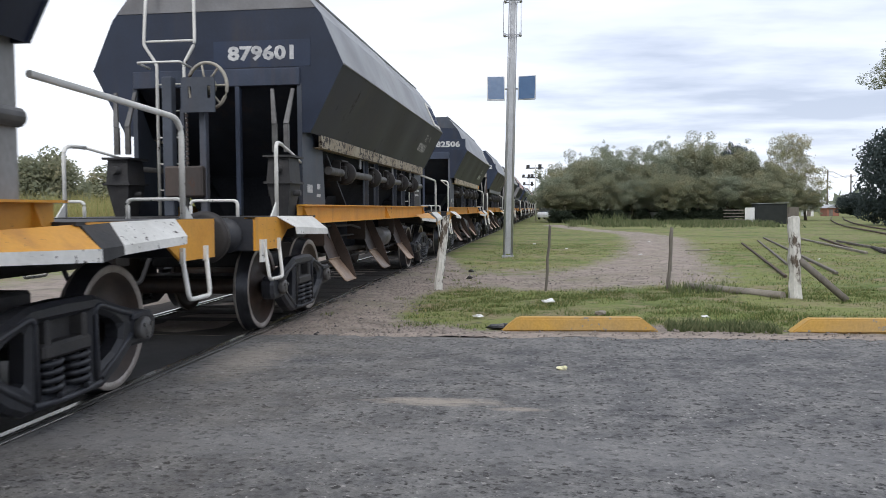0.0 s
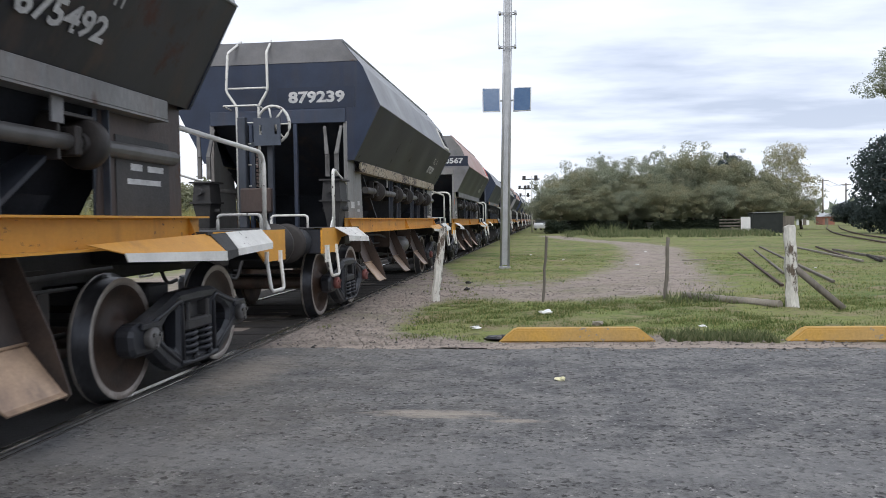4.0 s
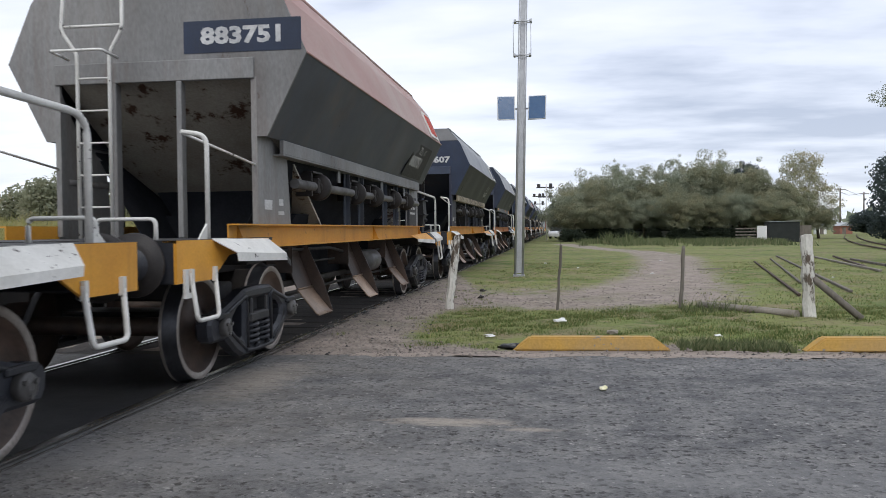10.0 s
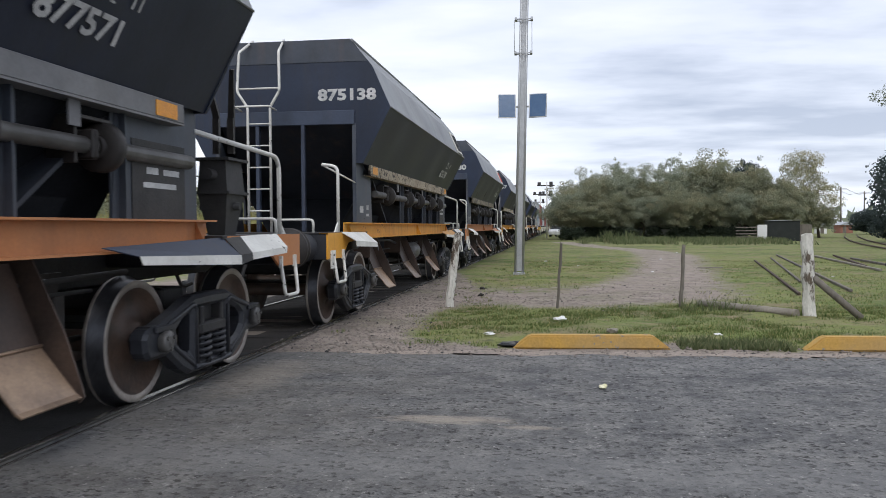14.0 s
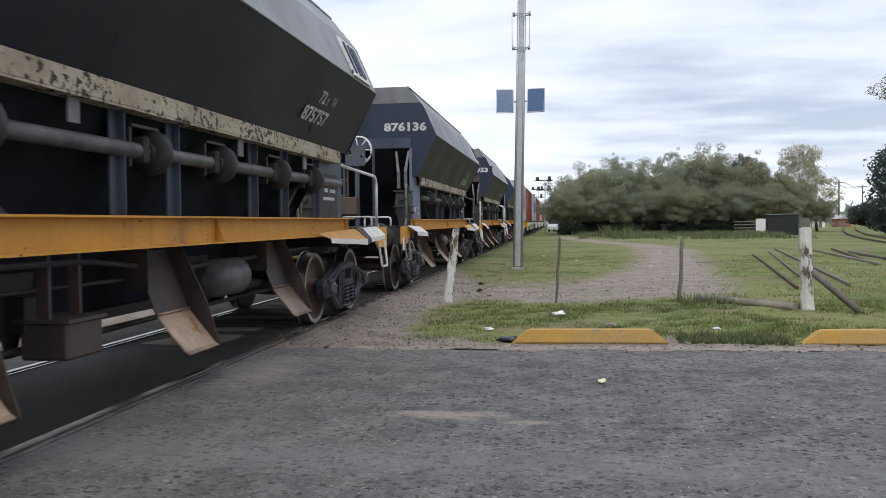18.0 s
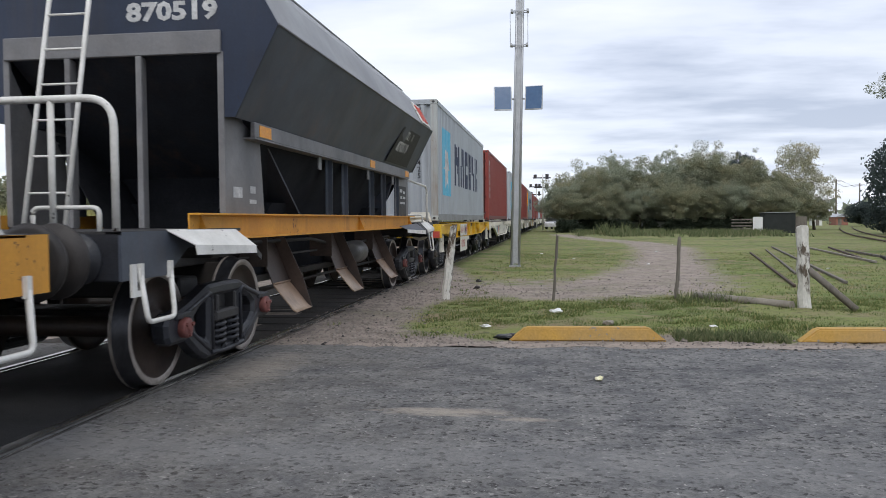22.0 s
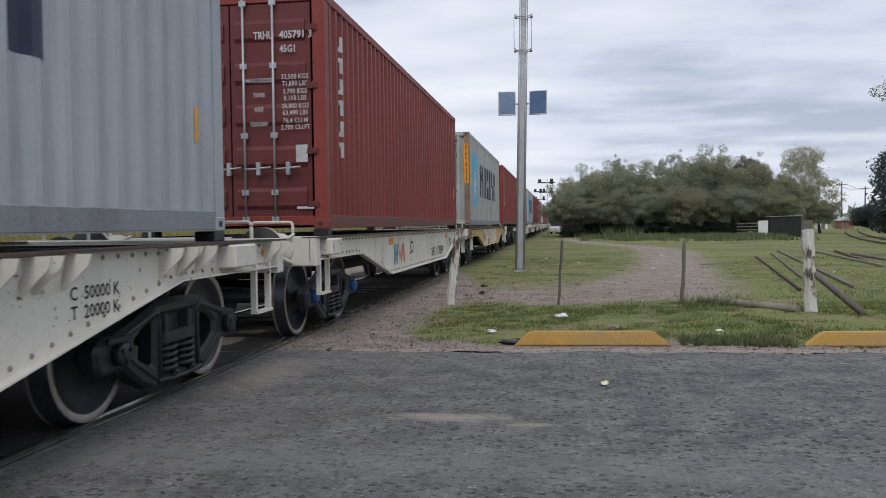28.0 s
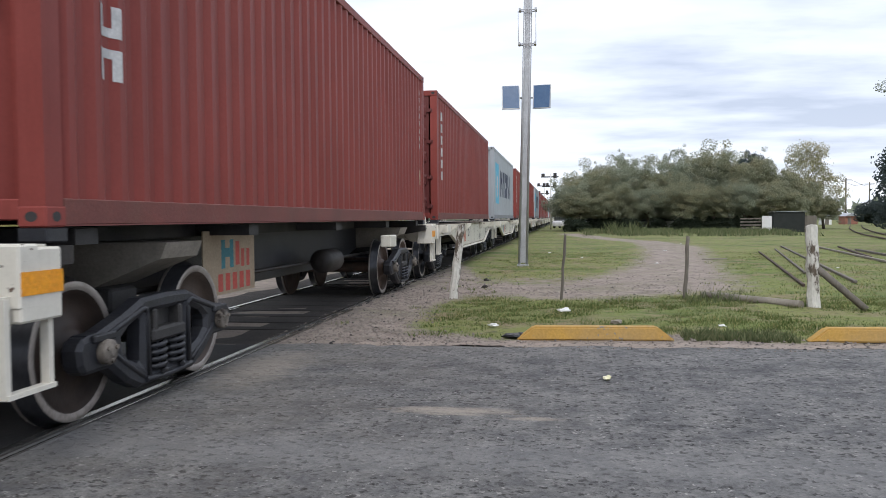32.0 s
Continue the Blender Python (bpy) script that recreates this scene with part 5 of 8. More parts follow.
def hopper(spec):
    """One hopper wagon, its middle at the origin on the rail head."""
    label, num = spec["label"], spec["num"]
    w = thing("hopper_wagon", label, "freight wagon", "hopper wagons of the train")
    body, top, end, beam = spec.get("body", "body"), spec.get("top", "top"), spec.get("end", "navy"), spec.get("beam", "beam")
    pil, ledge, sill, fas = spec.get("pillar", "pillar"), spec.get("ledge", "ledge"), spec.get("sill", "orange"), spec.get("fascia", "orange")
    rail = spec.get("rail", "white")
    st = spec.get("stretch", 1.0)
    kind_of, low = (lowered, "_low") if spec.get("lean") else ((lambda fn: fn), "")
    hb, grow, wheels = HB * st, Matrix.Diagonal((1, st, 1, 1)), []
    for s in (-1, 1):
        turn = pose(0, 0, 0, 0, 0, 0 if s > 0 else 180)
        put("side_sheet", mesh("side_sheet", side_sheet_mesh, "body"), w, turn @ grow, body)
        put("top_sheet", mesh("top_sheet" + low, kind_of(top_sheet_mesh), "top"), w, turn @ grow, top)
        put("side_ledge", mesh("side_ledge", ledge_mesh, "ledge"), w, turn @ grow, ledge)
        if spec.get("brake"):
            put("sill", mesh("sill", sill_mesh, "orange"), w, turn, sill)
        else:
            end_y = 4.05 if spec.get("round") else 4.65
            lo, hi = (-5.3, end_y) if s > 0 else (-end_y, 5.3)
            put("sill", mesh("sill_long_%d_%d" % (s, end_y * 10), lambda bm: sill_mesh(bm, lo, hi), "orange"), w, turn, sill)
        if not spec.get("plain"):
            put("shaft", mesh("shaft", shaft_mesh, "shaft"), w, turn)
            for y in (-2.55, -0.75, 0.45, 1.9, 3.1):
                put("shaft_lever", mesh("cover_lever", cover_lever_mesh, "black") if spec.get("round") else mesh("lever", lever_mesh, "mech"), w, turn @ pose(1.10, y, 1.83))
        if s > 0:
            put("white_patch", mesh("white_patch" + low, kind_of(patch_mesh), "white"), w, pose(0, 3.75, 0), label="white painted square on the upper side")
            put("patch_mark", mesh("patch_mark" + low, kind_of(patch_mark_mesh), "redink"), w, pose(0, 3.75, 0), ("redink", "blackink", "navyink")[int(spec["at"]) % 3])
        for y in (-1.15, -0.35, 1.3, 2.2, 3.35):
            put("hanger", mesh("hanger", hanger_mesh, "pillar"), w, turn @ pose(0, y, 0))
        for y in (-1.75, 0.85, 2.75):
            put("tab", mesh("tab", tab_mesh, "ledge"), w, turn @ pose(0, y, 0))
        for y in (-2.75, -0.2, 2.35):
            if spec.get("round"):
                c = put("chute", mesh("round_chute", round_chute_mesh, "paleplate"), w, turn @ pose(0, y, 0), spec.get("chute"), "scoured steel chute plate")
                put("chute_top", mesh("round_chute_top", round_chute_top_mesh, "black"), c)
                put("cheek", mesh("round_cheek", round_cheek_mesh, "black"), c, pose(0, 0.33, 0))
                put("cheek", mesh("round_cheek", round_cheek_mesh, "black"), c, pose(0, -0.40, 0))
            else:
                c = put("chute", mesh("chute", chute_mesh, "rust"), w, turn @ pose(0, y, 0))
                # upper plate coloured darker for the shade under the sill
                put("chute_top", mesh("chute_top", chute_top_mesh, "rust_shaded"), c)
                put("cheek", mesh("cheek", cheek_mesh, "rust_shaded"), c, pose(0, 0.31, 0))
        for y in spec.get("marks", ()):
            put("marker", mesh("marker", marker_mesh, "marker"), w, turn @ pose(1.2, y, 2.17), label="orange marker plate")
        # near-black paint stands for the shade behind the sill
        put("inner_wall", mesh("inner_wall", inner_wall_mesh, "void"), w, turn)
        put("pipe", mesh("brake_pipe", pipe_mesh, "black"), w, turn)
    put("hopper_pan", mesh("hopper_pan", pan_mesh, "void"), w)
    put("rigging", mesh("rigging", rigging_mesh, "mech"), w)
    if spec.get("box"):
        put("relay_box", mesh("relay_box", relay_box_mesh, "brown"), w, pose(0, -1.45, 0), label="rusty brown box under the sill")
    put("load_cover", mesh("load_cover" + low, kind_of(cover_mesh), "mech"), w)
    put("centre_sill", mesh("centre_sill", centre_sill_mesh, "black"), w)
    put("air_cylinder", mesh("air_cylinder", cylinder_mesh, "shaft"), w, pose(0.80, 1.18, 0.79) @ Matrix.Diagonal((1.12, 1.0, 1.12, 1)) if not spec.get("round") else pose(0.55, 1.0, 0.72) @ Matrix.Diagonal((0.8, 0.8, 0.8, 1)), "mech" if spec.get("round") else None)
    for sy in (-1, 1):
        turn = pose(0, 0, 0, 0, 0, 0 if sy < 0 else 180)
        put("end_sheet", mesh("end_sheet" + low, kind_of(end_sheet_mesh), "navy"), w, turn @ pose(0, -hb, 0), end)
        if spec.get("cap", ledge == "ledge_cream"):
            put("end_cap", mesh("end_cap" + low, kind_of(end_cap_mesh), "ledge"), w, turn @ pose(0, -hb, 0), "pillar" if int(spec["at"]) % 2 else "ledge", "grey upper edge of the end, dented")
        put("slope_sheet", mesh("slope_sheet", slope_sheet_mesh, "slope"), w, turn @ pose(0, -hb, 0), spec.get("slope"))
        put("end_beam", mesh("end_beam", end_beam_mesh, "beam"), w, turn @ pose(0, -hb, 0), beam)
        put("deck", mesh("deck", deck_mesh, "black"), w, turn @ pose(0, -HH, 0))
        put("headstock", mesh("headstock", headstock_mesh, "black"), w, turn @ pose(0, -HH + 0.07, 0), spec.get("head", "cast"))
        for x in (-0.42, 0.28):
            put("strut", mesh("strut", strut_mesh, "beam"), w, turn @ pose(x, -hb, 0), beam)
        for s in (-1, 1):
            flip = Matrix.Diagonal((s, 1, 1, 1))
            key = "" if s > 0 else "_mirrored"

            def part_of(name, fn, mat, paint=None, m=Matrix()):
                def made(bm):
                    fn(bm)
                    bmesh.ops.transform(bm, matrix=flip, verts=bm.verts)
                return put(name, mesh(name + key + "", made, mat), w, turn @ m, paint)
            part_of("pillar" if sy < 0 else "rear_pillar", pillar_mesh if sy < 0 else rear_pillar_mesh, "pillar", pil, pose(s * 1.07, -hb, 0))
            part_of("fascia", fascia_mesh, "orange", fas, pose(s * 1.25, -HH, 0))
            if sy < 0:
                part_of("corner_plate", corner_plate_mesh, "white", spec.get("plate"), pose(s * 1.255, -HH, 0))
                part_of("corner_fold", corner_fold_mesh, "black", None, pose(s * 1.255, -HH, 0))
            else:
                part_of("rear_plate", rear_plate_mesh, "white", spec.get("plate"), pose(s * 1.255, -HH, 0))
                part_of("rear_fold", rear_fold_mesh, "black", None, pose(s * 1.255, -HH, 0))
                part_of("skirt", skirt_mesh, "orange", spec.get("skirt", fas), pose(s * 1.255, -HH, 0))
                part_of("skirt_edge", skirt_edge_mesh, "white", None, pose(s * 1.255, -HH, 0))
            if spec.get("long") and sy < 0:
                part_of("side_guard", side_guard_mesh, "white", rail, pose(s * 1.19, -HH, 0))
            elif sy > 0:
                part_of("rear_rail", rear_rail_mesh, "white", rail, pose(s * 1.20, -HH, 0)).name = "handrail"
            elif spec.get("brake"):
                part_of("brake_handrail", brake_handrail_mesh, "white", rail, pose(s * 1.20, -HH, 0)).name = "handrail"
            elif not spec.get("long_front"):
                part_of("handrail", handrail_mesh, "white", rail, pose(s * 1.20, -HH, 0))
            part_of("step", step_mesh, "white", rail, pose(s * 1.27, -HH + 0.42, 0))
            part_of("staple", staple_mesh, "white", None, pose(s * 0.80, -HH + 0.12, 0))
        if sy < 0 and spec.get("long_front"):
            put("guard_rail", mesh("guard_rail", guard_rail_mesh, "white"), w, turn @ pose(0, -HH, 0), rail)
        lean = spec.get("lean")
        x0, y0 = (-0.43 + spec.get("lx", 0.08), -hb - 0.33) if not lean else (-0.20, -hb - 0.32)
        lad = put("ladder", mesh("ladder_lean" if lean else "ladder", ladder_lean_mesh if lean else ladder_stile_mesh, "white"), w, turn @ pose(x0, y0, 0), rail)
        rung_set(lad, x0, y0, lean, [1.55 + 0.315 * k for k in range(7 if lean else 5)])
        if not lean:
            put("hoop", mesh("hoop", hoop_mesh, "white"), lad, None, rail)
        if (sy < 0 and spec.get("brake")) or (sy > 0 and spec.get("rear_brake")):
            gy = -hb - (0.42 if sy < 0 else 0.75)
            for gx in (0, -1.96):
                put("gear_box", mesh("gear_box", gear_box_mesh, "black"), w, turn @ pose(gx, gy, 0))
                put("gear_lever", mesh("gear_lever", gear_lever_mesh, "mech"), w, turn @ pose(gx, gy, 0), "shaft" if sy < 0 else None)
            if sy < 0:
                put("brake_post", mesh("brake_post", brake_post_mesh, "pillar"), w, turn @ pose(0, -hb - 0.53, 0), "brown" if pil == "brown" else None)
                put("brake_plate", mesh("brake_plate", brake_plate_mesh, "pillar"), w, turn @ pose(-0.04, -hb - 0.66, -0.03, 0, 0, 90))
                put("brake_box", mesh("brake_box", brake_box_mesh, "brown"), w, turn @ pose(0, -hb - 0.53, 0), label="rust-red brake gear box")
                brake_wheel(w, turn @ pose(0.10, -hb - 0.50, 2.75, 4, 0, -12), spec.get("wheel_mat", "white"))
        end_gear(w, sy, HH, 0.96)
        bogie(w, sy * 4.67 + 0.08, spec.get("caps", "shaft"), wheels)
    nx, nz = spec.get("numx", 0.60), spec.get("numz", 3.20)
    up, big, ny = spec.get("sz", 0.12), spec.get("big", 1.15), spec.get("ny", 0.0)
    if spec.get("numback"):
        put("number_panel", mesh("number_back", number_back_mesh, "navy"), w, pose(nx, -hb - 0.0155, nz), label="dark painted panel behind the number")
    put("load_plate", mesh("load_plate", load_plate_mesh, "black"), w, pose(1.083, hb - 1.0, 1.66), label="black painted field with white writing")
    put("hook", mesh("hook", hook_mesh, "white"), w, pose(1.264, -HH + 0.12, 0.92))
    if spec.get("papers"):
        # faded papers stuck on the corner plate
        put("paper", bars("cream_paper", [(0.16, 0.46, 2.06, 2.36)], "papercream"), w, SIDE(1.0835, -hb, 0), label="faded cream paper square")
        put("paper", bars("orange_paper", [(0.08, 0.20, 1.82, 2.02)], "redtag"), w, SIDE(1.0835, -hb, 0), label="faded orange paper square")
        put("paper", bars("cream_paper_rear", [(-0.80, -0.42, 2.18, 2.46)], "papercream"), w, SIDE(1.0835, hb, 0), label="faded cream paper square")
        put("paper", bars("red_paper_rear", [(-0.26, -0.08, 1.92, 2.22)], "redtag"), w, SIDE(1.0835, hb, 0), label="faded red paper square")
        put("dark_patch", bars("dark_patch", [(0.42, 0.66, 1.42, 1.72)], "blackink"), w, SIDE(1.0835, -hb, 0), label="black painted patch")
    if spec.get("field"):
        put("number_field", mesh("side_field", side_field_mesh, "blackink"), w, pose(0, 2.75 + ny, 0), label="black painted field behind the number")
    if num:
        put("number", lettering(num, 0.225, "ink", 0.009), w, FRONT(nx, -hb - 0.021, nz) @ Matrix.Diagonal((1.30, 1, 1, 1)))
        put("number", lettering(num, 0.20, "ink", 0.006), w, SIDE(1.268 + 0.531 * up, 2.62 + ny - 0.5 * up, 2.385 + up, 28.0) @ Matrix.Diagonal((1.25 * big, big, 1, 1)))
    else:
        put("number", bars("number_bars", [(-0.45 + 0.16 * k, -0.34 + 0.16 * k, -0.09, 0.09) for k in range(6)], "ink"), w, FRONT(nx, -hb - 0.02, nz))
    tagged(put("small_writing", bars("pillar_bars", [(0.10, 0.32, 0.0, 0.10), (0.52, 0.66, 0.05, 0.12), (0.50, 0.68, -0.05, -0.01)], "ink"), w, SIDE(1.087, -hb + 0.05, 1.52)), kind="stuff")
    if spec.get("load"):
        put("load_writing", lettering(spec["load"][0], 0.10, "ink", 0.002), w, SIDE(1.0905, hb - 0.36, 1.66))
        put("load_writing", lettering(spec["load"][1], 0.10, "ink", 0.002), w, SIDE(1.0905, hb - 0.36, 1.51))
        tagged(put("small_writing", bars("load_bars", [(0.0, 0.07, 0, 0.05), (0.09, 0.13, 0, 0.05), (0.15, 0.22, 0, 0.05), (0.26, 0.46, 0, 0.05), (0.52, 0.62, 0, 0.04)], "ink"), w, SIDE(1.0905, hb - 0.85, 1.39)), kind="stuff")
    else:
        tagged(put("small_writing", bars("panel_bars", [(0.0, 0.25, 0.12, 0.18), (0.05, 0.22, 0.0, 0.05), (0.32, 0.52, 0.10, 0.15), (0.30, 0.55, 0.0, 0.045), (0.0, 0.5, -0.10, -0.06)], "ink"), w, SIDE(1.0905, hb - 0.85, 1.70)), kind="stuff")
    put("class_number", lettering("73" if num == "871855" else "72", 0.20, "ink", 0.004), w, SIDE(1.378 + 0.531 * up, 2.60 + ny - 0.5 * up, 2.585 + up, 28.0) @ Matrix.Diagonal((1.1, 1, 1, 1)))
    put("class_number", lettering("2", 0.12, "ink", 0.002), w, SIDE(1.366 + 0.531 * up, 2.79 + ny - 0.5 * up, 2.563 + up, 28.0))
    put("class_number", lettering("11", 0.16, "ink", 0.003), w, SIDE(1.380 + 0.531 * up, 3.04 + ny - 0.5 * up, 2.59 + up, 28.0))
    return w, wheels


# ---- container wagons ----
FB, FH = 6.096, 7.1


def belly_mesh(bm, deep):
    """Riveted side girder, deep in the middle."""
    prism(bm, belly_line(deep) + [(FH, 1.17), (-FH, 1.17)], "x", 1.30, 1.315)


def belly_line(deep):
    return [(-FH, 0.92), (-5.0, 0.92), (-3.05, deep), (3.05, deep), (5.0, 0.92), (FH, 0.92)]


def belly_flange_mesh(bm, deep):
    # bent strip along the girder's lower edge
    low = belly_line(deep)
    rows = [[bm.verts.new((x, y, z + dz)) for x, dz in ((1.30, 0), (1.38, 0), (1.38, 0.012), (1.30, 0.012))] for y, z in low]
    for a, b in zip(rows, rows[1:]):
        quad_faces(bm, a, b)
    bm.faces.new(rows[0][::-1]), bm.faces.new(rows[-1])


def rivet_mesh(bm, deep):
    def lowz(y):
        a = abs(y)
        return 0.92 if a > 5.0 else deep + (0.92 - deep) * (a - 3.05) / 1.95 if a > 3.05 else deep
    pts = [(y, lowz(y) + 0.05) for y in np.arange(-6.8, 6.81, 0.17)] + [(y, 1.13) for y in np.arange(-6.8, 6.81, 0.17)]
    pts += [(y, z) for y in (-1.2, 1.2) for z in np.arange(deep + 0.15, 1.1, 0.12)]
    for y, z in pts:
        v = [bm.verts.new((1.3155, y + 0.020 * math.cos(a), z + 0.020 * math.sin(a))) for a in np.arange(5) * math.tau / 5]
        c = bm.verts.new((1.332, y, z))
        for i in range(5):
            bm.faces.new((v[i], v[(i + 1) % 5], c))


def bracket_mesh(bm):
    # cast pocket for a twist lock on the girder's face
    prism(bm, [(-0.15, 1.16), (0.15, 1.16), (0.06, 1.0), (-0.06, 0.96)], "x", 1.315, 1.34)
    prism(bm, [(1.315, 1.165), (1.50, 1.165), (1.48, 1.10), (1.33, 0.96), (1.315, 0.96)], "y", -0.13, -0.115)
    prism(bm, [(1.315, 1.165), (1.50, 1.165), (1.48, 1.10), (1.33, 0.96), (1.315, 0.96)], "y", 0.115, 0.13)


def pocket_mesh(bm):
    box(bm, 1.30, 1.47, -0.22, 0.22, 0.97, 1.16, 0.015)


def flat_sill_mesh(bm):
    low = [(-6.62, 0.95), (-5.5, 0.95), (-3.7, 0.80), (3.7, 0.80), (5.5, 0.95), (6.62, 0.95)]
    prism(bm, low + [(6.62, 1.17), (-6.62, 1.17)], "x", 1.24, 1.255)
    box(bm, 1.18, 1.36, -6.62, 6.62, 1.17, 1.185)
    for (ay, az), (by, bz) in zip(low, low[1:]):
        sheet(bm, [(1.20, ay, az), (1.35, ay, az), (1.35, by, bz), (1.20, by, bz)], 0.014)
    for y in np.arange(-3.1, 3.2, 1.55):
        prism(bm, [(1.255, 0.81), (1.34, 0.81), (1.34, 1.17), (1.255, 1.17)], "y", y - 0.006, y + 0.006)


def upper_board_mesh(bm):
    box(bm, 0, 0.012, -0.83, 0.83, -0.165, 0.165, 0.003)


def lower_board_mesh(bm):
    prism(bm, [(-0.82, -0.21), (0.82, -0.205), (0.82, 0.08), (1.34, 0.09), (1.34, 0.19), (-0.82, 0.21)], "x", 0, 0.012)


def spine_mesh(bm):
    prism(bm, [(-6.8, 0.84), (-4.2, 0.80), (-2.6, 0.55), (2.6, 0.55), (4.2, 0.80), (6.8, 0.84), (6.8, 1.15), (-6.8, 1.15)], "x", -0.32, 0.32)


def spine_deck_mesh(bm):
    box(bm, -0.62, 0.62, -6.4, 6.4, 1.152, 1.262)
    for y in (-5.6, -2.9, 0.0, 2.9, 5.6):
        box(bm, -1.15, 1.15, y - 0.12, y + 0.12, 1.16, 1.258)


def bolster_arm_mesh(bm):
    prism(bm, [(0.25, 1.14), (1.15, 1.14), (1.10, 1.02), (0.55, 0.80), (0.25, 0.78)], "y", -0.30, 0.30)


def cross_mesh(bm):
    prism(bm, [(-1.26, 1.165), (-1.26, 1.06), (-0.32, 0.90), (0.32, 0.90), (1.26, 1.06), (1.26, 1.165)], "y", -0.09, 0.09)


def flat_end_mesh(bm):
    box(bm, -1.38, 1.38, -0.08, 0.08, 0.86, 1.19, 0.012)


def strap_step_mesh(bm):
    # flat steel strap step, a tall narrow frame
    for q in (-0.17, 0.17):
        box(bm, -0.006, 0.045, q - 0.02, q + 0.02, 0.50, 0.98)
    box(bm, -0.006, 0.06, -0.19, 0.19, 0.48, 0.505)
    box(bm, -0.006, 0.03, -0.19, 0.19, 0.93, 0.99)


def gusset_mesh(bm):
    # stiffening web at the root of a buffer
    sheet(bm, [(0.12, -0.03, 0), (0.24, 0.0, 0), (0.12, -0.26, 0)], 0.02)


def end_flap_mesh(bm):
    # grey plate folded up over the end of the deck
    prism(bm, [(0.55, 1.19), (1.15, 1.19), (1.08, 1.47), (0.64, 1.47)], "y", -0.01, 0.01)
    prism(bm, [(-0.01, 1.44), (0.09, 1.22), (0.09, 1.19), (-0.01, 1.19)], "x", 0.84, 0.86)


def end_box_mesh(bm):
    box(bm, 0.98, 1.30, -0.24, 0.10, 0.79, 1.17, 0.012)
    box(bm, 1.02, 1.26, -0.12, 0.02, 1.17, 1.185)


def stripe_mesh(bm):
    box(bm, 0, 0.005, -0.17, 0.168, -0.06, 0.06)


def container_foot_mesh(bm):
    box(bm, -0.09, 0.09, -0.10, 0.10, 1.185, 1.268, 0.008)


def plaque_mesh(bm):
    box(bm, 0, 0.012, -0.62, 0.62, -0.31, 0.31)


PERIOD, DEPTH, CL, CW, CHT = 0.2785, 0.036, 12.192, 1.219, 2.896


def corr(y):
    """How far the corrugated wall stands back at y."""
    k = (y / PERIOD) % 1.0
    return -DEPTH * (0.0 if k < 0.25 else (k - 0.25) / 0.25 if k < 0.5 else 1.0 if k < 0.75 else (1.0 - k) / 0.25)


def corr_breaks(a, b):
    q = PERIOD / 4
    inner = np.arange(math.ceil(a / q + 1e-6), math.floor(b / q - 1e-6) + 1) * q
    return [a] + [float(v) for v in inner if a + 1e-4 < v < b - 1e-4] + [b]


def corr_strip(bm, a, b, low, high, off, flat=False):
    """A strip that lies on the corrugated wall between y = a and b; low and high: its edges as functions of y."""
    ys = corr_breaks(a, b)
    v = [(bm.verts.new((corr(y) + off, y, low(y))), bm.verts.new((corr(y) + off, y, high(y)))) for y in ys]
    for p, q in zip(v, v[1:]):
        bm.faces.new((p[0], q[0], q[1], p[1]))


def wall_side_mesh(bm):
    corr_strip(bm, -CL / 2 + 0.16, CL / 2 - 0.16, lambda y: 0.16, lambda y: CHT - 0.11, 0.0)


def wall_end_mesh(bm):
    def lo(y):
        return 0.16
    corr_strip(bm, -CW + 0.15, CW - 0.15, lo, lambda y: CHT - 0.12, 0.0)


def post_mesh(bm):
    prism(bm, [(0, 0), (0.155, 0), (0.155, 0.035), (0.045, 0.05), (0.045, 0.16), (0, 0.16)], "z", 0.12, CHT - 0.12)


def casting_mesh(bm):
    box(bm, -0.006, 0.172, -0.006, 0.184, 0.0, 0.12, 0.01)


def hole_mesh(bm):
    for c, n in (((-0.0065, 0.09, 0.06), "x"), ((0.085, -0.0065, 0.06), "y")):
        pts = []
        for a in np.arange(10) * math.tau / 10:
            u, z = 0.04 * math.cos(a), 0.03 * math.sin(a)
            pts.append((c[0], c[1] + u, c[2] + z) if n == "x" else (c[0] + u, c[1], c[2] + z))
        bm.faces.new([bm.verts.new(p) for p in pts])


def roof_mesh(bm):
    box(bm, -CW + 0.04, CW - 0.04, -CL / 2 + 0.05, CL / 2 - 0.05, CHT - 0.035, CHT - 0.012)


def long_rail_box_mesh(bm):
    box(bm, -0.055, 0.0, -CL / 2 + 0.16, CL / 2 - 0.16, -0.055, 0.055, 0.008)


def low_rail_mesh(bm):
    box(bm, -0.05, 0.0, -CL / 2 + 0.17, CL / 2 - 0.17, 0.012, 0.165, 0.006)
    box(bm, -0.10, 0.004, -CL / 2 + 0.17, CL / 2 - 0.17, 0.004, 0.014)


def end_rail_mesh(bm):
    box(bm, -CW + 0.16, CW - 0.16, 0.0, 0.06, -0.06, 0.06, 0.008)


def door_mesh(bm):
    # one leaf
    box(bm, 0.01, 1.03, 0.02, 0.05, 0.14, CHT - 0.13)


def door_field_mesh(bm):
    # pressed field that stands proud of the leaf
    prism(bm, [(0.0195, 0.0), (-0.012, 0.05), (-0.012, 0.22), (0.0195, 0.27)], "x", 0.07, 0.97)


def hinge_mesh(bm):
    box(bm, 0.98, 1.12, -0.02, 0.018, -0.035, 0.035)
    tube(bm, [(1.075, -0.012, -0.05), (1.075, -0.012, 0.05)], 0.016, 8)


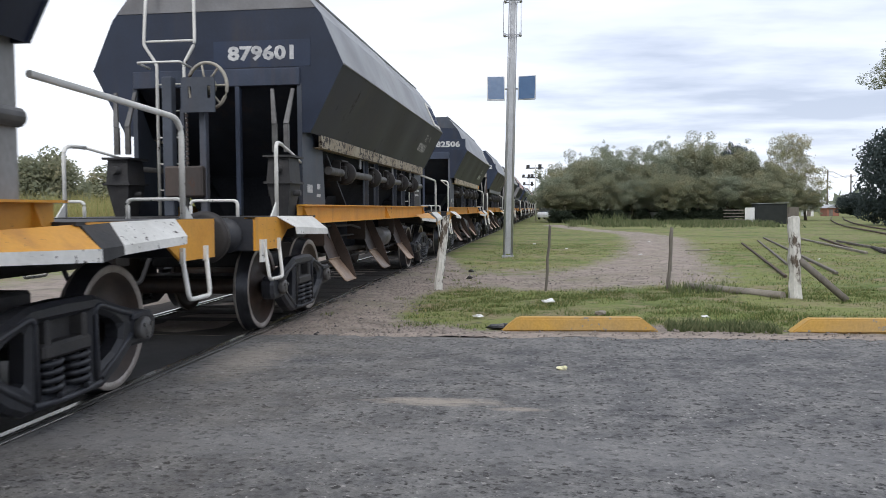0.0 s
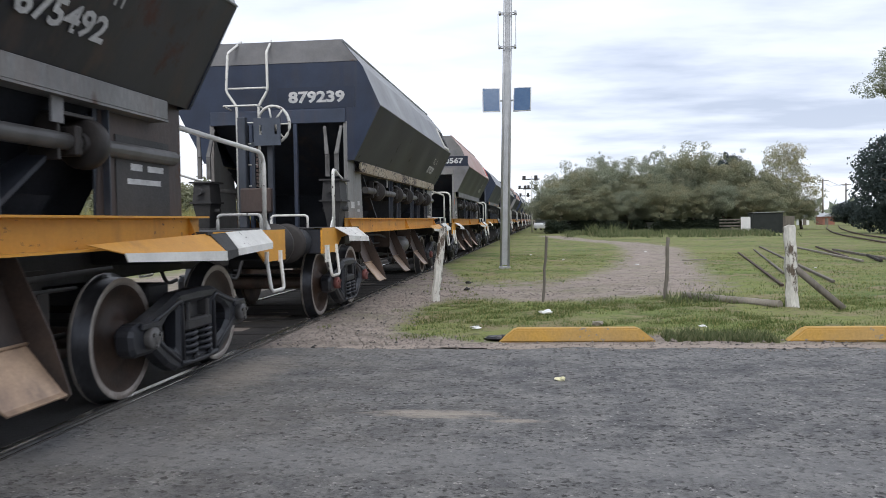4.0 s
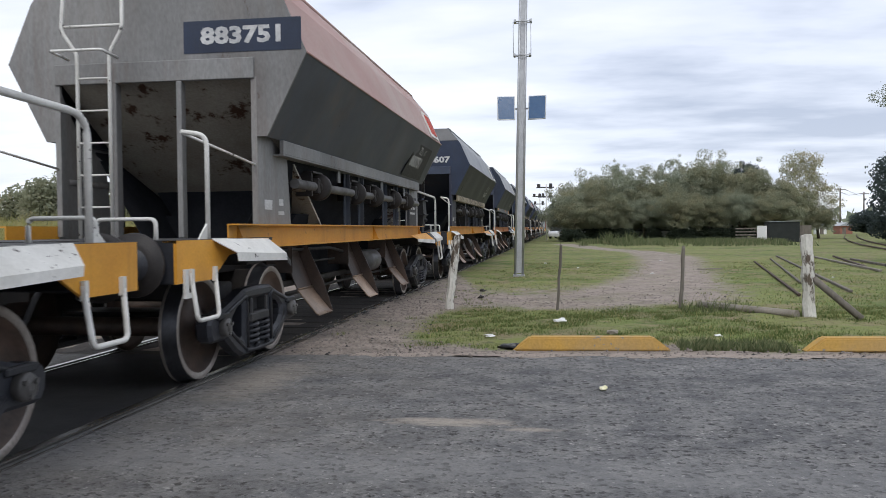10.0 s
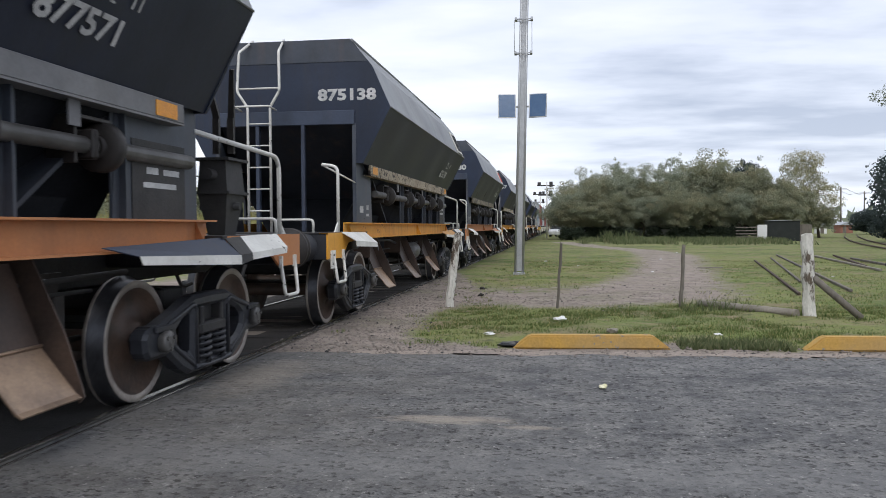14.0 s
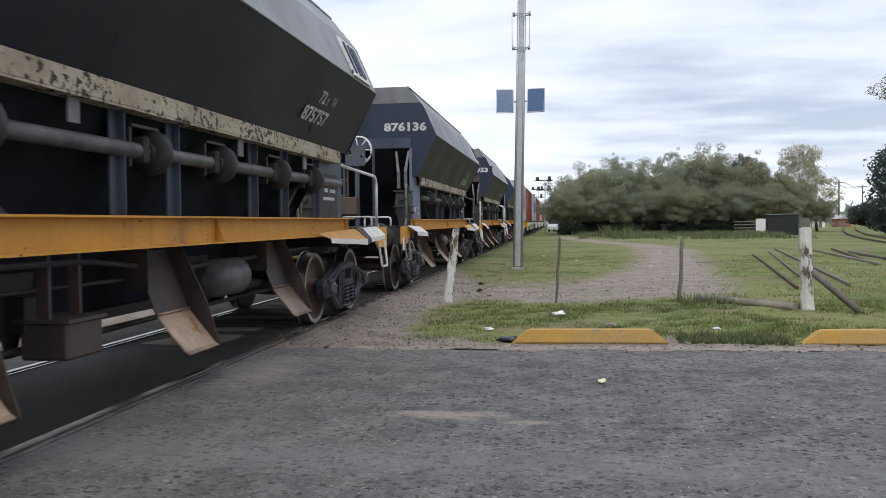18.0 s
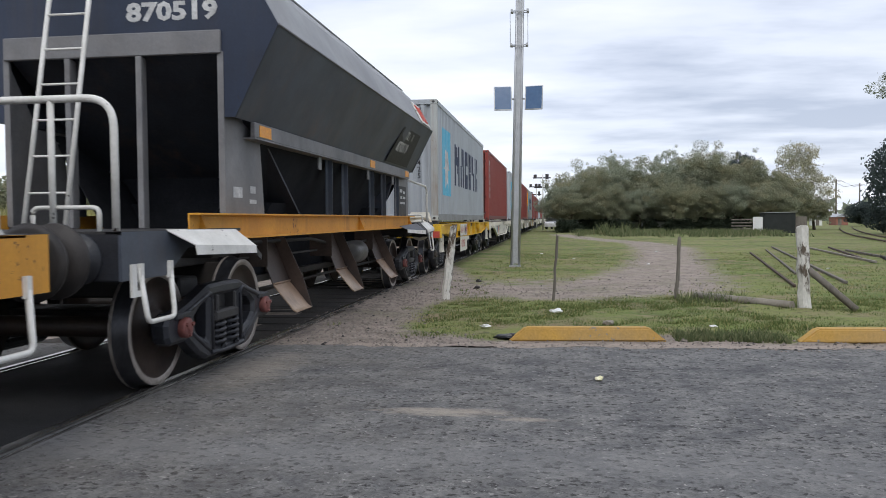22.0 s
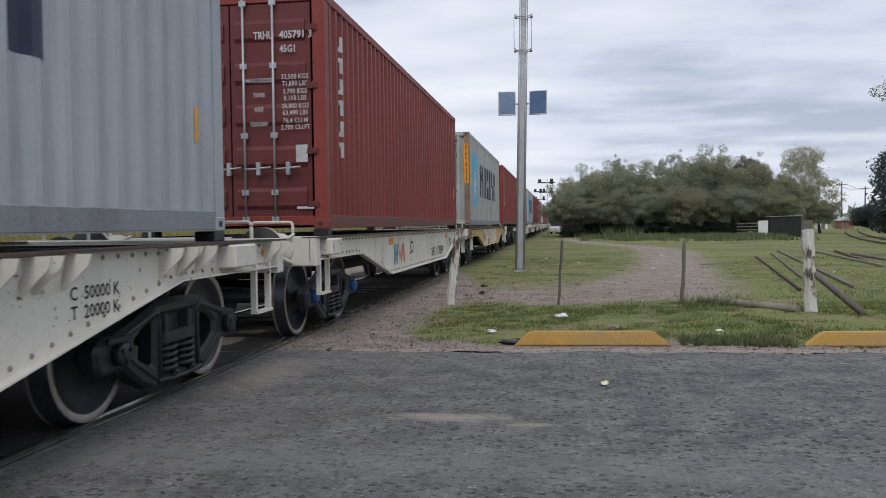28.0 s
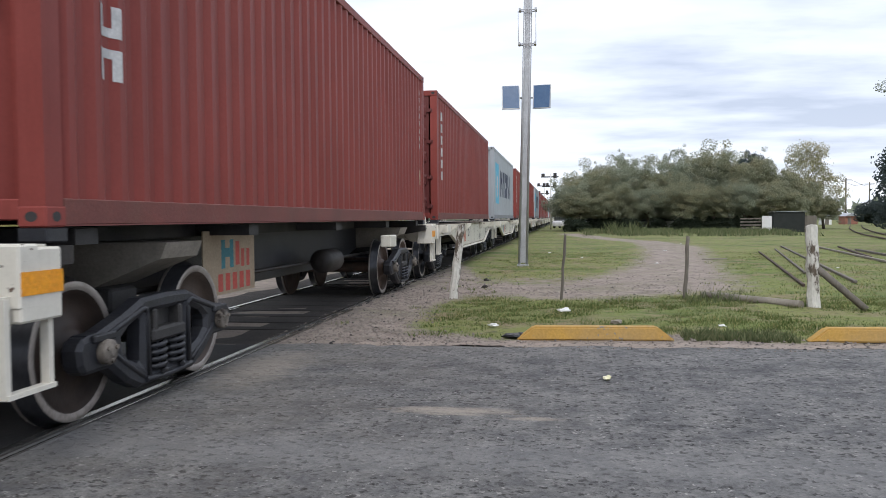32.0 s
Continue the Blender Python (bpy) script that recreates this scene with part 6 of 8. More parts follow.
def lock_rod_mesh(bm):
    tube(bm, [(0, -0.03, 0.10), (0, -0.03, CHT - 0.08)], 0.017, 8)
    for z in (0.12, 0.45, 1.15, 2.0, CHT - 0.13):
        box(bm, -0.045, 0.045, -0.045, -0.012, z - 0.035, z + 0.035, 0.006)


def lock_handle_mesh(bm):
    tube(bm, bend([(0.0, -0.055, 0.74), (0.12, -0.075, 0.74), (0.34, -0.06, 0.76)], 0.03), 0.013, 6)
    box(bm, 0.16, 0.21, -0.09, -0.02, 0.66, 0.82, 0.006)


def star_spans(y, cy, cz, r):
    """The height of a plain seven-pointed patch over y."""
    pts = [(cy + (r if k % 2 == 0 else r * 0.34) * math.sin(k * math.pi / 7) * 0.62, cz + (r if k % 2 == 0 else r * 0.34) * math.cos(k * math.pi / 7)) for k in range(14)]
    zs = []
    for (ay, az), (by, bz) in zip(pts, pts[1:] + pts[:1]):
        if (ay - y) * (by - y) <= 0 and abs(by - ay) > 1e-9:
            zs.append(az + (bz - az) * (y - ay) / (by - ay))
    return (min(zs), max(zs)) if len(zs) >= 2 else (cz, cz)


def emblem_panel_mesh(bm):
    corr_strip(bm, -5.05, -3.60, lambda y: 0.64, lambda y: 2.34, 0.003)


def emblem_star_mesh(bm):
    step = 0.06
    for y in np.arange(-4.93, -3.77, step):
        a, b = float(y), float(y + step)
        corr_strip(bm, a, b, lambda q: star_spans(q, -4.32, 1.49, 0.82)[0], lambda q: star_spans(q, -4.32, 1.49, 0.82)[1], 0.006)


LETTERS = (
    ((0.0, 0.22, 0, 1), (0.83, 1.05, 0, 1), (0.22, 0.42, 0.5, 0.95), (0.42, 0.62, 0.3, 0.72), (0.62, 0.83, 0.5, 0.95)),
    ((0.0, 0.24, 0, 0.55), (0.16, 0.70, 0.55, 1), (0.62, 0.86, 0, 0.55)),
    ((0.0, 0.25, 0, 1), (0.34, 0.72, 0.62, 1), (0.34, 0.72, 0, 0.38)),
    ((0.0, 0.25, 0, 1), (0.30, 0.74, 0.5, 1), (0.46, 0.74, 0, 0.46)),
    ((0.0, 0.32, 0.45, 1), (0.40, 0.74, 0, 0.52)),
    ((0.0, 0.22, 0, 1), (0.46, 0.72, 0.55, 1), (0.46, 0.74, 0, 0.42)))


def letter_block(k):
    """One big dark letter as plain blocks."""
    def fn(bm):
        y = -2.62 + (k * 1.06 + 0.30 if k else 0.0)
        for a, b, c, d in LETTERS[k]:
            corr_strip(bm, y + 1.06 * a, y + 1.06 * b, lambda q: 0.98 + 1.16 * c, lambda q: 0.98 + 1.16 * d, 0.004)
    return fn


def upright_block(k):
    """One white letter of an upright name as plain blocks."""
    def fn(bm):
        z = 2.50 - k * 0.275
        corr_strip(bm, -5.50, -5.42, lambda q: z - 0.20, lambda q: z, 0.004)
        corr_strip(bm, -5.34, -5.26, lambda q: z - 0.20, lambda q: z, 0.004)
        corr_strip(bm, -5.42, -5.34, lambda q: z - (0.06 if k % 2 else 0.20), lambda q: z - (0.0 if k % 2 else 0.14), 0.004)
    return fn


def container(spec, at):
    """One forty-foot container, its middle at the origin on its feet."""
    paint = spec["paint"]
    c = thing("container", spec["label"], "container", "containers on the train")
    for s in (-1, 1):
        turn = pose(0, 0, 0, 0, 0, 0 if s > 0 else 180)
        wall = put("side_wall", mesh("wall_side", wall_side_mesh, "boxred"), c, turn @ pose(CW - 0.008, 0, 0), paint)
        if spec["kind"] == "grey":
            put("emblem_panel", mesh("emblem_panel", emblem_panel_mesh, "boxblue"), wall, label="light blue painted square")
            put("emblem", mesh("emblem_star", emblem_star_mesh, "ink"), wall, label="white painted patch on the blue square")
            for k in range(6):
                put("letter_block", mesh("letter_block_%d" % k, letter_block(k), "navyink"), wall, label="large dark navy painted block")
        elif spec.get("name", True):
            for k in range(6):
                put("letter_block", mesh("upright_block_%d" % k, upright_block(k), "ink"), wall, label="white painted block")
        put("sticker", bars("side_sticker", [(20 * PERIOD + 0.003, 20 * PERIOD + 0.066, 0.70, 0.98)], "marker"), wall, SIDE(0.005, 0, 0), "papercream" if paint == "boxred" else None, "small yellow sticker")
        if spec["kind"] == "red":
            put("sticker", bars("side_code", [(19.5 * PERIOD * 1.0 + 0.145, 19.5 * PERIOD + 0.200, 2.45 - 0.15 * k, 2.55 - 0.15 * k) for k in range(8)], "ink"), wall, SIDE(0.005, 0, 0), None, "column of small white marks")
        put("top_rail", mesh("box_top_rail", long_rail_box_mesh, "boxred"), c, turn @ pose(CW, 0, CHT - 0.06), paint)
        put("bottom_rail", mesh("box_low_rail", low_rail_mesh, "boxred"), c, turn @ pose(CW, 0, 0), "railred" if paint == "boxred" else "railgrey")
    put("roof", mesh("box_roof", roof_mesh, "boxred"), c, None, paint)
    put("floor_panel", mesh("box_floor", lambda bm: box(bm, -CW + 0.06, CW - 0.06, -CL / 2 + 0.1, CL / 2 - 0.1, 0.07, 0.10), "black"), c)
    for sy in (-1, 1):
        turn = pose(0, 0, 0, 0, 0, 0 if sy < 0 else 180)
        for z in (0.10, CHT - 0.06):
            put("end_rail", mesh("box_end_rail", end_rail_mesh, "boxred"), c, turn @ pose(0, -CL / 2, z), paint)
        for s in (-1, 1):
            m = turn @ pose(s * CW, -CL / 2, 0)
            key = "" if s > 0 else "_mirrored"

            def flipped(fn):
                def made(bm):
                    fn(bm)
                    bmesh.ops.transform(bm, matrix=Matrix.Diagonal((-s, 1, 1, 1)), verts=bm.verts)
                return made
            put("corner_post", mesh("corner_post" + key, flipped(post_mesh), "boxred"), c, m, spec.get("posts", paint))
            for z in (0, CHT - 0.12):
                k = put("corner_casting", mesh("corner_casting" + key, flipped(casting_mesh), "boxred"), c, m @ pose(0, 0, z), spec.get("posts", paint))
                put("hole", mesh("casting_hole" + key, flipped(hole_mesh), "black"), k)
        doors = spec["doors"] == sy
        if doors:
            for s in (-1, 1):
                d = put("door", mesh("box_door" if s > 0 else "box_door_mirrored", door_mesh if s > 0 else (lambda bm: (door_mesh(bm), bmesh.ops.transform(bm, matrix=Matrix.Diagonal((-1, 1, 1, 1)), verts=bm.verts))), "boxred"), c, turn @ pose(0, -CL / 2, 0), "doorred" if paint == "boxred" else paint)
                for k in range(5):
                    put("door_field", mesh("door_field", door_field_mesh, "boxred"), d, pose(0 if s > 0 else -1.04, 0, 0.24 + k * 0.515), "doorred" if paint == "boxred" else paint)
                for z in (0.30, 0.95, 1.75, 2.45):
                    put("hinge", mesh("door_hinge", hinge_mesh, "boxred"), d, pose(0, 0, z, 0, 0, 0) @ Matrix.Diagonal((s, 1, 1, 1)), "doorred" if paint == "boxred" else paint)
                for x in (0.19, 0.57):
                    put("lock_rod", mesh("lock_rod", lock_rod_mesh, "steel"), d, pose(s * x, 0, 0))
                    put("lock_handle", mesh("lock_handle", lock_handle_mesh, "steel"), d, pose(s * x, 0, 0))
        else:
            put("end_wall", mesh("wall_end", wall_end_mesh, "boxred"), c, turn @ pose(0, -CL / 2 + 0.012, 0, 0, 0, -90) @ Matrix.Diagonal((2.0, 1, 1, 1)), paint)
    y = -CL / 2 - 0.016
    if spec.get("code"):
        if spec["doors"] < 0:
            # writing on the door
            a, b, d = spec["code"]
            if a:
                put("code", lettering(a, 0.13, "ink", 0.003), c, FRONT(0.45, y, 2.37) @ Matrix.Diagonal((0.75, 1, 1, 1)))
                put("code", lettering(b, 0.13, "ink", 0.003), c, FRONT(0.86, y, 2.37) @ Matrix.Diagonal((0.85, 1, 1, 1)))
                put("code", lettering(d, 0.12, "ink", 0.003), c, FRONT(0.76, y, 2.20) @ Matrix.Diagonal((0.8, 1, 1, 1)))
            if spec.get("rows"):
                z = 1.90
                for name, *values in spec["rows"]:
                    put("load_writing", lettering(name, 0.075, "ink", 0.001), c, FRONT(0.38, y, z - 0.075) @ Matrix.Diagonal((0.85, 1, 1, 1)))
                    for v in values:
                        put("load_writing", lettering(v, 0.085, "ink", 0.001), c, FRONT(0.84, y, z - 0.04) @ Matrix.Diagonal((0.85, 1, 1, 1)))
                        z -= 0.083
                    z -= 0.012
            else:
                tagged(put("small_writing", bars("door_bars", [(u, u + 0.16, z, z + 0.045) for z in (1.72, 1.82, 1.40, 1.50, 1.08, 1.18) for u in (0.62, 0.84)] + [(0.30, 0.50, z, z + 0.045) for z in (1.76, 1.46, 1.14)], "ink"), c, FRONT(0.0, y, 0.14)), kind="stuff")
            put("plate", bars("door_plate", [(0.84, 0.99, 0.82, 1.03)], "ink"), c, FRONT(0.0, y - 0.002, 0.0), label="white paper plate on the door")
            put("plate", bars("door_strip", [(0.84, 1.06, 0.245, 0.275)], "ink"), c, FRONT(0.0, y - 0.002, 0.0), label="white strip on the door")
        else:
            red = paint == "boxred"
            for k, ch in enumerate(spec["code"]):
                put("code", lettering(ch, 0.15 if red else 0.17, "ink" if red else "blackink", 0.003), c, FRONT(0.95 if red else 0.78, y, 2.62 - k * (0.135 if red else 0.155)))
    if spec.get("caution"):
        put("caution_strip", bars("caution_strip", [(-0.07, 0.07, 0.0, 1.25)], "marker"), c, FRONT(1.13, -CL / 2 - 0.0095, 1.30), label="orange caution strip")
        for k, ch in enumerate("CAUTION"):
            put("caution_writing", lettering(ch, 0.085, "blackink", 0.002), c, FRONT(1.13, -CL / 2 - 0.013, 2.50 - k * 0.055))
        for k, ch in enumerate("HIGH"):
            put("caution_writing", lettering(ch, 0.10, "blackink", 0.002), c, FRONT(1.13, -CL / 2 - 0.013, 2.07 - k * 0.075))
        for k, ch in enumerate("CONTAINER"):
            put("caution_writing", lettering(ch, 0.075, "blackink", 0.002), c, FRONT(1.13, -CL / 2 - 0.013, 1.74 - k * 0.05))
    return c


def flat_wagon(spec):
    """One container wagon, its middle at the origin on the rail head."""
    w = thing("container_wagon", spec["label"], "freight wagon", "container wagons of the train")
    paint, kind, wheels = spec["paint"], spec["kind"], []
    half = {"belly": FH, "flat": 6.62, "spine": 6.55}[kind]
    put("spine", mesh("spine", spine_mesh, "black"), w, None, None if kind != "spine" else "cast")
    for y in (-5.9, -3.6, -1.2, 1.2, 3.6, 5.9) if kind != "spine" else (-6.0, 6.0):
        put("cross_beam", mesh("cross_beam", cross_mesh, "black"), w, pose(0, y, 0), "cast" if kind != "spine" else "mech")
    put("brake_rod", mesh("brake_rod", lambda bm: (tube(bm, [(0.55, -4.2, 0.72), (0.55, 4.2, 0.70)], 0.025, 6), tube(bm, [(-0.55, -4.2, 0.72), (-0.55, 4.2, 0.70)], 0.025, 6)), "mech"), w)
    put("brake_cylinder", mesh("air_cylinder", cylinder_mesh, "shaft"), w, pose(0.72, 0.9, 0.72), "mech")
    put("air_tank", mesh("air_tank", lambda bm: lathe(bm, [(-0.6, 0.05), (-0.56, 0.15), (-0.48, 0.19), (0.48, 0.19), (0.56, 0.15), (0.6, 0.05)], "y", 18), "black"), w, pose(-0.6, -0.8, 0.75))
    for s in (-1, 1):
        turn = pose(0, 0, 0, 0, 0, 0 if s > 0 else 180)
        if kind == "belly":
            put("side_girder", mesh("belly", lambda bm: belly_mesh(bm, 0.52), "offwhite"), w, turn, paint)
            put("girder_flange", mesh("belly_flange", lambda bm: belly_flange_mesh(bm, 0.52), "offwhite"), w, turn, paint)
            tagged(put("rivet", mesh("rivets", lambda bm: rivet_mesh(bm, 0.52), "rivet"), w, turn), kind="stuff")
            put("top_flange", mesh("top_flange", lambda bm: box(bm, 1.22, 1.41, -FH, FH, 1.17, 1.186), "brown"), w, turn, label="rusty top flange")
            for y in (-6.85, -5.2, -4.9, -3.55, -3.2, -2.0, 2.0, 3.2, 3.55, 4.9, 5.2, 6.85) if not (spec.get("field") or spec.get("bare")) else ():
                put("lock_bracket", mesh("lock_bracket", bracket_mesh, "offwhite"), w, turn @ pose(0, y, 0), paint)
            for y in () if spec.get("field") else (-6.55, 6.55) if spec.get("bare") else (-5.95, 5.95):
                put("pocket", mesh("lock_pocket", pocket_mesh, "offwhite"), w, turn @ pose(0, y, 0), paint)
            put("marker", mesh("marker", marker_mesh, "marker"), w, turn @ pose(1.318, -2.87 if not spec.get("field") else -6.2, 1.04))
            put("marker", mesh("marker", marker_mesh, "marker"), w, turn @ pose(1.318, 3.9 if spec.get("field") else 3.45 if spec.get("bare") else 6.85, 1.04))
            # company mark as plain shapes
            put("emblem", mesh("emblem_blue", lambda bm: patches(bm, [[(-0.34, -0.17), (-0.22, -0.17), (-0.22, 0.02), (-0.34, 0.17)], [(-0.30, 0.17), (-0.20, 0.17), (-0.02, -0.14), (-0.11, -0.17)], [(-0.10, 0.0), (-0.05, -0.06), (0.05, 0.17), (-0.08, 0.17)]]), "blueink"), w, turn @ SIDE(1.3185, -2.30, 0.82), spec.get("ink1"))
            put("emblem", mesh("emblem_red", lambda bm: patches(bm, [[(0.08, 0.0), (0.17, -0.11), (0.20, -0.03), (0.20, 0.03), (0.17, 0.11)], [(0.33, 0.16), (0.42, 0.16), (0.38, -0.02), (0.28, -0.16), (0.22, -0.16)], [(0.43, 0.16), (0.50, 0.16), (0.60, -0.16), (0.49, -0.16)]]), "orangeink"), w, turn @ SIDE(1.3185, -2.30, 0.82))
            if spec.get("field"):
                put("white_field", mesh("white_field", lambda bm: box(bm, 1.3152, 1.3175, -2.62, 2.87, 0.535, 1.115), "offwhite"), w, turn, label="off-white painted field on the girder")
                put("number", lettering("64 2 11", 0.26, "redink", 0.008), w, turn @ SIDE(1.3185, -0.72, 0.91))
                put("number", lettering("803635", 0.29, "redink", 0.010), w, turn @ SIDE(1.3185, -0.62, 0.66))
                put("marker", mesh("marker", marker_mesh, "marker"), w, turn @ pose(1.318, 0.03, 0.90))
                put("load_writing", lettering("50000", 0.10, "blackink", 0.001), w, turn @ SIDE(1.3185, 0.55, 0.87))
                put("load_writing", lettering("20000", 0.10, "blackink", 0.001), w, turn @ SIDE(1.3185, 0.55, 0.75))
                tagged(put("small_writing", bars("red_bar", [(-0.17, 0.17, -0.015, 0.015)], "redink"), w, turn @ SIDE(1.3185, 2.28, 0.93)), kind="stuff")
            else:
                put("mark", lettering("D", 0.31, "blackink", 0.004), w, turn @ SIDE(1.3165, -1.02, 0.88) @ Matrix.Diagonal((1.5, 1, 1, 1)))
                put("number", lettering(spec["num"], 0.265, spec.get("ink", "blackink"), 0.006), w, turn @ SIDE(1.3165, 2.12, 0.72))
                put("load_writing", lettering("C  50000 K", 0.11, "blackink", 0.002), w, turn @ SIDE(1.3165, 4.0, 0.93))
                put("load_writing", lettering("T  20000 K", 0.11, "blackink", 0.002), w, turn @ SIDE(1.3165, 4.0, 0.82))
        elif kind == "flat":
            put("side_sill", mesh("flat_sill", flat_sill_mesh, "yellow"), w, turn, paint)
            p = put("number_board", mesh("upper_board", upper_board_mesh, "offwhite"), w, turn @ pose(1.352, -1.82, 0.995), label="white painted number board on the sill")
            put("emblem", bars("board_navy", [(0.20, 0.27, -0.13, 0.12), (0.34, 0.41, -0.13, 0.12), (0.27, 0.34, -0.04, 0.05)], "navyink"), p, SIDE(0.0135, 0, 0))
            put("emblem", bars("board_red", [(0.45, 0.58, -0.06, 0.06), (0.62, 0.68, -0.12, 0.12), (0.68, 0.76, 0.02, 0.08)], "redink"), p, SIDE(0.0135, 0, 0))
            put("number", lettering("64", 0.27, "redink", 0.006), p, SIDE(0.0135, -0.55, 0.0))
            put("number", lettering("2", 0.16, "redink", 0.001), p, SIDE(0.0135, -0.20, -0.03))
            put("number", lettering("11", 0.27, "redink", 0.006), p, SIDE(0.0135, 0.03, 0.0))
            q = put("number_board", mesh("lower_board", lower_board_mesh, "offwhite"), w, turn @ pose(1.352, -1.88, 0.60), label="white painted board hanging below the sill")
            put("number", lettering("813956", 0.29, "redink", 0.006), q, SIDE(0.0135, -0.18, 0.0))
            for y in (-6.2, -3.0, 3.0, 6.2):
                put("pocket", mesh("lock_pocket", pocket_mesh, "offwhite"), w, turn @ pose(-0.1, y, 0), paint)
        else:
            for y in (-6.3, 6.3):
                e = put("end_box", mesh("end_box", end_box_mesh, "offwhite"), w, turn @ pose(0.08, y, 0), paint)
                put("stripe", mesh("stripe", stripe_mesh, "marker"), e, pose(1.302, -0.07, 0.99), label="orange band")
            put("valve_box", mesh("lock_pocket", pocket_mesh, "offwhite"), w, turn @ pose(-0.15, 2.6, -0.12), paint)
            p = put("plaque", mesh("plaque", plaque_mesh, "offwhite"), w, turn @ pose(0.75, -2.55, 0.89), "plaque")
            put("spine_deck", mesh("spine_deck", spine_deck_mesh, "black"), w) if s > 0 else None
            for y in (-4.3, 4.3):
                put("bolster_arm", mesh("bolster_arm", bolster_arm_mesh, "brown"), w, turn @ pose(0, y, 0), "concrete", "dusty pale brown arm over the bogie")
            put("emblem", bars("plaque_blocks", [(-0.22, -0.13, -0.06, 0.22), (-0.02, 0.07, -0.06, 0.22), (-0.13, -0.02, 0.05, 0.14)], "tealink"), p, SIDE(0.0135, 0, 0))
            put("emblem", bars("plaque_red", [(0.12, 0.22, -0.04, 0.20), (0.26, 0.34, -0.06, 0.12), (0.40, 0.48, -0.06, 0.12)], "redink"), p, SIDE(0.0135, 0, 0))
            put("number", bars("plaque_number", [(-0.30 + 0.17 * k, -0.19 + 0.17 * k, -0.28, -0.11) for k in range(5)], "redink"), p, SIDE(0.0135, 0, 0))
        for y in (-1, 1):
            put("step", mesh("strap_step", strap_step_mesh, "offwhite"), w, turn @ pose(1.30, y * (half - (0.45 if kind != "spine" else 0.12)), 0.04 if kind != "spine" else -0.06), "offwhite")
            for q in (-0.0,):
                put("container_foot", mesh("container_foot", container_foot_mesh, "cast"), w, turn @ pose(1.13, y * (FB - 0.1), 0))
    for sy in (-1, 1):
        turn = pose(0, 0, 0, 0, 0, 0 if sy < 0 else 180)
        put("headstock", mesh("flat_end", flat_end_mesh, "offwhite"), w, turn @ pose(0, -half + 0.08, 0), spec.get("head", paint))
        for s in (-1, 1):
            put("staple", mesh("staple", staple_mesh, "white"), w, turn @ pose(s * 0.85, -half + 0.08, -0.05), "offwhite")
        end_gear(w, sy, half, 0.96, "offwhite" if kind == "flat" or (sy < 0 and spec.get("head", paint) == "offwhite") else "cast")
        if kind == "flat":
            put("end_flap", mesh("end_flap", end_flap_mesh, "capwhite"), w, turn @ pose(0, -half + 0.12, 0), "offwhite", "pale grey plate folded up over the deck's end")
            for s in (-1, 1):
                put("reflector", mesh("end_reflector", lambda bm: box(bm, -0.12, 0.12, -0.006, 0.0, 0.87, 1.02), "redink"), w, turn @ pose(s * 1.22, -half - 0.001, 0), label="red painted square")
        bogie(w, sy * spec["pivot"], spec.get("caps", "cast" if kind == "belly" else "capwhite"), wheels, "wheel" if kind == "spine" else "cast")
    return w, wheels


# ---- the train ----
def travel(t):
    """How far the train has gone; it slows a little."""
    return 10.4 * t - 0.025 * t * t


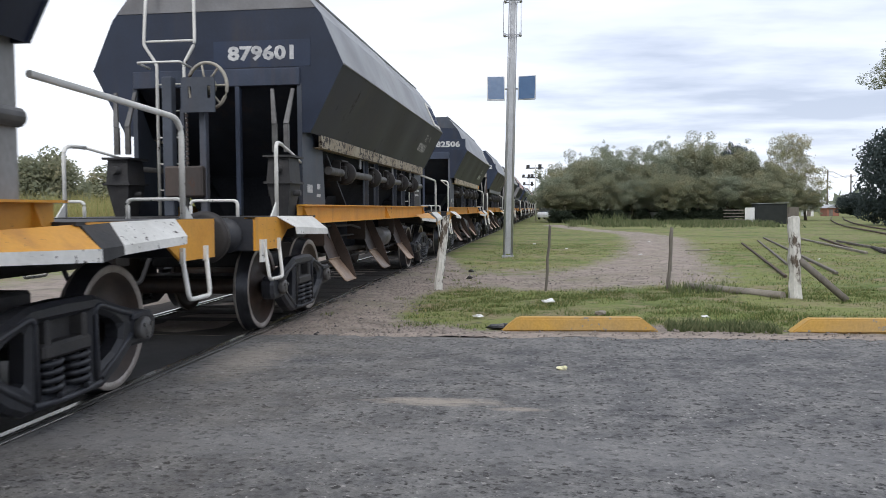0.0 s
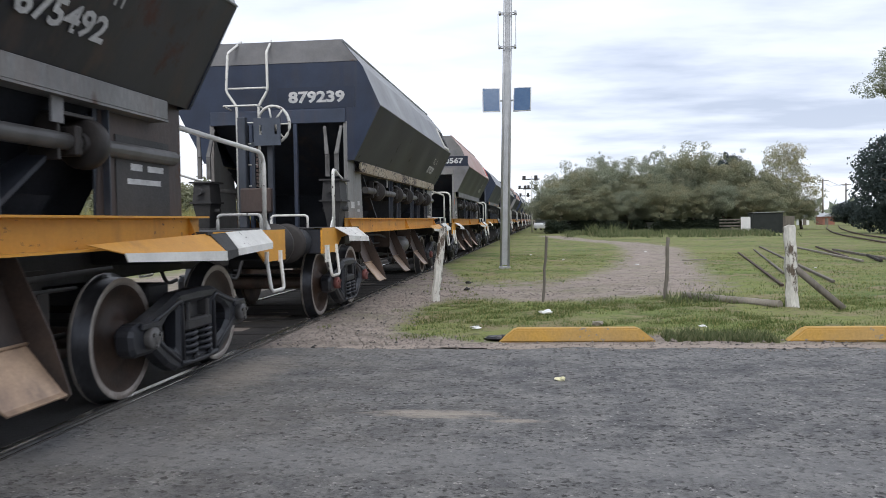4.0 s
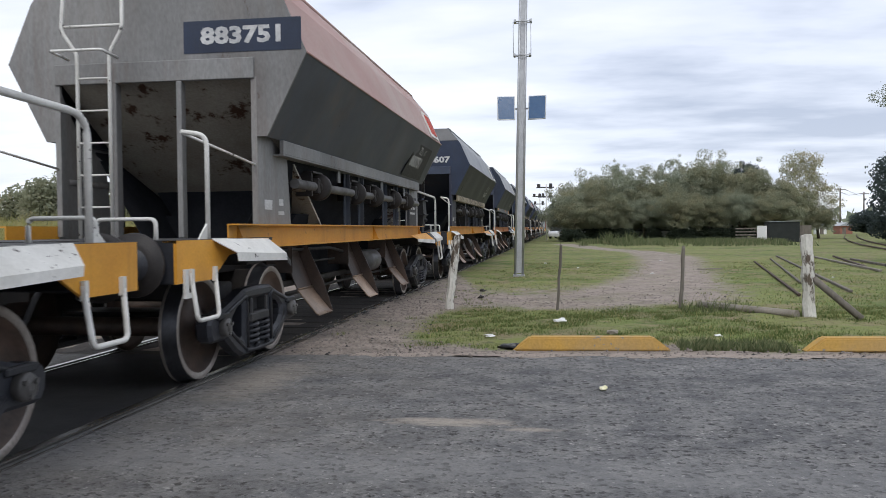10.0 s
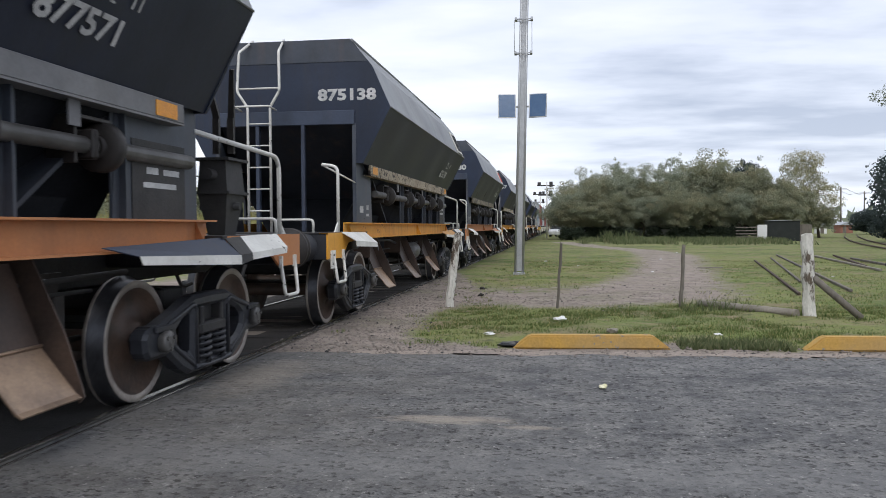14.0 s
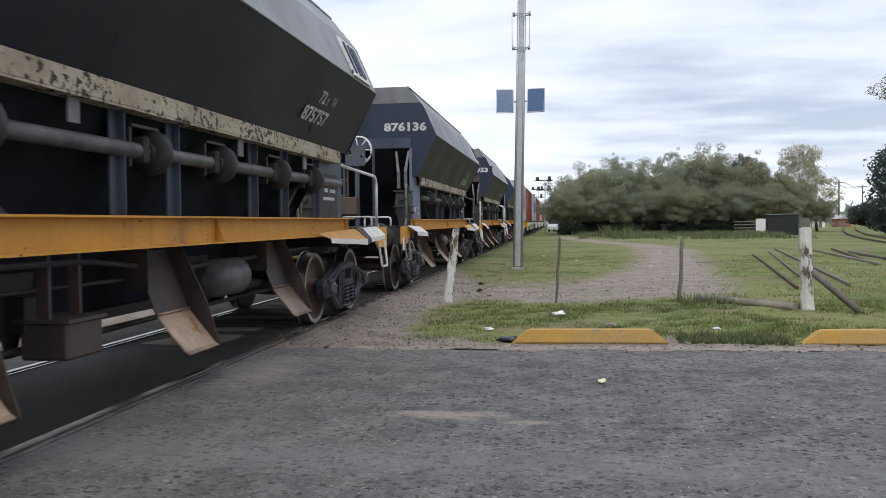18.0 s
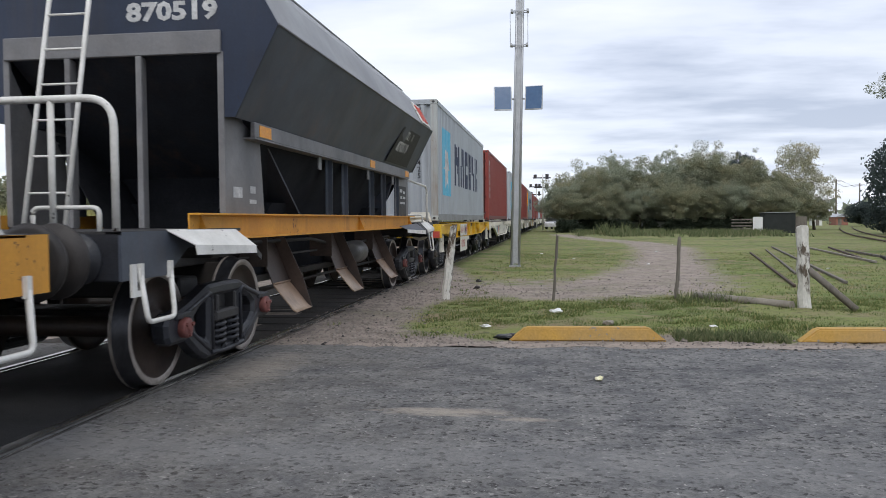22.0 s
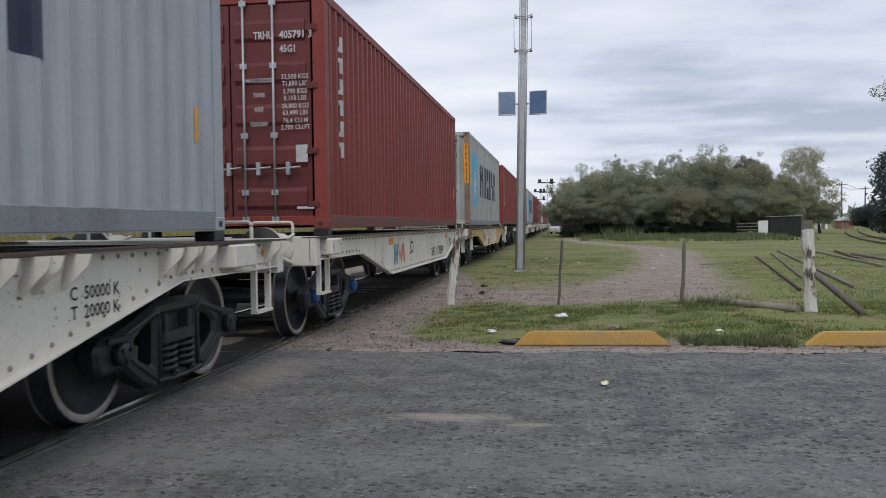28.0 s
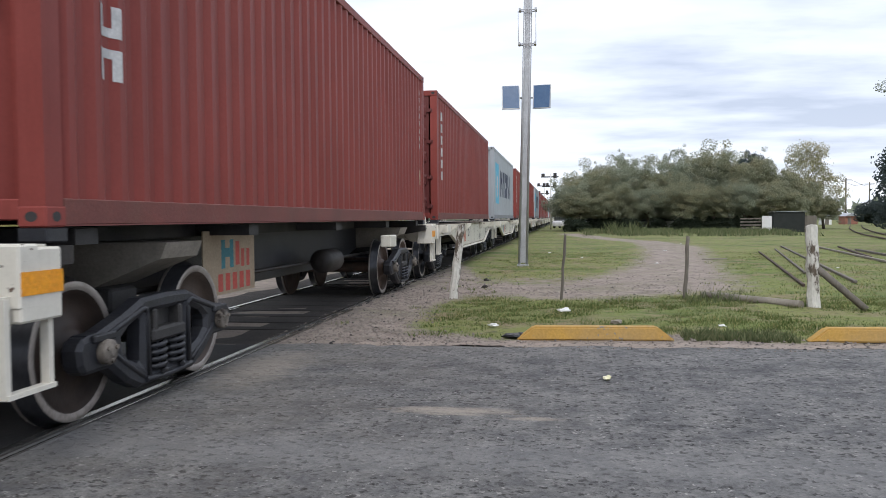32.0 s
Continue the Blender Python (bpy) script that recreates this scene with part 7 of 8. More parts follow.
DARK = "dark grey hopper wagon with an orange sill and white handrails"
WORN = "rust-streaked dark hopper wagon with a chipped cream ledge and orange sill"
HOPPERS = [
    dict(at=-11.65, stretch=0.965, num="", label=DARK, marks=(-3.8,), ledge="ledge_cream", pillar="body_light"),
    dict(at=2.55, num="879601", numback=True, wheel_mat="chipped", sz=0.2, ny=0.35, big=1.2, lx=0, label="dark hopper wagon with a brake wheel and a chipped cream ledge", brake=True, ledge="ledge_cream", body="body_worn", pillar="pillar"),
    dict(at=17.2, num="882506", lx=0.15, numx=0.95, numz=3.24, numback=True, label="dark hopper wagon with a straight ladder and patched cream ledge", ledge="ledge_cream", marks=(3.9,), body="body_worn"),
    dict(at=31.5, num="875492", numx=0.9, numz=3.28, label="rust-streaked hopper wagon with a brown end and white brake wheel", brake=True, body="body_rusty", end="navy", pillar="brown", ledge="body_light", beam="chipped", numback=True),
    dict(at=46.2, num="879239", numx=0.62, numz=3.2, numback=True, brake=True, label=WORN, ledge="ledge_cream", body="body_worn", load=("C 55760", "T 24240"), pillar="body_light", caps="capred"),
    dict(at=60.4, num="880567", long=True, numx=0.95, numz=3.24, label="dark hopper wagon, faded red upper side, pale end plates", top="top_red", pillar="body_light", beam="body_light", end="ledge", numback=True, rear_brake=True, load=("C 55760", "T 24240"), papers=True),
    dict(at=74.59, num="871855", label="dark grey hopper wagon with rounded chute plates and a leaning ladder", lean=True, round=True, body="navy", skirt="navy", marks=(-3.9, 0.5, 3.6), long=True, rear_brake=True, stretch=1.06),
    dict(at=88.4, num="832519", label="dark grey hopper wagon with rounded chute plates and orange markers", lean=True, round=True, body="navy", skirt="navy", chute="rust", marks=(-3.9, 0.5, 3.6), stretch=1.08),
    dict(at=102.2, num="883751", ny=0.3, field=True, slope="chipped", lx=-0.03, numx=0.95, numz=3.24, label="pale grey hopper wagon with rusty patches and a faded upper side", end="body_light", beam="body_light", pillar="body_light", ledge="body_light", body="pillar", top="top_red", numback=True, rear_brake=True, sz=0.17, big=1.4),
    dict(at=116.6, num="876607", lx=0.12, label=WORN, ledge="ledge_cream", body="body_worn", pillar="body_worn"),
    dict(at=130.98, num="877571", lx=-0.2, label="dark slate hopper wagon with a salmon sill and orange markers", sill="salmon", fascia="salmon", marks=(-3.8, 0.9, 3.8), rear_brake=True, skirt="navy"),
    dict(at=145.3, num="875138", lx=0.15, numx=0.95, numz=3.24, label=WORN, ledge="ledge_cream", marks=(-3.8, 3.8)),
    dict(at=159.6, num="877480", sz=0.2, ny=0.45, big=1.3, label=WORN, ledge="ledge_cream", body="body_worn", sill="salmon", fascia="salmon"),
    dict(at=173.9, num="875757", box=True, lx=0.2, numx=0.95, numz=3.24, label="dark hopper wagon with brake wheel and flaking cream ledge", brake=True, ledge="ledge_cream", body="body_worn"),
    dict(at=188.4, num="876136", sz=0.05, ny=0.05, big=1.3, numx=0.95, numz=3.24, label="dark hopper wagon with brake wheel and dull orange sill", brake=True, ledge="ledge_cream", body="body_worn", pillar="bluegrey", plate="white", rail="capwhite"),
    dict(at=202.7, num="876953", box=True, numx=0.95, numz=3.24, label="rust-brown hopper wagon with brake wheel and yellow sill", brake=True, ledge="ledge_cream", body="body_worn", pillar="brown", beam="brown", numback=True),
    dict(at=216.7, num="870519", field=True, label="grey hopper wagon with a leaning ladder and grey headstock", lean=True, top="top", fascia="pillar", marks=(-3.8, 0.9, 3.8), ledge="ledge", body="pillar", pillar="ledge", beam="ledge", long_front=True, caps="capred", plain=True, sz=0.17, big=1.2),
]
RED = "dark red corrugated forty-foot container"
GREY = "pale grey corrugated container with a light blue painted square"
BOXES = [
    dict(at=235.9, paint="boxgrey", kind="grey", doors=1, code="MRKU4426425", posts="boxgrey_warm", label=GREY, wagon=dict(kind="flat", paint="yellow", pivot=5.0, head="yellow", label="yellow flat container wagon with a white number board")),
    dict(at=250.5, paint="boxred", kind="red", doors=-1, code=("", "", ""), rows=(("MAX. GR.", "71,650 LBS"), ("TARE WT.", "3,800 KGS", "8,380 LBS"), ("PAYLOAD", "28,700 KGS", "63,270 LBS"), ("CUBE", "76.4 M", "2,700 FT")), label=RED + " with lock rods on its doors"),
    dict(at=265.95, paint="boxgrey", kind="grey", doors=1, label=GREY, wagon=dict(num="64 2 11 803189")),
    dict(at=281.2, paint="boxred", kind="red", doors=-1, code=("TRHU", "405791 3", "45G1"), rows=(("MAX.GROSS", "32,500 KGS", "71,650 LBS"), ("TARE", "3,700 KGS", "8,160 LBS"), ("NET", "28,800 KGS", "63,490 LBS"), ("CU.CAP.", "76.4 CU.M", "2,700 CU.FT")), label=RED + " with white writing on its doors", wagon=dict(num="64 2 11 795989", bare=True, caps="blueflag")),
    dict(at=296.65, paint="boxgrey_warm", kind="grey", doors=1, code="MRSU3339210", caution=True, posts="rustpost", label="warm grey corrugated container with an orange caution strip", wagon=dict(paint="cream", head="rustpost", num="64 2 11 803635", field=True, ink1="navyink", label="cream yellow riveted container wagon with red numbers on a white field")),
    dict(at=311.3, paint="boxred", kind="red", doors=1, code="TCKU6835055", label=RED, wagon=dict(kind="spine", paint="offwhite", pivot=4.5, label="open spine container wagon with off-white end boxes")),
    dict(at=325.2, paint="boxred", kind="red", doors=-1, label=RED),
]
MORE = "grey red red grey red red red grey red red grey".split()
for i, kind in enumerate(MORE):
    BOXES.append(dict(at=339.8 + 14.7 * i, paint="boxgrey" if kind == "grey" else "boxred", kind=kind, doors=-1 if i % 2 else 1, label=GREY if kind == "grey" else RED))
SPIN = []


def build_train():
    for spec in HOPPERS:
        w, wheels = hopper(spec)
        mid = 5.9 + spec["at"] + 5.62
        MOVING.append((w, mid, 0.0))
        SPIN.extend((ob, q, mid) for ob, q in wheels)
    for spec in BOXES:
        ws = dict(kind="belly", paint="offwhite", pivot=5.46, num="64 2 11", label="off-white riveted container wagon with a fish-bellied girder")
        ws.update(spec.get("wagon", {}))
        w, wheels = flat_wagon(ws)
        mid = spec["at"] + FB
        MOVING.append((w, mid, 0.0))
        SPIN.extend((ob, q, mid) for ob, q in wheels)
        MOVING.append((container(spec, mid), mid, 1.27))


build_train()


# ---- things by the road ----
def post(x, y, h, r, lean_x, lean_y, mat, label, square=False):
    th = thing("fence_post", label, "post", "old posts by the road", pose(x, y, -0.07))
    rnd = random.Random(int(x * 100))

    def fn(bm):
        n = 7
        rings = []
        for k in range(n):
            z = h * k / (n - 1)
            cx, cy = lean_x * k / (n - 1) + rnd.uniform(-0.012, 0.012), lean_y * k / (n - 1)
            rr = r * (1 - 0.15 * k / (n - 1)) * rnd.uniform(0.92, 1.06)
            rings.append([bm.verts.new((cx + rr * math.cos(a) * rnd.uniform(0.9, 1.1), cy + rr * math.sin(a) * rnd.uniform(0.9, 1.1), z + (rnd.uniform(-0.03, 0.03) if k == n - 1 else 0))) for a in np.arange(8) * math.tau / 8 + 0.39])
        for a, b in zip(rings, rings[1:]):
            quad_faces(bm, a, b)
        bm.faces.new(rings[-1])
    put("stake", mesh("post_%.2f" % x, fn, mat), th)
    return th


post(-1.88, 13.5, 1.26, 0.075, 0.15, 0.0, "whitewash", "leaning wooden post with flaking white paint")
post(-0.07, 13.4, 1.10, 0.026, 0.07, 0.0, "wood", "thin grey wooden stake in the grass")
post(1.96, 13.87, 1.03, 0.034, 0.05, 0.0, "wood", "grey weathered wooden stake in the grass")
post(3.62, 12.59, 1.22, 0.10, -0.04, 0.0, "whitewash", "thick wooden post with flaking white paint")


def log(name, a, b, r, mat, label, cat, square=True):
    a, b = Vector(a), Vector(b)
    th = thing(name, label, cat, "", Matrix.Translation(a))

    def fn(bm):
        tube(bm, [(0, 0, 0), tuple((b - a) * 0.5), tuple(b - a)], r, 6 if square else 8)
    put("beam", mesh("log_%.2f_%.2f" % (a.x, b.y), fn, mat), th)


log("wooden_strut", (4.25, 12.3, -0.05), (3.66, 12.55, 0.52), 0.055, "wood", "grey wooden strut leaning on a white post", "strut")
log("concrete_beam", (2.30, 14.1, -0.02), (3.45, 12.6, -0.02), 0.07, "concrete", "broken concrete post lying in the grass", "beam")


def lamp_pole():
    th = thing("signal_pole", "tall grey steel pole with two solar panels", "pole", "", pose(-1.19, 23.0, -0.07))

    def mast(bm):
        for s in (-0.105, 0.105):
            tube(bm, [(s, 0, 0), (s * 0.72 + 0.22, 0, 9.5)], 0.038, 8)
        for k in range(30):
            z = 0.25 + k * 0.31
            c = 0.22 * z / 9.5
            tube(bm, [(c - 0.10, 0, z), (c + 0.10, 0, z + 0.13)], 0.012, 5)
        box(bm, -0.16, 0.16, -0.12, 0.12, 0, 0.06)
        sheet(bm, [(-0.09, 0.0, 0.1), (0.09, 0.0, 0.1), (0.29, 0.0, 9.4), (0.15, 0.0, 9.4)], 0.02)
    put("mast", mesh("pole_mast", mast, "steel"), th)

    def ring(bm, ):
        tube(bm, bend([(-0.24, -0.1, 0), (0.24, -0.1, 0), (0.24, 0.1, 0), (-0.24, 0.1, 0)], 0.03), 0.016, 6, True)
        for x in (-0.22, 0.22):
            box(bm, x - 0.03, x + 0.03, -0.13, 0.13, -0.02, 0.05)
    for z in (6.22, 7.16):
        put("crossarm", mesh("pole_ring", ring, "steel"), th, pose(0.22 * z / 9.5, 0, z))
    for x in (-0.25, 0.24):
        put("rod", mesh("pole_rod", lambda bm: tube(bm, [(0, 0, 0), (0, 0, 0.92)], 0.009, 5), "steel"), th, pose(x + 0.15, -0.1, 6.22))
    for s, x in ((-1, -0.43), (1, 0.44)):
        p = put("solar_panel", mesh("solar_frame", lambda bm: box(bm, -0.25, 0.25, -0.02, 0.02, -0.35, 0.35, 0.008), "steel"), th, pose(x + 0.11, -0.06, 4.75, -12, 0, s * -8), label="blue-grey solar panel with a steel frame")
        put("cell_face", mesh("solar_face", lambda bm: box(bm, -0.225, 0.225, -0.026, -0.0205, -0.325, 0.325), "solar"), p)
        put("bracket", mesh("solar_arm", lambda bm: tube(bm, [(-0.2, 0.05, 0), (0.2, 0.05, 0)], 0.025, 6), "steel"), p, pose(-s * 0.2, 0, 0))


lamp_pole()


def semaphore(x, y, h, arms, label):
    th = thing("semaphore_signal", label, "railway signal", "signals by the track", pose(x, y, -0.06))
    put("mast", mesh("semaphore_mast_%s" % h, lambda bm: tube(bm, [(0, 0, 0), (0, 0, h)], 0.10, 8, r1=0.07), "wallwhite"), th)
    for z, w in arms:
        put("signal_arm", mesh("arm_%.1f_%.1f" % (z, w), lambda bm: (box(bm, -w * 0.75, w * 0.6, -0.05, 0.05, -0.05, 0.08), box(bm, -w * 0.7, -w * 0.45, -0.1, 0.1, 0.05, 0.4), box(bm, w * 0.2, w * 0.45, -0.1, 0.1, -0.15, 0.45)), "black"), th, pose(0, 0, z))


semaphore(-1.65, 94, 6.4, ((6.0, 1.5), (4.9, 1.3)), "white railway signal mast with dark arms")
semaphore(-3.0, 118, 6.4, ((5.9, 1.4), (4.8, 1.2)), "far white railway signal mast with dark arms")


def litter(name, x, y, r, flat, mat, label, cat, z=-0.018):
    th = thing(name, label, cat, "", pose(x, y, z))
    rnd = random.Random(int(x * 1000 + y * 10))

    def fn(bm):
        bmesh.ops.create_icosphere(bm, subdivisions=2, radius=r)
        for v in bm.verts:
            k = rnd.uniform(0.6, 1.15)
            v.co = Vector((v.co.x * k * 1.4, v.co.y * k, max(0.0, (v.co.z + r * 0.5) * flat * k)))
    put("scrap", mesh("scrap_%s_%.2f" % (name, x), fn, mat), th)
    return th


WRAPPER = litter("paper_wrapper", 0.10, 6.66, 0.035, 0.7, "wrapper", "crumpled pale yellow wrapper on the road", "litter")
litter("plastic_bag", -0.02, 11.5, 0.075, 0.5, "paper", "crumpled white plastic bag in the grass", "litter", -0.02)
litter("stone", 0.62, 10.26, 0.055, 0.8, "concrete", "pale stone in the grass", "stone", -0.03)
litter("black_bag", -0.55, 9.15, 0.13, 0.35, "bag", "torn black plastic bag by the kerb", "litter", -0.05)
litter("clod", -1.55, 15.6, 0.05, 0.8, "mech", "dark clod of earth on the bare ground", "clod", -0.05)
litter("clod", -1.68, 17.3, 0.05, 0.8, "mech", "dark clod of earth on the bare ground", "clod", -0.05)


for k, (x, y) in enumerate(((0.55, 27.5), (3.9, 33.0), (-0.6, 31.0), (5.6, 41.0), (1.9, 10.3), (-0.9, 10.1), (6.9, 22.0), (2.6, 24.0), (3.3, 9.9))):
    litter("paper_scrap", x, y, 0.035 + 0.01 * (k % 3), 0.4, "paper", "small pale scrap of paper lying in the grass", "litter", -0.05)


# ---- trees and far things ----
def crown_mesh(key, mat, seed, lobes, leaves, size, big=0.36, reach=0.68, low=-0.8, core=0.15, uneven=0.3, flat=0.75, loose=0.10):
    """A crown of many small leaves on flattened clumps, uneven in outline, about a unit ball."""
    rnd = np.random.RandomState(seed)
    c, r = [(0.0, 0.0, 0.0)], [0.55]
    while len(c) < lobes:
        p = rnd.normal(0, 1, 3)
        p /= np.linalg.norm(p)
        if p[2] > low:
            k = big * rnd.uniform(0.4, 1.0)
            swell = 1 + uneven * noise.noise((p[0] * 1.8 + seed, p[1] * 1.8, p[2] * 1.8))
            c.append(tuple(p * (1 - k) * swell * rnd.uniform(reach, 1.0)))
            r.append(k)
    c, r = np.array(c), np.array(r)
    tone = rnd.rand(lobes)
    share = r ** 2
    share[0] = core * share[1:].sum()
    which = rnd.choice(lobes, leaves, p=share / share.sum())
    out = rnd.normal(0, 1, (leaves, 3))
    out /= np.linalg.norm(out, axis=1)[:, None]
    far = 0.55 + 0.5 * rnd.rand(leaves) ** 0.6 + np.where(rnd.rand(leaves) < loose, 0.5 * rnd.rand(leaves), 0.0)
    pts = c[which] + out * (r[which] * far)[:, None] * (1, 1, flat)
    # leaves face outwards, more or less
    nrm = out * 0.6 + rnd.normal(0, 0.6, (leaves, 3)) + (0, 0, 0.45)
    nrm /= np.linalg.norm(nrm, axis=1)[:, None]
    u = np.cross(nrm, rnd.normal(0, 1, (leaves, 3)))
    u /= np.linalg.norm(u, axis=1)[:, None]
    w = np.cross(nrm, u)
    s = size * rnd.uniform(0.5, 1.4, (leaves, 1))
    quad = np.stack([pts - u * s, pts - w * s * 0.6, pts + u * s, pts + w * s * 0.6], 1).reshape(-1, 3)
    me = bpy.data.meshes.new(key)
    me.from_pydata(quad.tolist(), [], np.arange(4 * leaves).reshape(-1, 4).tolist())
    at = me.attributes.new("tone", "FLOAT", "POINT")
    at.data.foreach_set("value", np.repeat(tone[which], 4).astype(np.float32))
    me.materials.append(MAT[mat])
    CACHE[key] = me
    return me


def trunk_fn(h, r, seed):
    def fn(bm):
        rnd = random.Random(seed)
        top = Vector((rnd.uniform(-0.2, 0.2), rnd.uniform(-0.2, 0.2), h * 0.55))
        tube(bm, [(0, 0, 0), tuple(top * 0.5 + Vector((0.08, 0, 0))), tuple(top)], r, 8, r1=r * 0.6)
        for k in range(7):
            a = k * 0.9 + rnd.random()
            s = top * rnd.uniform(0.5, 1.0)
            e = s + Vector((math.cos(a) * h * 0.28, math.sin(a) * h * 0.28, h * rnd.uniform(0.18, 0.38)))
            tube(bm, [tuple(s), tuple(s.lerp(e, 0.5) + Vector((0, 0, 0.12))), tuple(e)], r * 0.42, 6, r1=r * 0.12)
    return fn


def tree(x, y, h, rx, key, label, turn=0, trunk=0.16, cz=None, rz=None, kind="tree"):
    th = thing(kind, label, kind, "trees beyond the grass", pose(x, y, -0.08, 0, 0, turn))
    limb = min(h, 2.2 * rx)
    put("trunk", mesh("trunk_%.1f_%s" % (limb, key), trunk_fn(limb, trunk, int(h * 10)), "bark"), th)
    rz = rz or h * 0.5
    me = CACHE[key]
    put("crown", me, th, Matrix.Translation((0, 0, cz or h - rz)) @ Matrix.Diagonal((rx, rx, rz, 1)))


for key, mat, seed in (("crown_a", "leaf", 1), ("crown_b", "leaf_grey", 2), ("crown_c", "leaf", 3)):
    crown_mesh(key, mat, seed, 260, 60000, 0.019, 0.21, 0.5, -0.9, 0.05, 0.9, 0.9, 0.15)
crown_mesh("crown_airy", "leaf_grey", 4, 150, 20000, 0.015, 0.16, 0.72, -0.2, 0.04, 0.5, 0.6, 0.12)
crown_mesh("crown_field", "leaf", 8, 60, 9000, 0.045)
crown_mesh("crown_gold", "leaf_autumn", 5, 70, 20000, 0.018, 0.24, 0.5, -1.0, 0.06, 0.6, 0.8, 0.15)
crown_mesh("crown_bough", "leaf_grey", 9, 120, 24000, 0.016, 0.20, 0.7, -1.0, 0.02)
crown_mesh("crown_dark", "leaf_dark", 6, 120, 34000, 0.026, 0.26, 0.8, -1.0, 0.3)
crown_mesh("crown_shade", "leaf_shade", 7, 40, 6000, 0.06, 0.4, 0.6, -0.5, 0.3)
OLIVE = "broad olive-green tree with a dense low crown"
for x, y, h, rx, key, turn in ((0.5, 81, 5.0, 2.2, "crown_b", 10), (3.0, 84, 6.6, 2.9, "crown_a", 80), (6.3, 87, 7.3, 3.8, "crown_b", 150), (9.3, 85, 6.1, 3.0, "crown_c", 200), (12.2, 87, 7.8, 3.4, "crown_b", 220),
                              (15.3, 88, 8.4, 3.8, "crown_a", 20), (18.4, 86, 7.6, 3.3, "crown_c", 300), (20.9, 85, 6.2, 2.7, "crown_a", 110), (22.9, 84, 4.9, 2.2, "crown_c", 260), (25.6, 86, 3.5, 1.9, "crown_a", 130)):
    tree(x, y, h, rx * 1.1, key, OLIVE, turn, cz=(h + 0.7) / 2, rz=(h - 0.7) / 2)
for k, (x, h, key) in enumerate(((1.4, 3.9, "crown_a"), (4.6, 4.6, "crown_c"), (8.0, 4.4, "crown_b"), (11.0, 4.9, "crown_a"), (14.0, 4.5, "crown_c"), (17.0, 4.8, "crown_b"), (19.8, 4.2, "crown_a"))):
    tree(x, 79.5 + (k % 3) * 0.8, h, 2.5, key, "low-branched olive-green tree at the edge of the wood", 55 * k, cz=(h + 0.9) / 2, rz=(h - 0.9) / 2)
for x, y, h, rx, turn in ((6.4, 90, 8.6, 3.4, 15), (13.0, 92, 9.1, 3.2, 95), (16.6, 92, 8.9, 3.2, 200), (3.0, 88, 7.2, 2.8, 270), (0.6, 86, 5.9, 1.9, 40)):
    tree(x, y, h, rx, "crown_airy", "grey-green tree with thin feathery top branches", turn)
tree(20.9, 97, 9.4, 2.5, "crown_dark", "taller dark green tree behind the others", 0)
tree(25.2, 90, 9.7, 3.6, "crown_gold", "yellowing tree with an open pale crown", 30, 0.2, 5.7, 4.1)
tree(25.3, 61, 8.4, 4.1, "crown_dark", "dense dark conifer beside the second track", 60, cz=3.6, rz=4.7)
tree(39.0, 110, 3.5, 3.0, "crown_dark", "small dark green tree far beyond the track", 60)
tree(12.95, 30, 9.4, 2.1, "crown_bough", "tall tree with thin grey-green leaves over the verge", 140, 0.2, 6.3, 1.6)
# shrubs fill in the shade under the crowns; the added far row blocks bright gaps
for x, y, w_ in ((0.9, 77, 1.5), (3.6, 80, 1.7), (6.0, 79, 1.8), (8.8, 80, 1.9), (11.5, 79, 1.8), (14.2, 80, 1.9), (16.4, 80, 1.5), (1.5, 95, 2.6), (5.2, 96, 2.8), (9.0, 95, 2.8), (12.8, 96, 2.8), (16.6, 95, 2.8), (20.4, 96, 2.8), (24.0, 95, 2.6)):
    th = thing("shrub", "shrub coloured dark to stand for the shade under the trees", "shrub", "shrubs under the trees", pose(x, y, -0.08, 0, 0, x * 50))
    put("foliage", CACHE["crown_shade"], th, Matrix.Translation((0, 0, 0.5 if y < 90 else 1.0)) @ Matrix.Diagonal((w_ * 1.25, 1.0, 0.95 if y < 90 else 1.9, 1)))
for x, y, h, rx, key, turn in ((-28.5, 43, 5.2, 2.8, "crown_field", 90), (-31.5, 47, 4.6, 2.6, "crown_field", 10), (-36, 50, 4.8, 3.0, "crown_field", 170), (-14, 42, 5.2, 3.0, "crown_field", 40), (-24, 55, 5.0, 3.6, "crown_field", 0), (-34, 60, 5.2, 4.0, "crown_field", 190), (-45, 52, 5.0, 4.2, "crown_field", 20), (-20, 80, 4.6, 4.0, "crown_field", 120), (-31, 88, 5.0, 4.5, "crown_field", 70)):
    tree(x, y, h, rx, key, "green field tree behind the railway", turn)


def old_beam(a, b, w, mat, name, label, z=0.0):
    a, b = Vector((*a, -0.05 + z)), Vector((*b, -0.05))
    n = (b - a).length
    th = thing(name, label, name.replace("_", " "), "scrap lying in the grass", Matrix.Translation(a) @ pose(0, 0, 0, 0, 0, math.degrees(math.atan2(b.y - a.y, b.x - a.x))))
    put("beam", mesh("old_beam_%.2f" % n, lambda bm: box(bm, 0, n, -w * 0.5, w * 0.5, 0, w * 0.8, 0.008), mat), th)


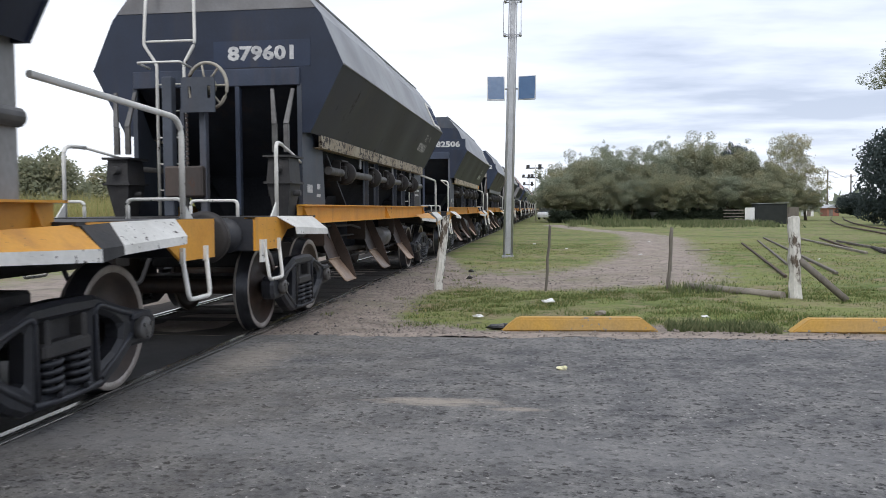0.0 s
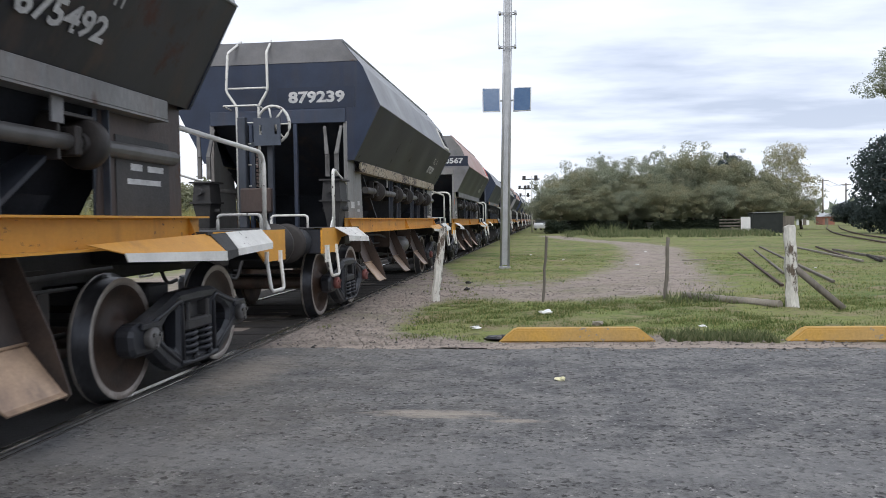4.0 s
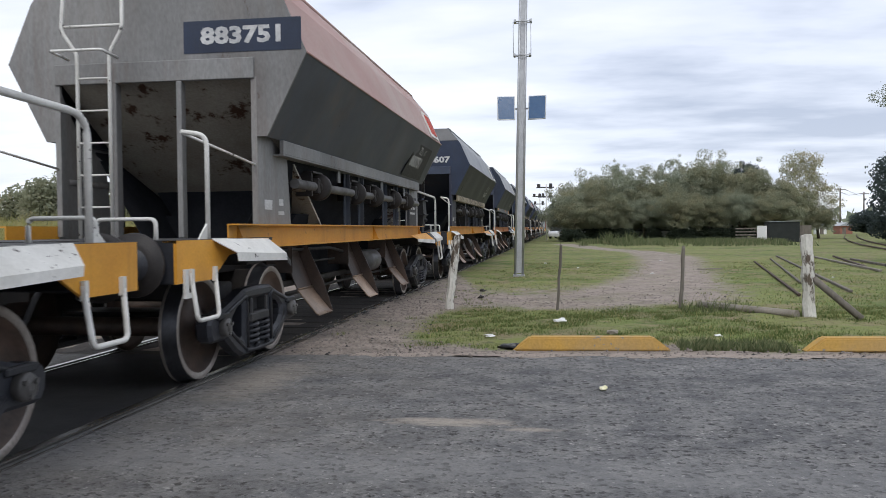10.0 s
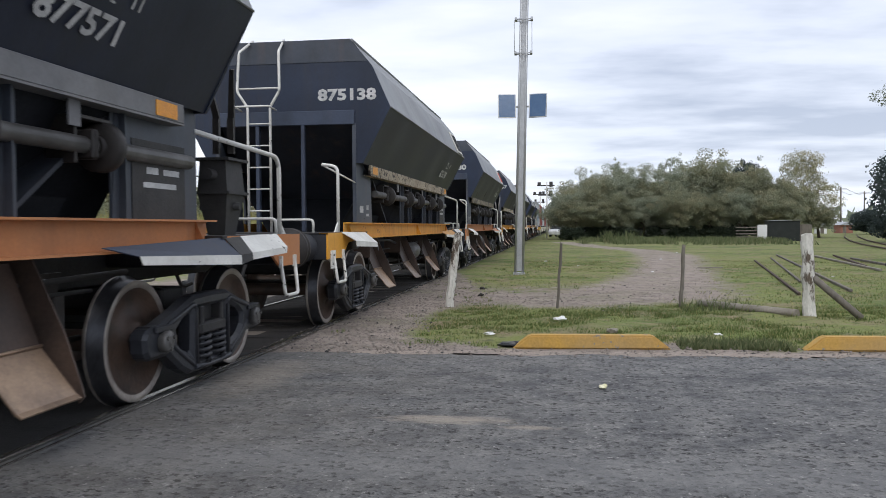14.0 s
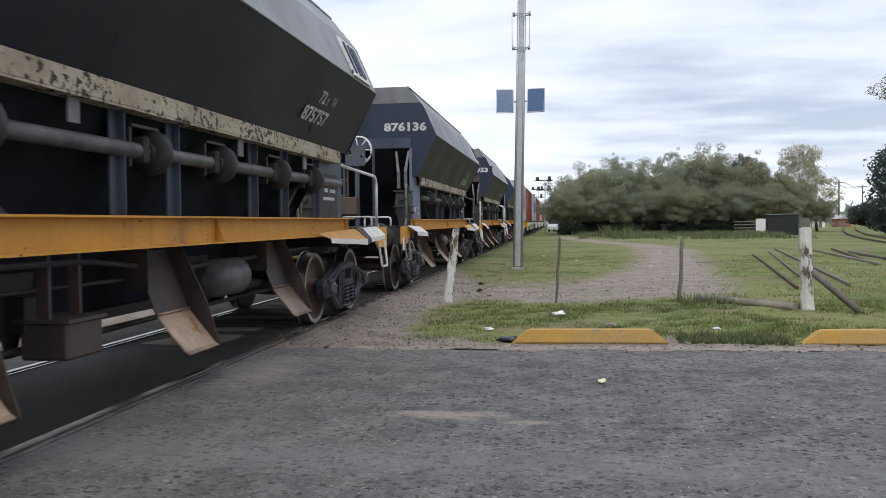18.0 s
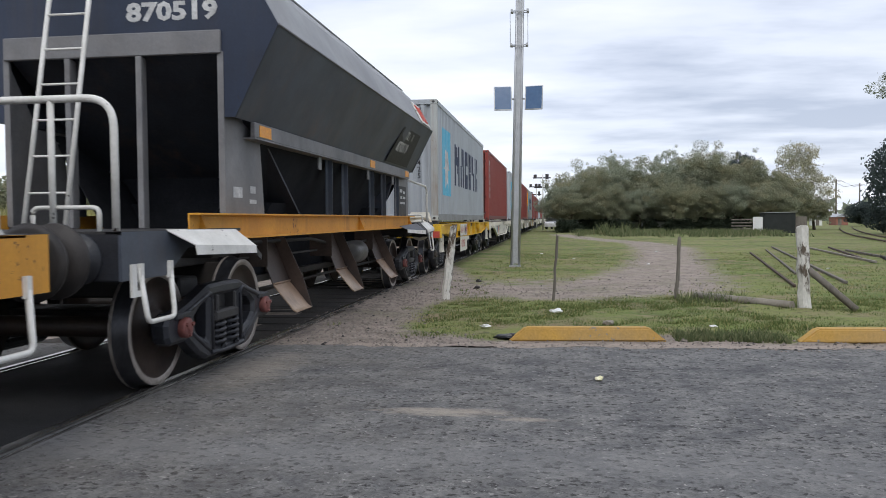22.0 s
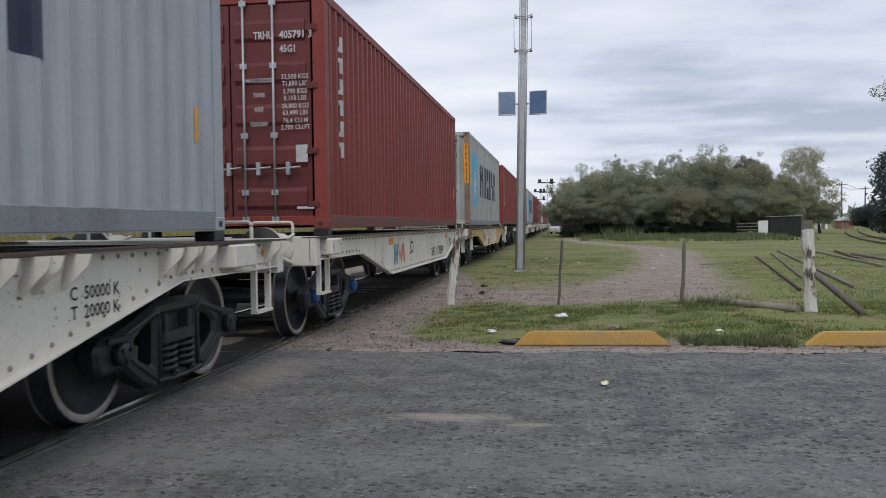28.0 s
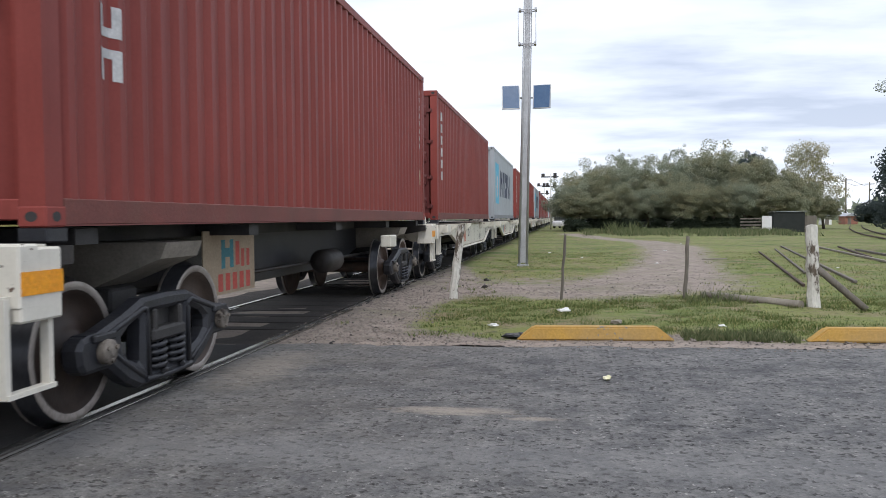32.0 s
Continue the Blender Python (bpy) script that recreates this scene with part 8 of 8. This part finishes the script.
RAILS = "rusty old rail lying in the grass"
old_beam((7.1, 31.4), (4.5, 16.3), 0.06, "railweb", "old_rail", RAILS)
old_beam((8.3, 34.0), (5.5, 19.8), 0.06, "wood", "old_beam", "grey old wooden beam lying in the grass")
old_beam((9.3, 37.1), (5.7, 17.1), 0.07, "wood", "old_beam", "long grey wooden beam lying in the grass")
old_beam((10.6, 37.0), (9.0, 24.6), 0.08, "concrete", "old_beam", "weathered beam on a scrap heap")
old_beam((11.4, 36.3), (9.4, 26.9), 0.08, "railweb", "old_rail", RAILS)
old_beam((11.0, 33.0), (9.9, 24.0), 0.09, "wood", "old_beam", "grey weathered beam lying in the grass")
old_beam((10.4, 28.0), (9.5, 24.6), 0.09, "sleeper", "old_sleeper", "old dark sleeper lying in the grass")
old_beam((4.2, 26.1), (5.0, 26.4), 0.05, "concrete", "pale_plank", "pale plank lying on the earth track")


def second_track():
    """A disused line that curves away."""
    for k, off in enumerate((0.0, 1.45)):
        pts = []
        for t in np.linspace(0, 1, 24):
            y = 26 + 84 * t
            x = float(np.interp(y, [26, 40.5, 54.5, 67, 86, 110], [12.9, 15.7, 18.8, 22.2, 28.0, 36.0])) + off * 0.9
            pts.append((x, y, 0.02))
        r = put("rail", mesh("side_rail_%d" % k, lambda bm: tube(bm, pts, 0.05, 6), "railweb"))
        tagged(r, "rusty rail of a disused side track in the grass", "rail", "rails of the side track", "structure")


second_track()


def shed():
    th = thing("shed", "low dark board shed with a pale lean-to roof", "shed", "", pose(16.85, 69.5, -0.06, 0, 0, -4))
    put("wall", mesh("shed_wall", lambda bm: box(bm, 0, 2.35, 0, 2.4, 0, 1.65), "shedwall"), th)
    put("roof", mesh("shed_roof", lambda bm: prism(bm, [(-0.1, 1.655), (2.45, 1.70), (2.45, 1.74), (-0.1, 1.69)], "y", -0.1, 2.5), "steel"), th)
    put("side_board", mesh("shed_board", lambda bm: box(bm, -0.9, -0.15, 0.1, 0.15, 0, 1.35), "wallwhite"), th, label="white upright board")
    put("lean_to", mesh("shed_lean", lambda bm: box(bm, 2.4, 3.3, 0.3, 2.2, 0, 1.35), "wood"), th)
    for k in range(4):
        put("plank", mesh("shed_plank", lambda bm: box(bm, -2.6, -0.95, 0, 0.05, 0, 0.10), "wood"), th, pose(0, 0.1, 0.3 + 0.26 * k))


shed()


def car(x, y, turn, mat, label):
    th = thing("parked_car", label, "car", "cars parked far off", pose(x, y, -0.06, 0, 0, turn))
    body = put("body", mesh("car_body", lambda bm: (prism(bm, [(-2.1, 0.25), (2.1, 0.25), (2.15, 0.75), (1.1, 0.9), (-1.9, 0.95), (-2.15, 0.7)], "y", -0.8, 0.8), bmesh.ops.bevel(bm, geom=list(bm.edges), offset=0.06, segments=2, affect="EDGES")), "carwhite"), th, None, mat)
    put("cabin", mesh("car_cabin", lambda bm: prism(bm, [(-1.7, 0.93), (0.95, 0.9), (0.35, 1.38), (-1.3, 1.40)], "y", -0.68, 0.68), "glassdark"), th)
    put("car_roof", mesh("car_roof", lambda bm: box(bm, -1.3, 0.38, -0.68, 0.68, 1.385, 1.43, 0.02), "carwhite"), th, None, mat)
    for a in (-1.3, 1.3):
        for b in (-0.75, 0.75):
            put("wheel", mesh("car_wheel", lambda bm: lathe(bm, [(-0.1, 0.2), (-0.1, 0.31), (0.1, 0.31), (0.1, 0.2)], "y", 14), "black"), th, pose(a, b, 0.31))


car(-0.3, 104, 75, "carwhite", "pale car parked far along the railway")
car(3.7, 88, 3, "carwhite", "white car parked under the trees")
car(7.6, 88, 5, "carwhite", "white car parked under the trees")
car(10.4, 88, 0, "carwhite", "white car parked under the trees")
car(17.0, 89, -8, "carwhite", "white car parked under the trees")


def hut(x, y, w, d, h, mat, roof, label):
    th = thing("hut", label, "house", "far houses", pose(x, y, -0.06))
    wall = put("wall", mesh("hut_wall_%s" % x, lambda bm: box(bm, 0, w, 0, d, 0, h), mat), th)
    put("roof", mesh("hut_roof_%s" % x, lambda bm: prism(bm, [(-0.2, h), (w + 0.2, h), (w / 2, h + 0.5)], "y", -0.3, d + 0.3), roof), th)
    put("door", mesh("hut_door", lambda bm: box(bm, 0.3, 0.8, -0.03, 0.0, 0, 1.0), "wood"), th)


hut(36.8, 124, 1.2, 2, 1.25, "wallwhite", "steel", "small white hut beyond the trees")
hut(40.5, 126, 1.7, 3, 1.2, "brickred", "steel", "low red brick house beyond the trees")


def utility_pole(x, y, h):
    th = thing("utility_pole", "wooden utility pole with a crossarm", "utility pole", "utility poles", pose(x, y, -0.06))
    put("shaft", mesh("utility_shaft_%s" % h, lambda bm: tube(bm, [(0, 0, 0), (0, 0, h)], 0.17, 8, r1=0.12), "wood"), th)
    put("crossarm", mesh("utility_arm", lambda bm: box(bm, -0.9, 0.9, -0.06, 0.06, 0, 0.12), "wood"), th, pose(0, 0, h - 0.4))


utility_pole(45.0, 140, 7.4)
utility_pole(57.3, 165, 7.6)
put_w = thing("overhead_wire", "sagging overhead wires between two poles", "wire", "", pose(45.0, 140, 7.0))
for k in (-0.8, 0.8):
    put("wire", mesh("wire_%s" % k, lambda bm: tube(bm, [(k, 0, 0), (6.2 + k, 12.5, -0.5), (12.3 + k, 25, 0.2)], 0.025, 5), "black"), put_w)


def far_woods():
    """A low far belt of trees round the horizon."""
    rnd = np.random.RandomState(8)
    pts = []
    for k in range(5200):
        a = rnd.uniform(-1.5, 1.5)
        d = rnd.uniform(240, 300)
        z = abs(rnd.normal(0, 1)) * 2.4 * (0.6 + 0.4 * math.sin(a * 23))
        pts.append((d * math.sin(a), d * math.cos(a), min(z, 9.0)))
    pts = np.array(pts)
    n = len(pts)
    u, w = rnd.normal(0, 1, (n, 3)), rnd.normal(0, 1, (n, 3))
    u /= np.linalg.norm(u, axis=1)[:, None]
    w -= u * (u * w).sum(1)[:, None]
    w /= np.linalg.norm(w, axis=1)[:, None]
    quad = np.stack([pts - u * 1.6, pts - w * 0.9, pts + u * 1.6, pts + w * 0.9], 1).reshape(-1, 3)
    me = bpy.data.meshes.new("far_woods")
    me.from_pydata(quad.tolist(), [], np.arange(4 * n).reshape(-1, 4).tolist())
    me.materials.append(MAT["leaf_grey"])
    tagged(new("far_woods", me), "far belt of grey-green trees on the horizon", "trees", kind="stuff")


far_woods()


def blades(name, n, area, height, width, mat, label, keep, seed, clump=0.0, z0=-0.07):
    """Many single blades of grass over an area (x0, x1, y0, y1)."""
    rnd = np.random.RandomState(seed)
    x, y = rnd.uniform(area[0], area[1], n), rnd.uniform(area[2], area[3], n)
    if clump:
        c = rnd.randint(0, n // 30 + 1, n)
        x, y = x[c] + rnd.normal(0, clump, n), y[c] + rnd.normal(0, clump, n)
    ok = keep(x, y) > rnd.rand(n)
    x, y = x[ok], y[ok]
    n = len(x)
    a, h = rnd.uniform(0, 6.28, n), height * rnd.uniform(0.4, 1.2, n)
    lean = rnd.normal(0, 0.45, (n, 2)) * h[:, None]
    dx, dy = np.cos(a) * width, np.sin(a) * width
    p = np.stack([np.stack([x - dx, y - dy, np.full(n, z0)], 1), np.stack([x + dx, y + dy, np.full(n, z0)], 1), np.stack([x + lean[:, 0], y + lean[:, 1], z0 + h], 1)], 1).reshape(-1, 3)
    me = bpy.data.meshes.new(name)
    me.from_pydata(p.tolist(), [], np.arange(3 * n).reshape(-1, 3).tolist())
    me.materials.append(MAT[mat])
    return tagged(new(name, me), label, "grass", kind="stuff")


def patchy(x, y, k=0.8):
    """Grass grows thicker in patches."""
    v = np.array([noise.noise((a * k, b * k, 3.7)) for a, b in zip(x, y)])
    return np.clip((0.97 - bare_at(x, y)) * (0.60 + 1.5 * v), 0, 1)


blades("grass", 90000, (-2.2, 9, 9.2, 14.2), 0.042, 0.006, "grass", "short green grass on the verge", patchy, 1)
blades("grass", 6000, (-2.2, 9, 9.1, 13.5), 0.08, 0.006, "grass", "taller tufts of green grass on the verge", patchy, 2, 0.07)
blades("grass", 60000, (-3.6, 16, 14, 32), 0.05, 0.008, "grass", "short grass between bare earth tracks", patchy, 3)
blades("grass", 22000, (-3.6, 16, 9.5, 36), 0.06, 0.007, "drygrass", "yellowing grass between bare earth tracks", patchy, 4)
blades("weeds", 26000, (0.0, 16.8, 56, 76), 0.42, 0.05, "weed", "bank of tall weeds before the trees", lambda x, y: np.clip((y - 57 + 0.1 * x) / 12, 0.03, 1) * np.clip((x - 1) / 3, 0, 1) * np.clip([0.4 + 1.9 * noise.noise((a * 0.5, b * 0.25, 1.0)) for a, b in zip(x, y)], 0, 1), 5)
blades("weeds", 500, (3.6, 6.2, 64, 68), 0.95, 0.07, "weed", "clump of taller pale weeds", lambda x, y: np.clip(0.2 + 2 * np.array([noise.noise((a * 0.9, b * 0.6, 5.0)) for a, b in zip(x, y)]), 0, 1), 7, 0.25)
blades("grass", 2600, (-3.0, -1.2, 9.6, 26), 0.06, 0.006, "grass", "thin tufts of grass on the bare earth by the rail", lambda x, y: np.clip(np.array([noise.noise((a * 1.3, b * 0.7, 8.0)) for a, b in zip(x, y)]) * 3, 0, 1), 15, 0.06, -0.045)
blades("weeds", 1500, (1.3, 2.5, 9.1, 9.7), 0.10, 0.02, "weed", "low weeds beside the kerb", lambda x, y: 0.6 + 0 * x, 8)
blades("weeds", 320, (1.9, 3.0, 13.1, 14.0), 0.20, 0.010, "weed", "weeds round a broken concrete post", lambda x, y: 0.7 + 0 * x, 9)
blades("tall_grass", 30000, (-34, -9, 26, 44), 1.9, 0.035, "drygrass", "tall yellow-green grass behind the railway", lambda x, y: np.ones_like(x), 6)


def build_stones(name, mat, count, seed, label):
    rnd = np.random.RandomState(seed)
    verts, faces = [], []
    base = [(1, 0, 0), (0, 1, 0), (-1, 0, 0), (0, -1, 0), (0, 0, 1), (0, 0, -0.4)]
    tri = [(0, 1, 4), (1, 2, 4), (2, 3, 4), (3, 0, 4), (1, 0, 5), (2, 1, 5), (3, 2, 5), (0, 3, 5)]
    n = 0
    while n < count:
        x, y = rnd.uniform(-3.3, 3.5), 8.2 + abs(rnd.normal(0, 6.0))
        b = bare_at(np.array([x]), np.array([y]))[0]
        if rnd.rand() > b * (1.0 if x < -1.2 else 0.45) or y > 30:
            continue
        s = 0.005 + 0.022 * rnd.rand() ** 4
        z = -0.052 + 0.032 * min(1.0, max(0.0, (2.4 - abs(x - TRACK_X)) / 0.8)) if y > road_edge(x) + 0.3 else -0.014
        k = len(verts)
        for v in base:
            j = rnd.uniform(0.7, 1.3, 3)
            verts.append((x + v[0] * s * j[0], y + v[1] * s * j[1], z + v[2] * s * 0.7 * j[2]))
        faces += [tuple(k + i for i in t) for t in tri]
        n += 1
    me = bpy.data.meshes.new(name)
    me.from_pydata(verts, [], faces)
    me.materials.append(MAT[mat])
    tagged(new(name, me), label, "stones", kind="stuff")


build_stones("loose_stones", "stone", 7000, 12, "loose grey stones on the bare earth")
build_stones("dark_clods", "mech", 700, 31, "dark clods and cinders on the bare earth")


# ---- what moves ----
def motions():
    for ob, mid, z in MOVING:
        walk(ob, [(t, pose(TRACK_X, mid - travel(t), z)) for t in range(0, 33)])
    for ob, q, mid in SPIN:
        rows, steps = [], 480
        for k in range(steps + 1):
            t = k / 15
            y = mid - travel(t)
            if k in (0, steps) or -16 < y < 42:
                d = travel(t) if -16 < y < 42 else None
                if d is None:
                    continue
                rows.append((t, pose(0, q, WR, math.degrees(d / WR) % 360, 0, 0)))
        if not rows:
            rows = [(0, pose(0, q, WR)), (32, pose(0, q, WR))]
        if rows[0][0] > 0:
            rows.insert(0, (0, rows[0][1]))
        if rows[-1][0] < 32:
            rows.append((32, rows[-1][1]))
        walk(ob, rows)
    x0, y0, z0 = 0.10, 6.66, -0.018
    walk(WRAPPER, [(0, pose(x0, y0, z0)), (6.6, pose(x0, y0, z0)), (8.4, pose(0.33, y0, z0, 0, 0, 70)), (32, pose(0.33, y0, z0, 0, 0, 70))])


motions()
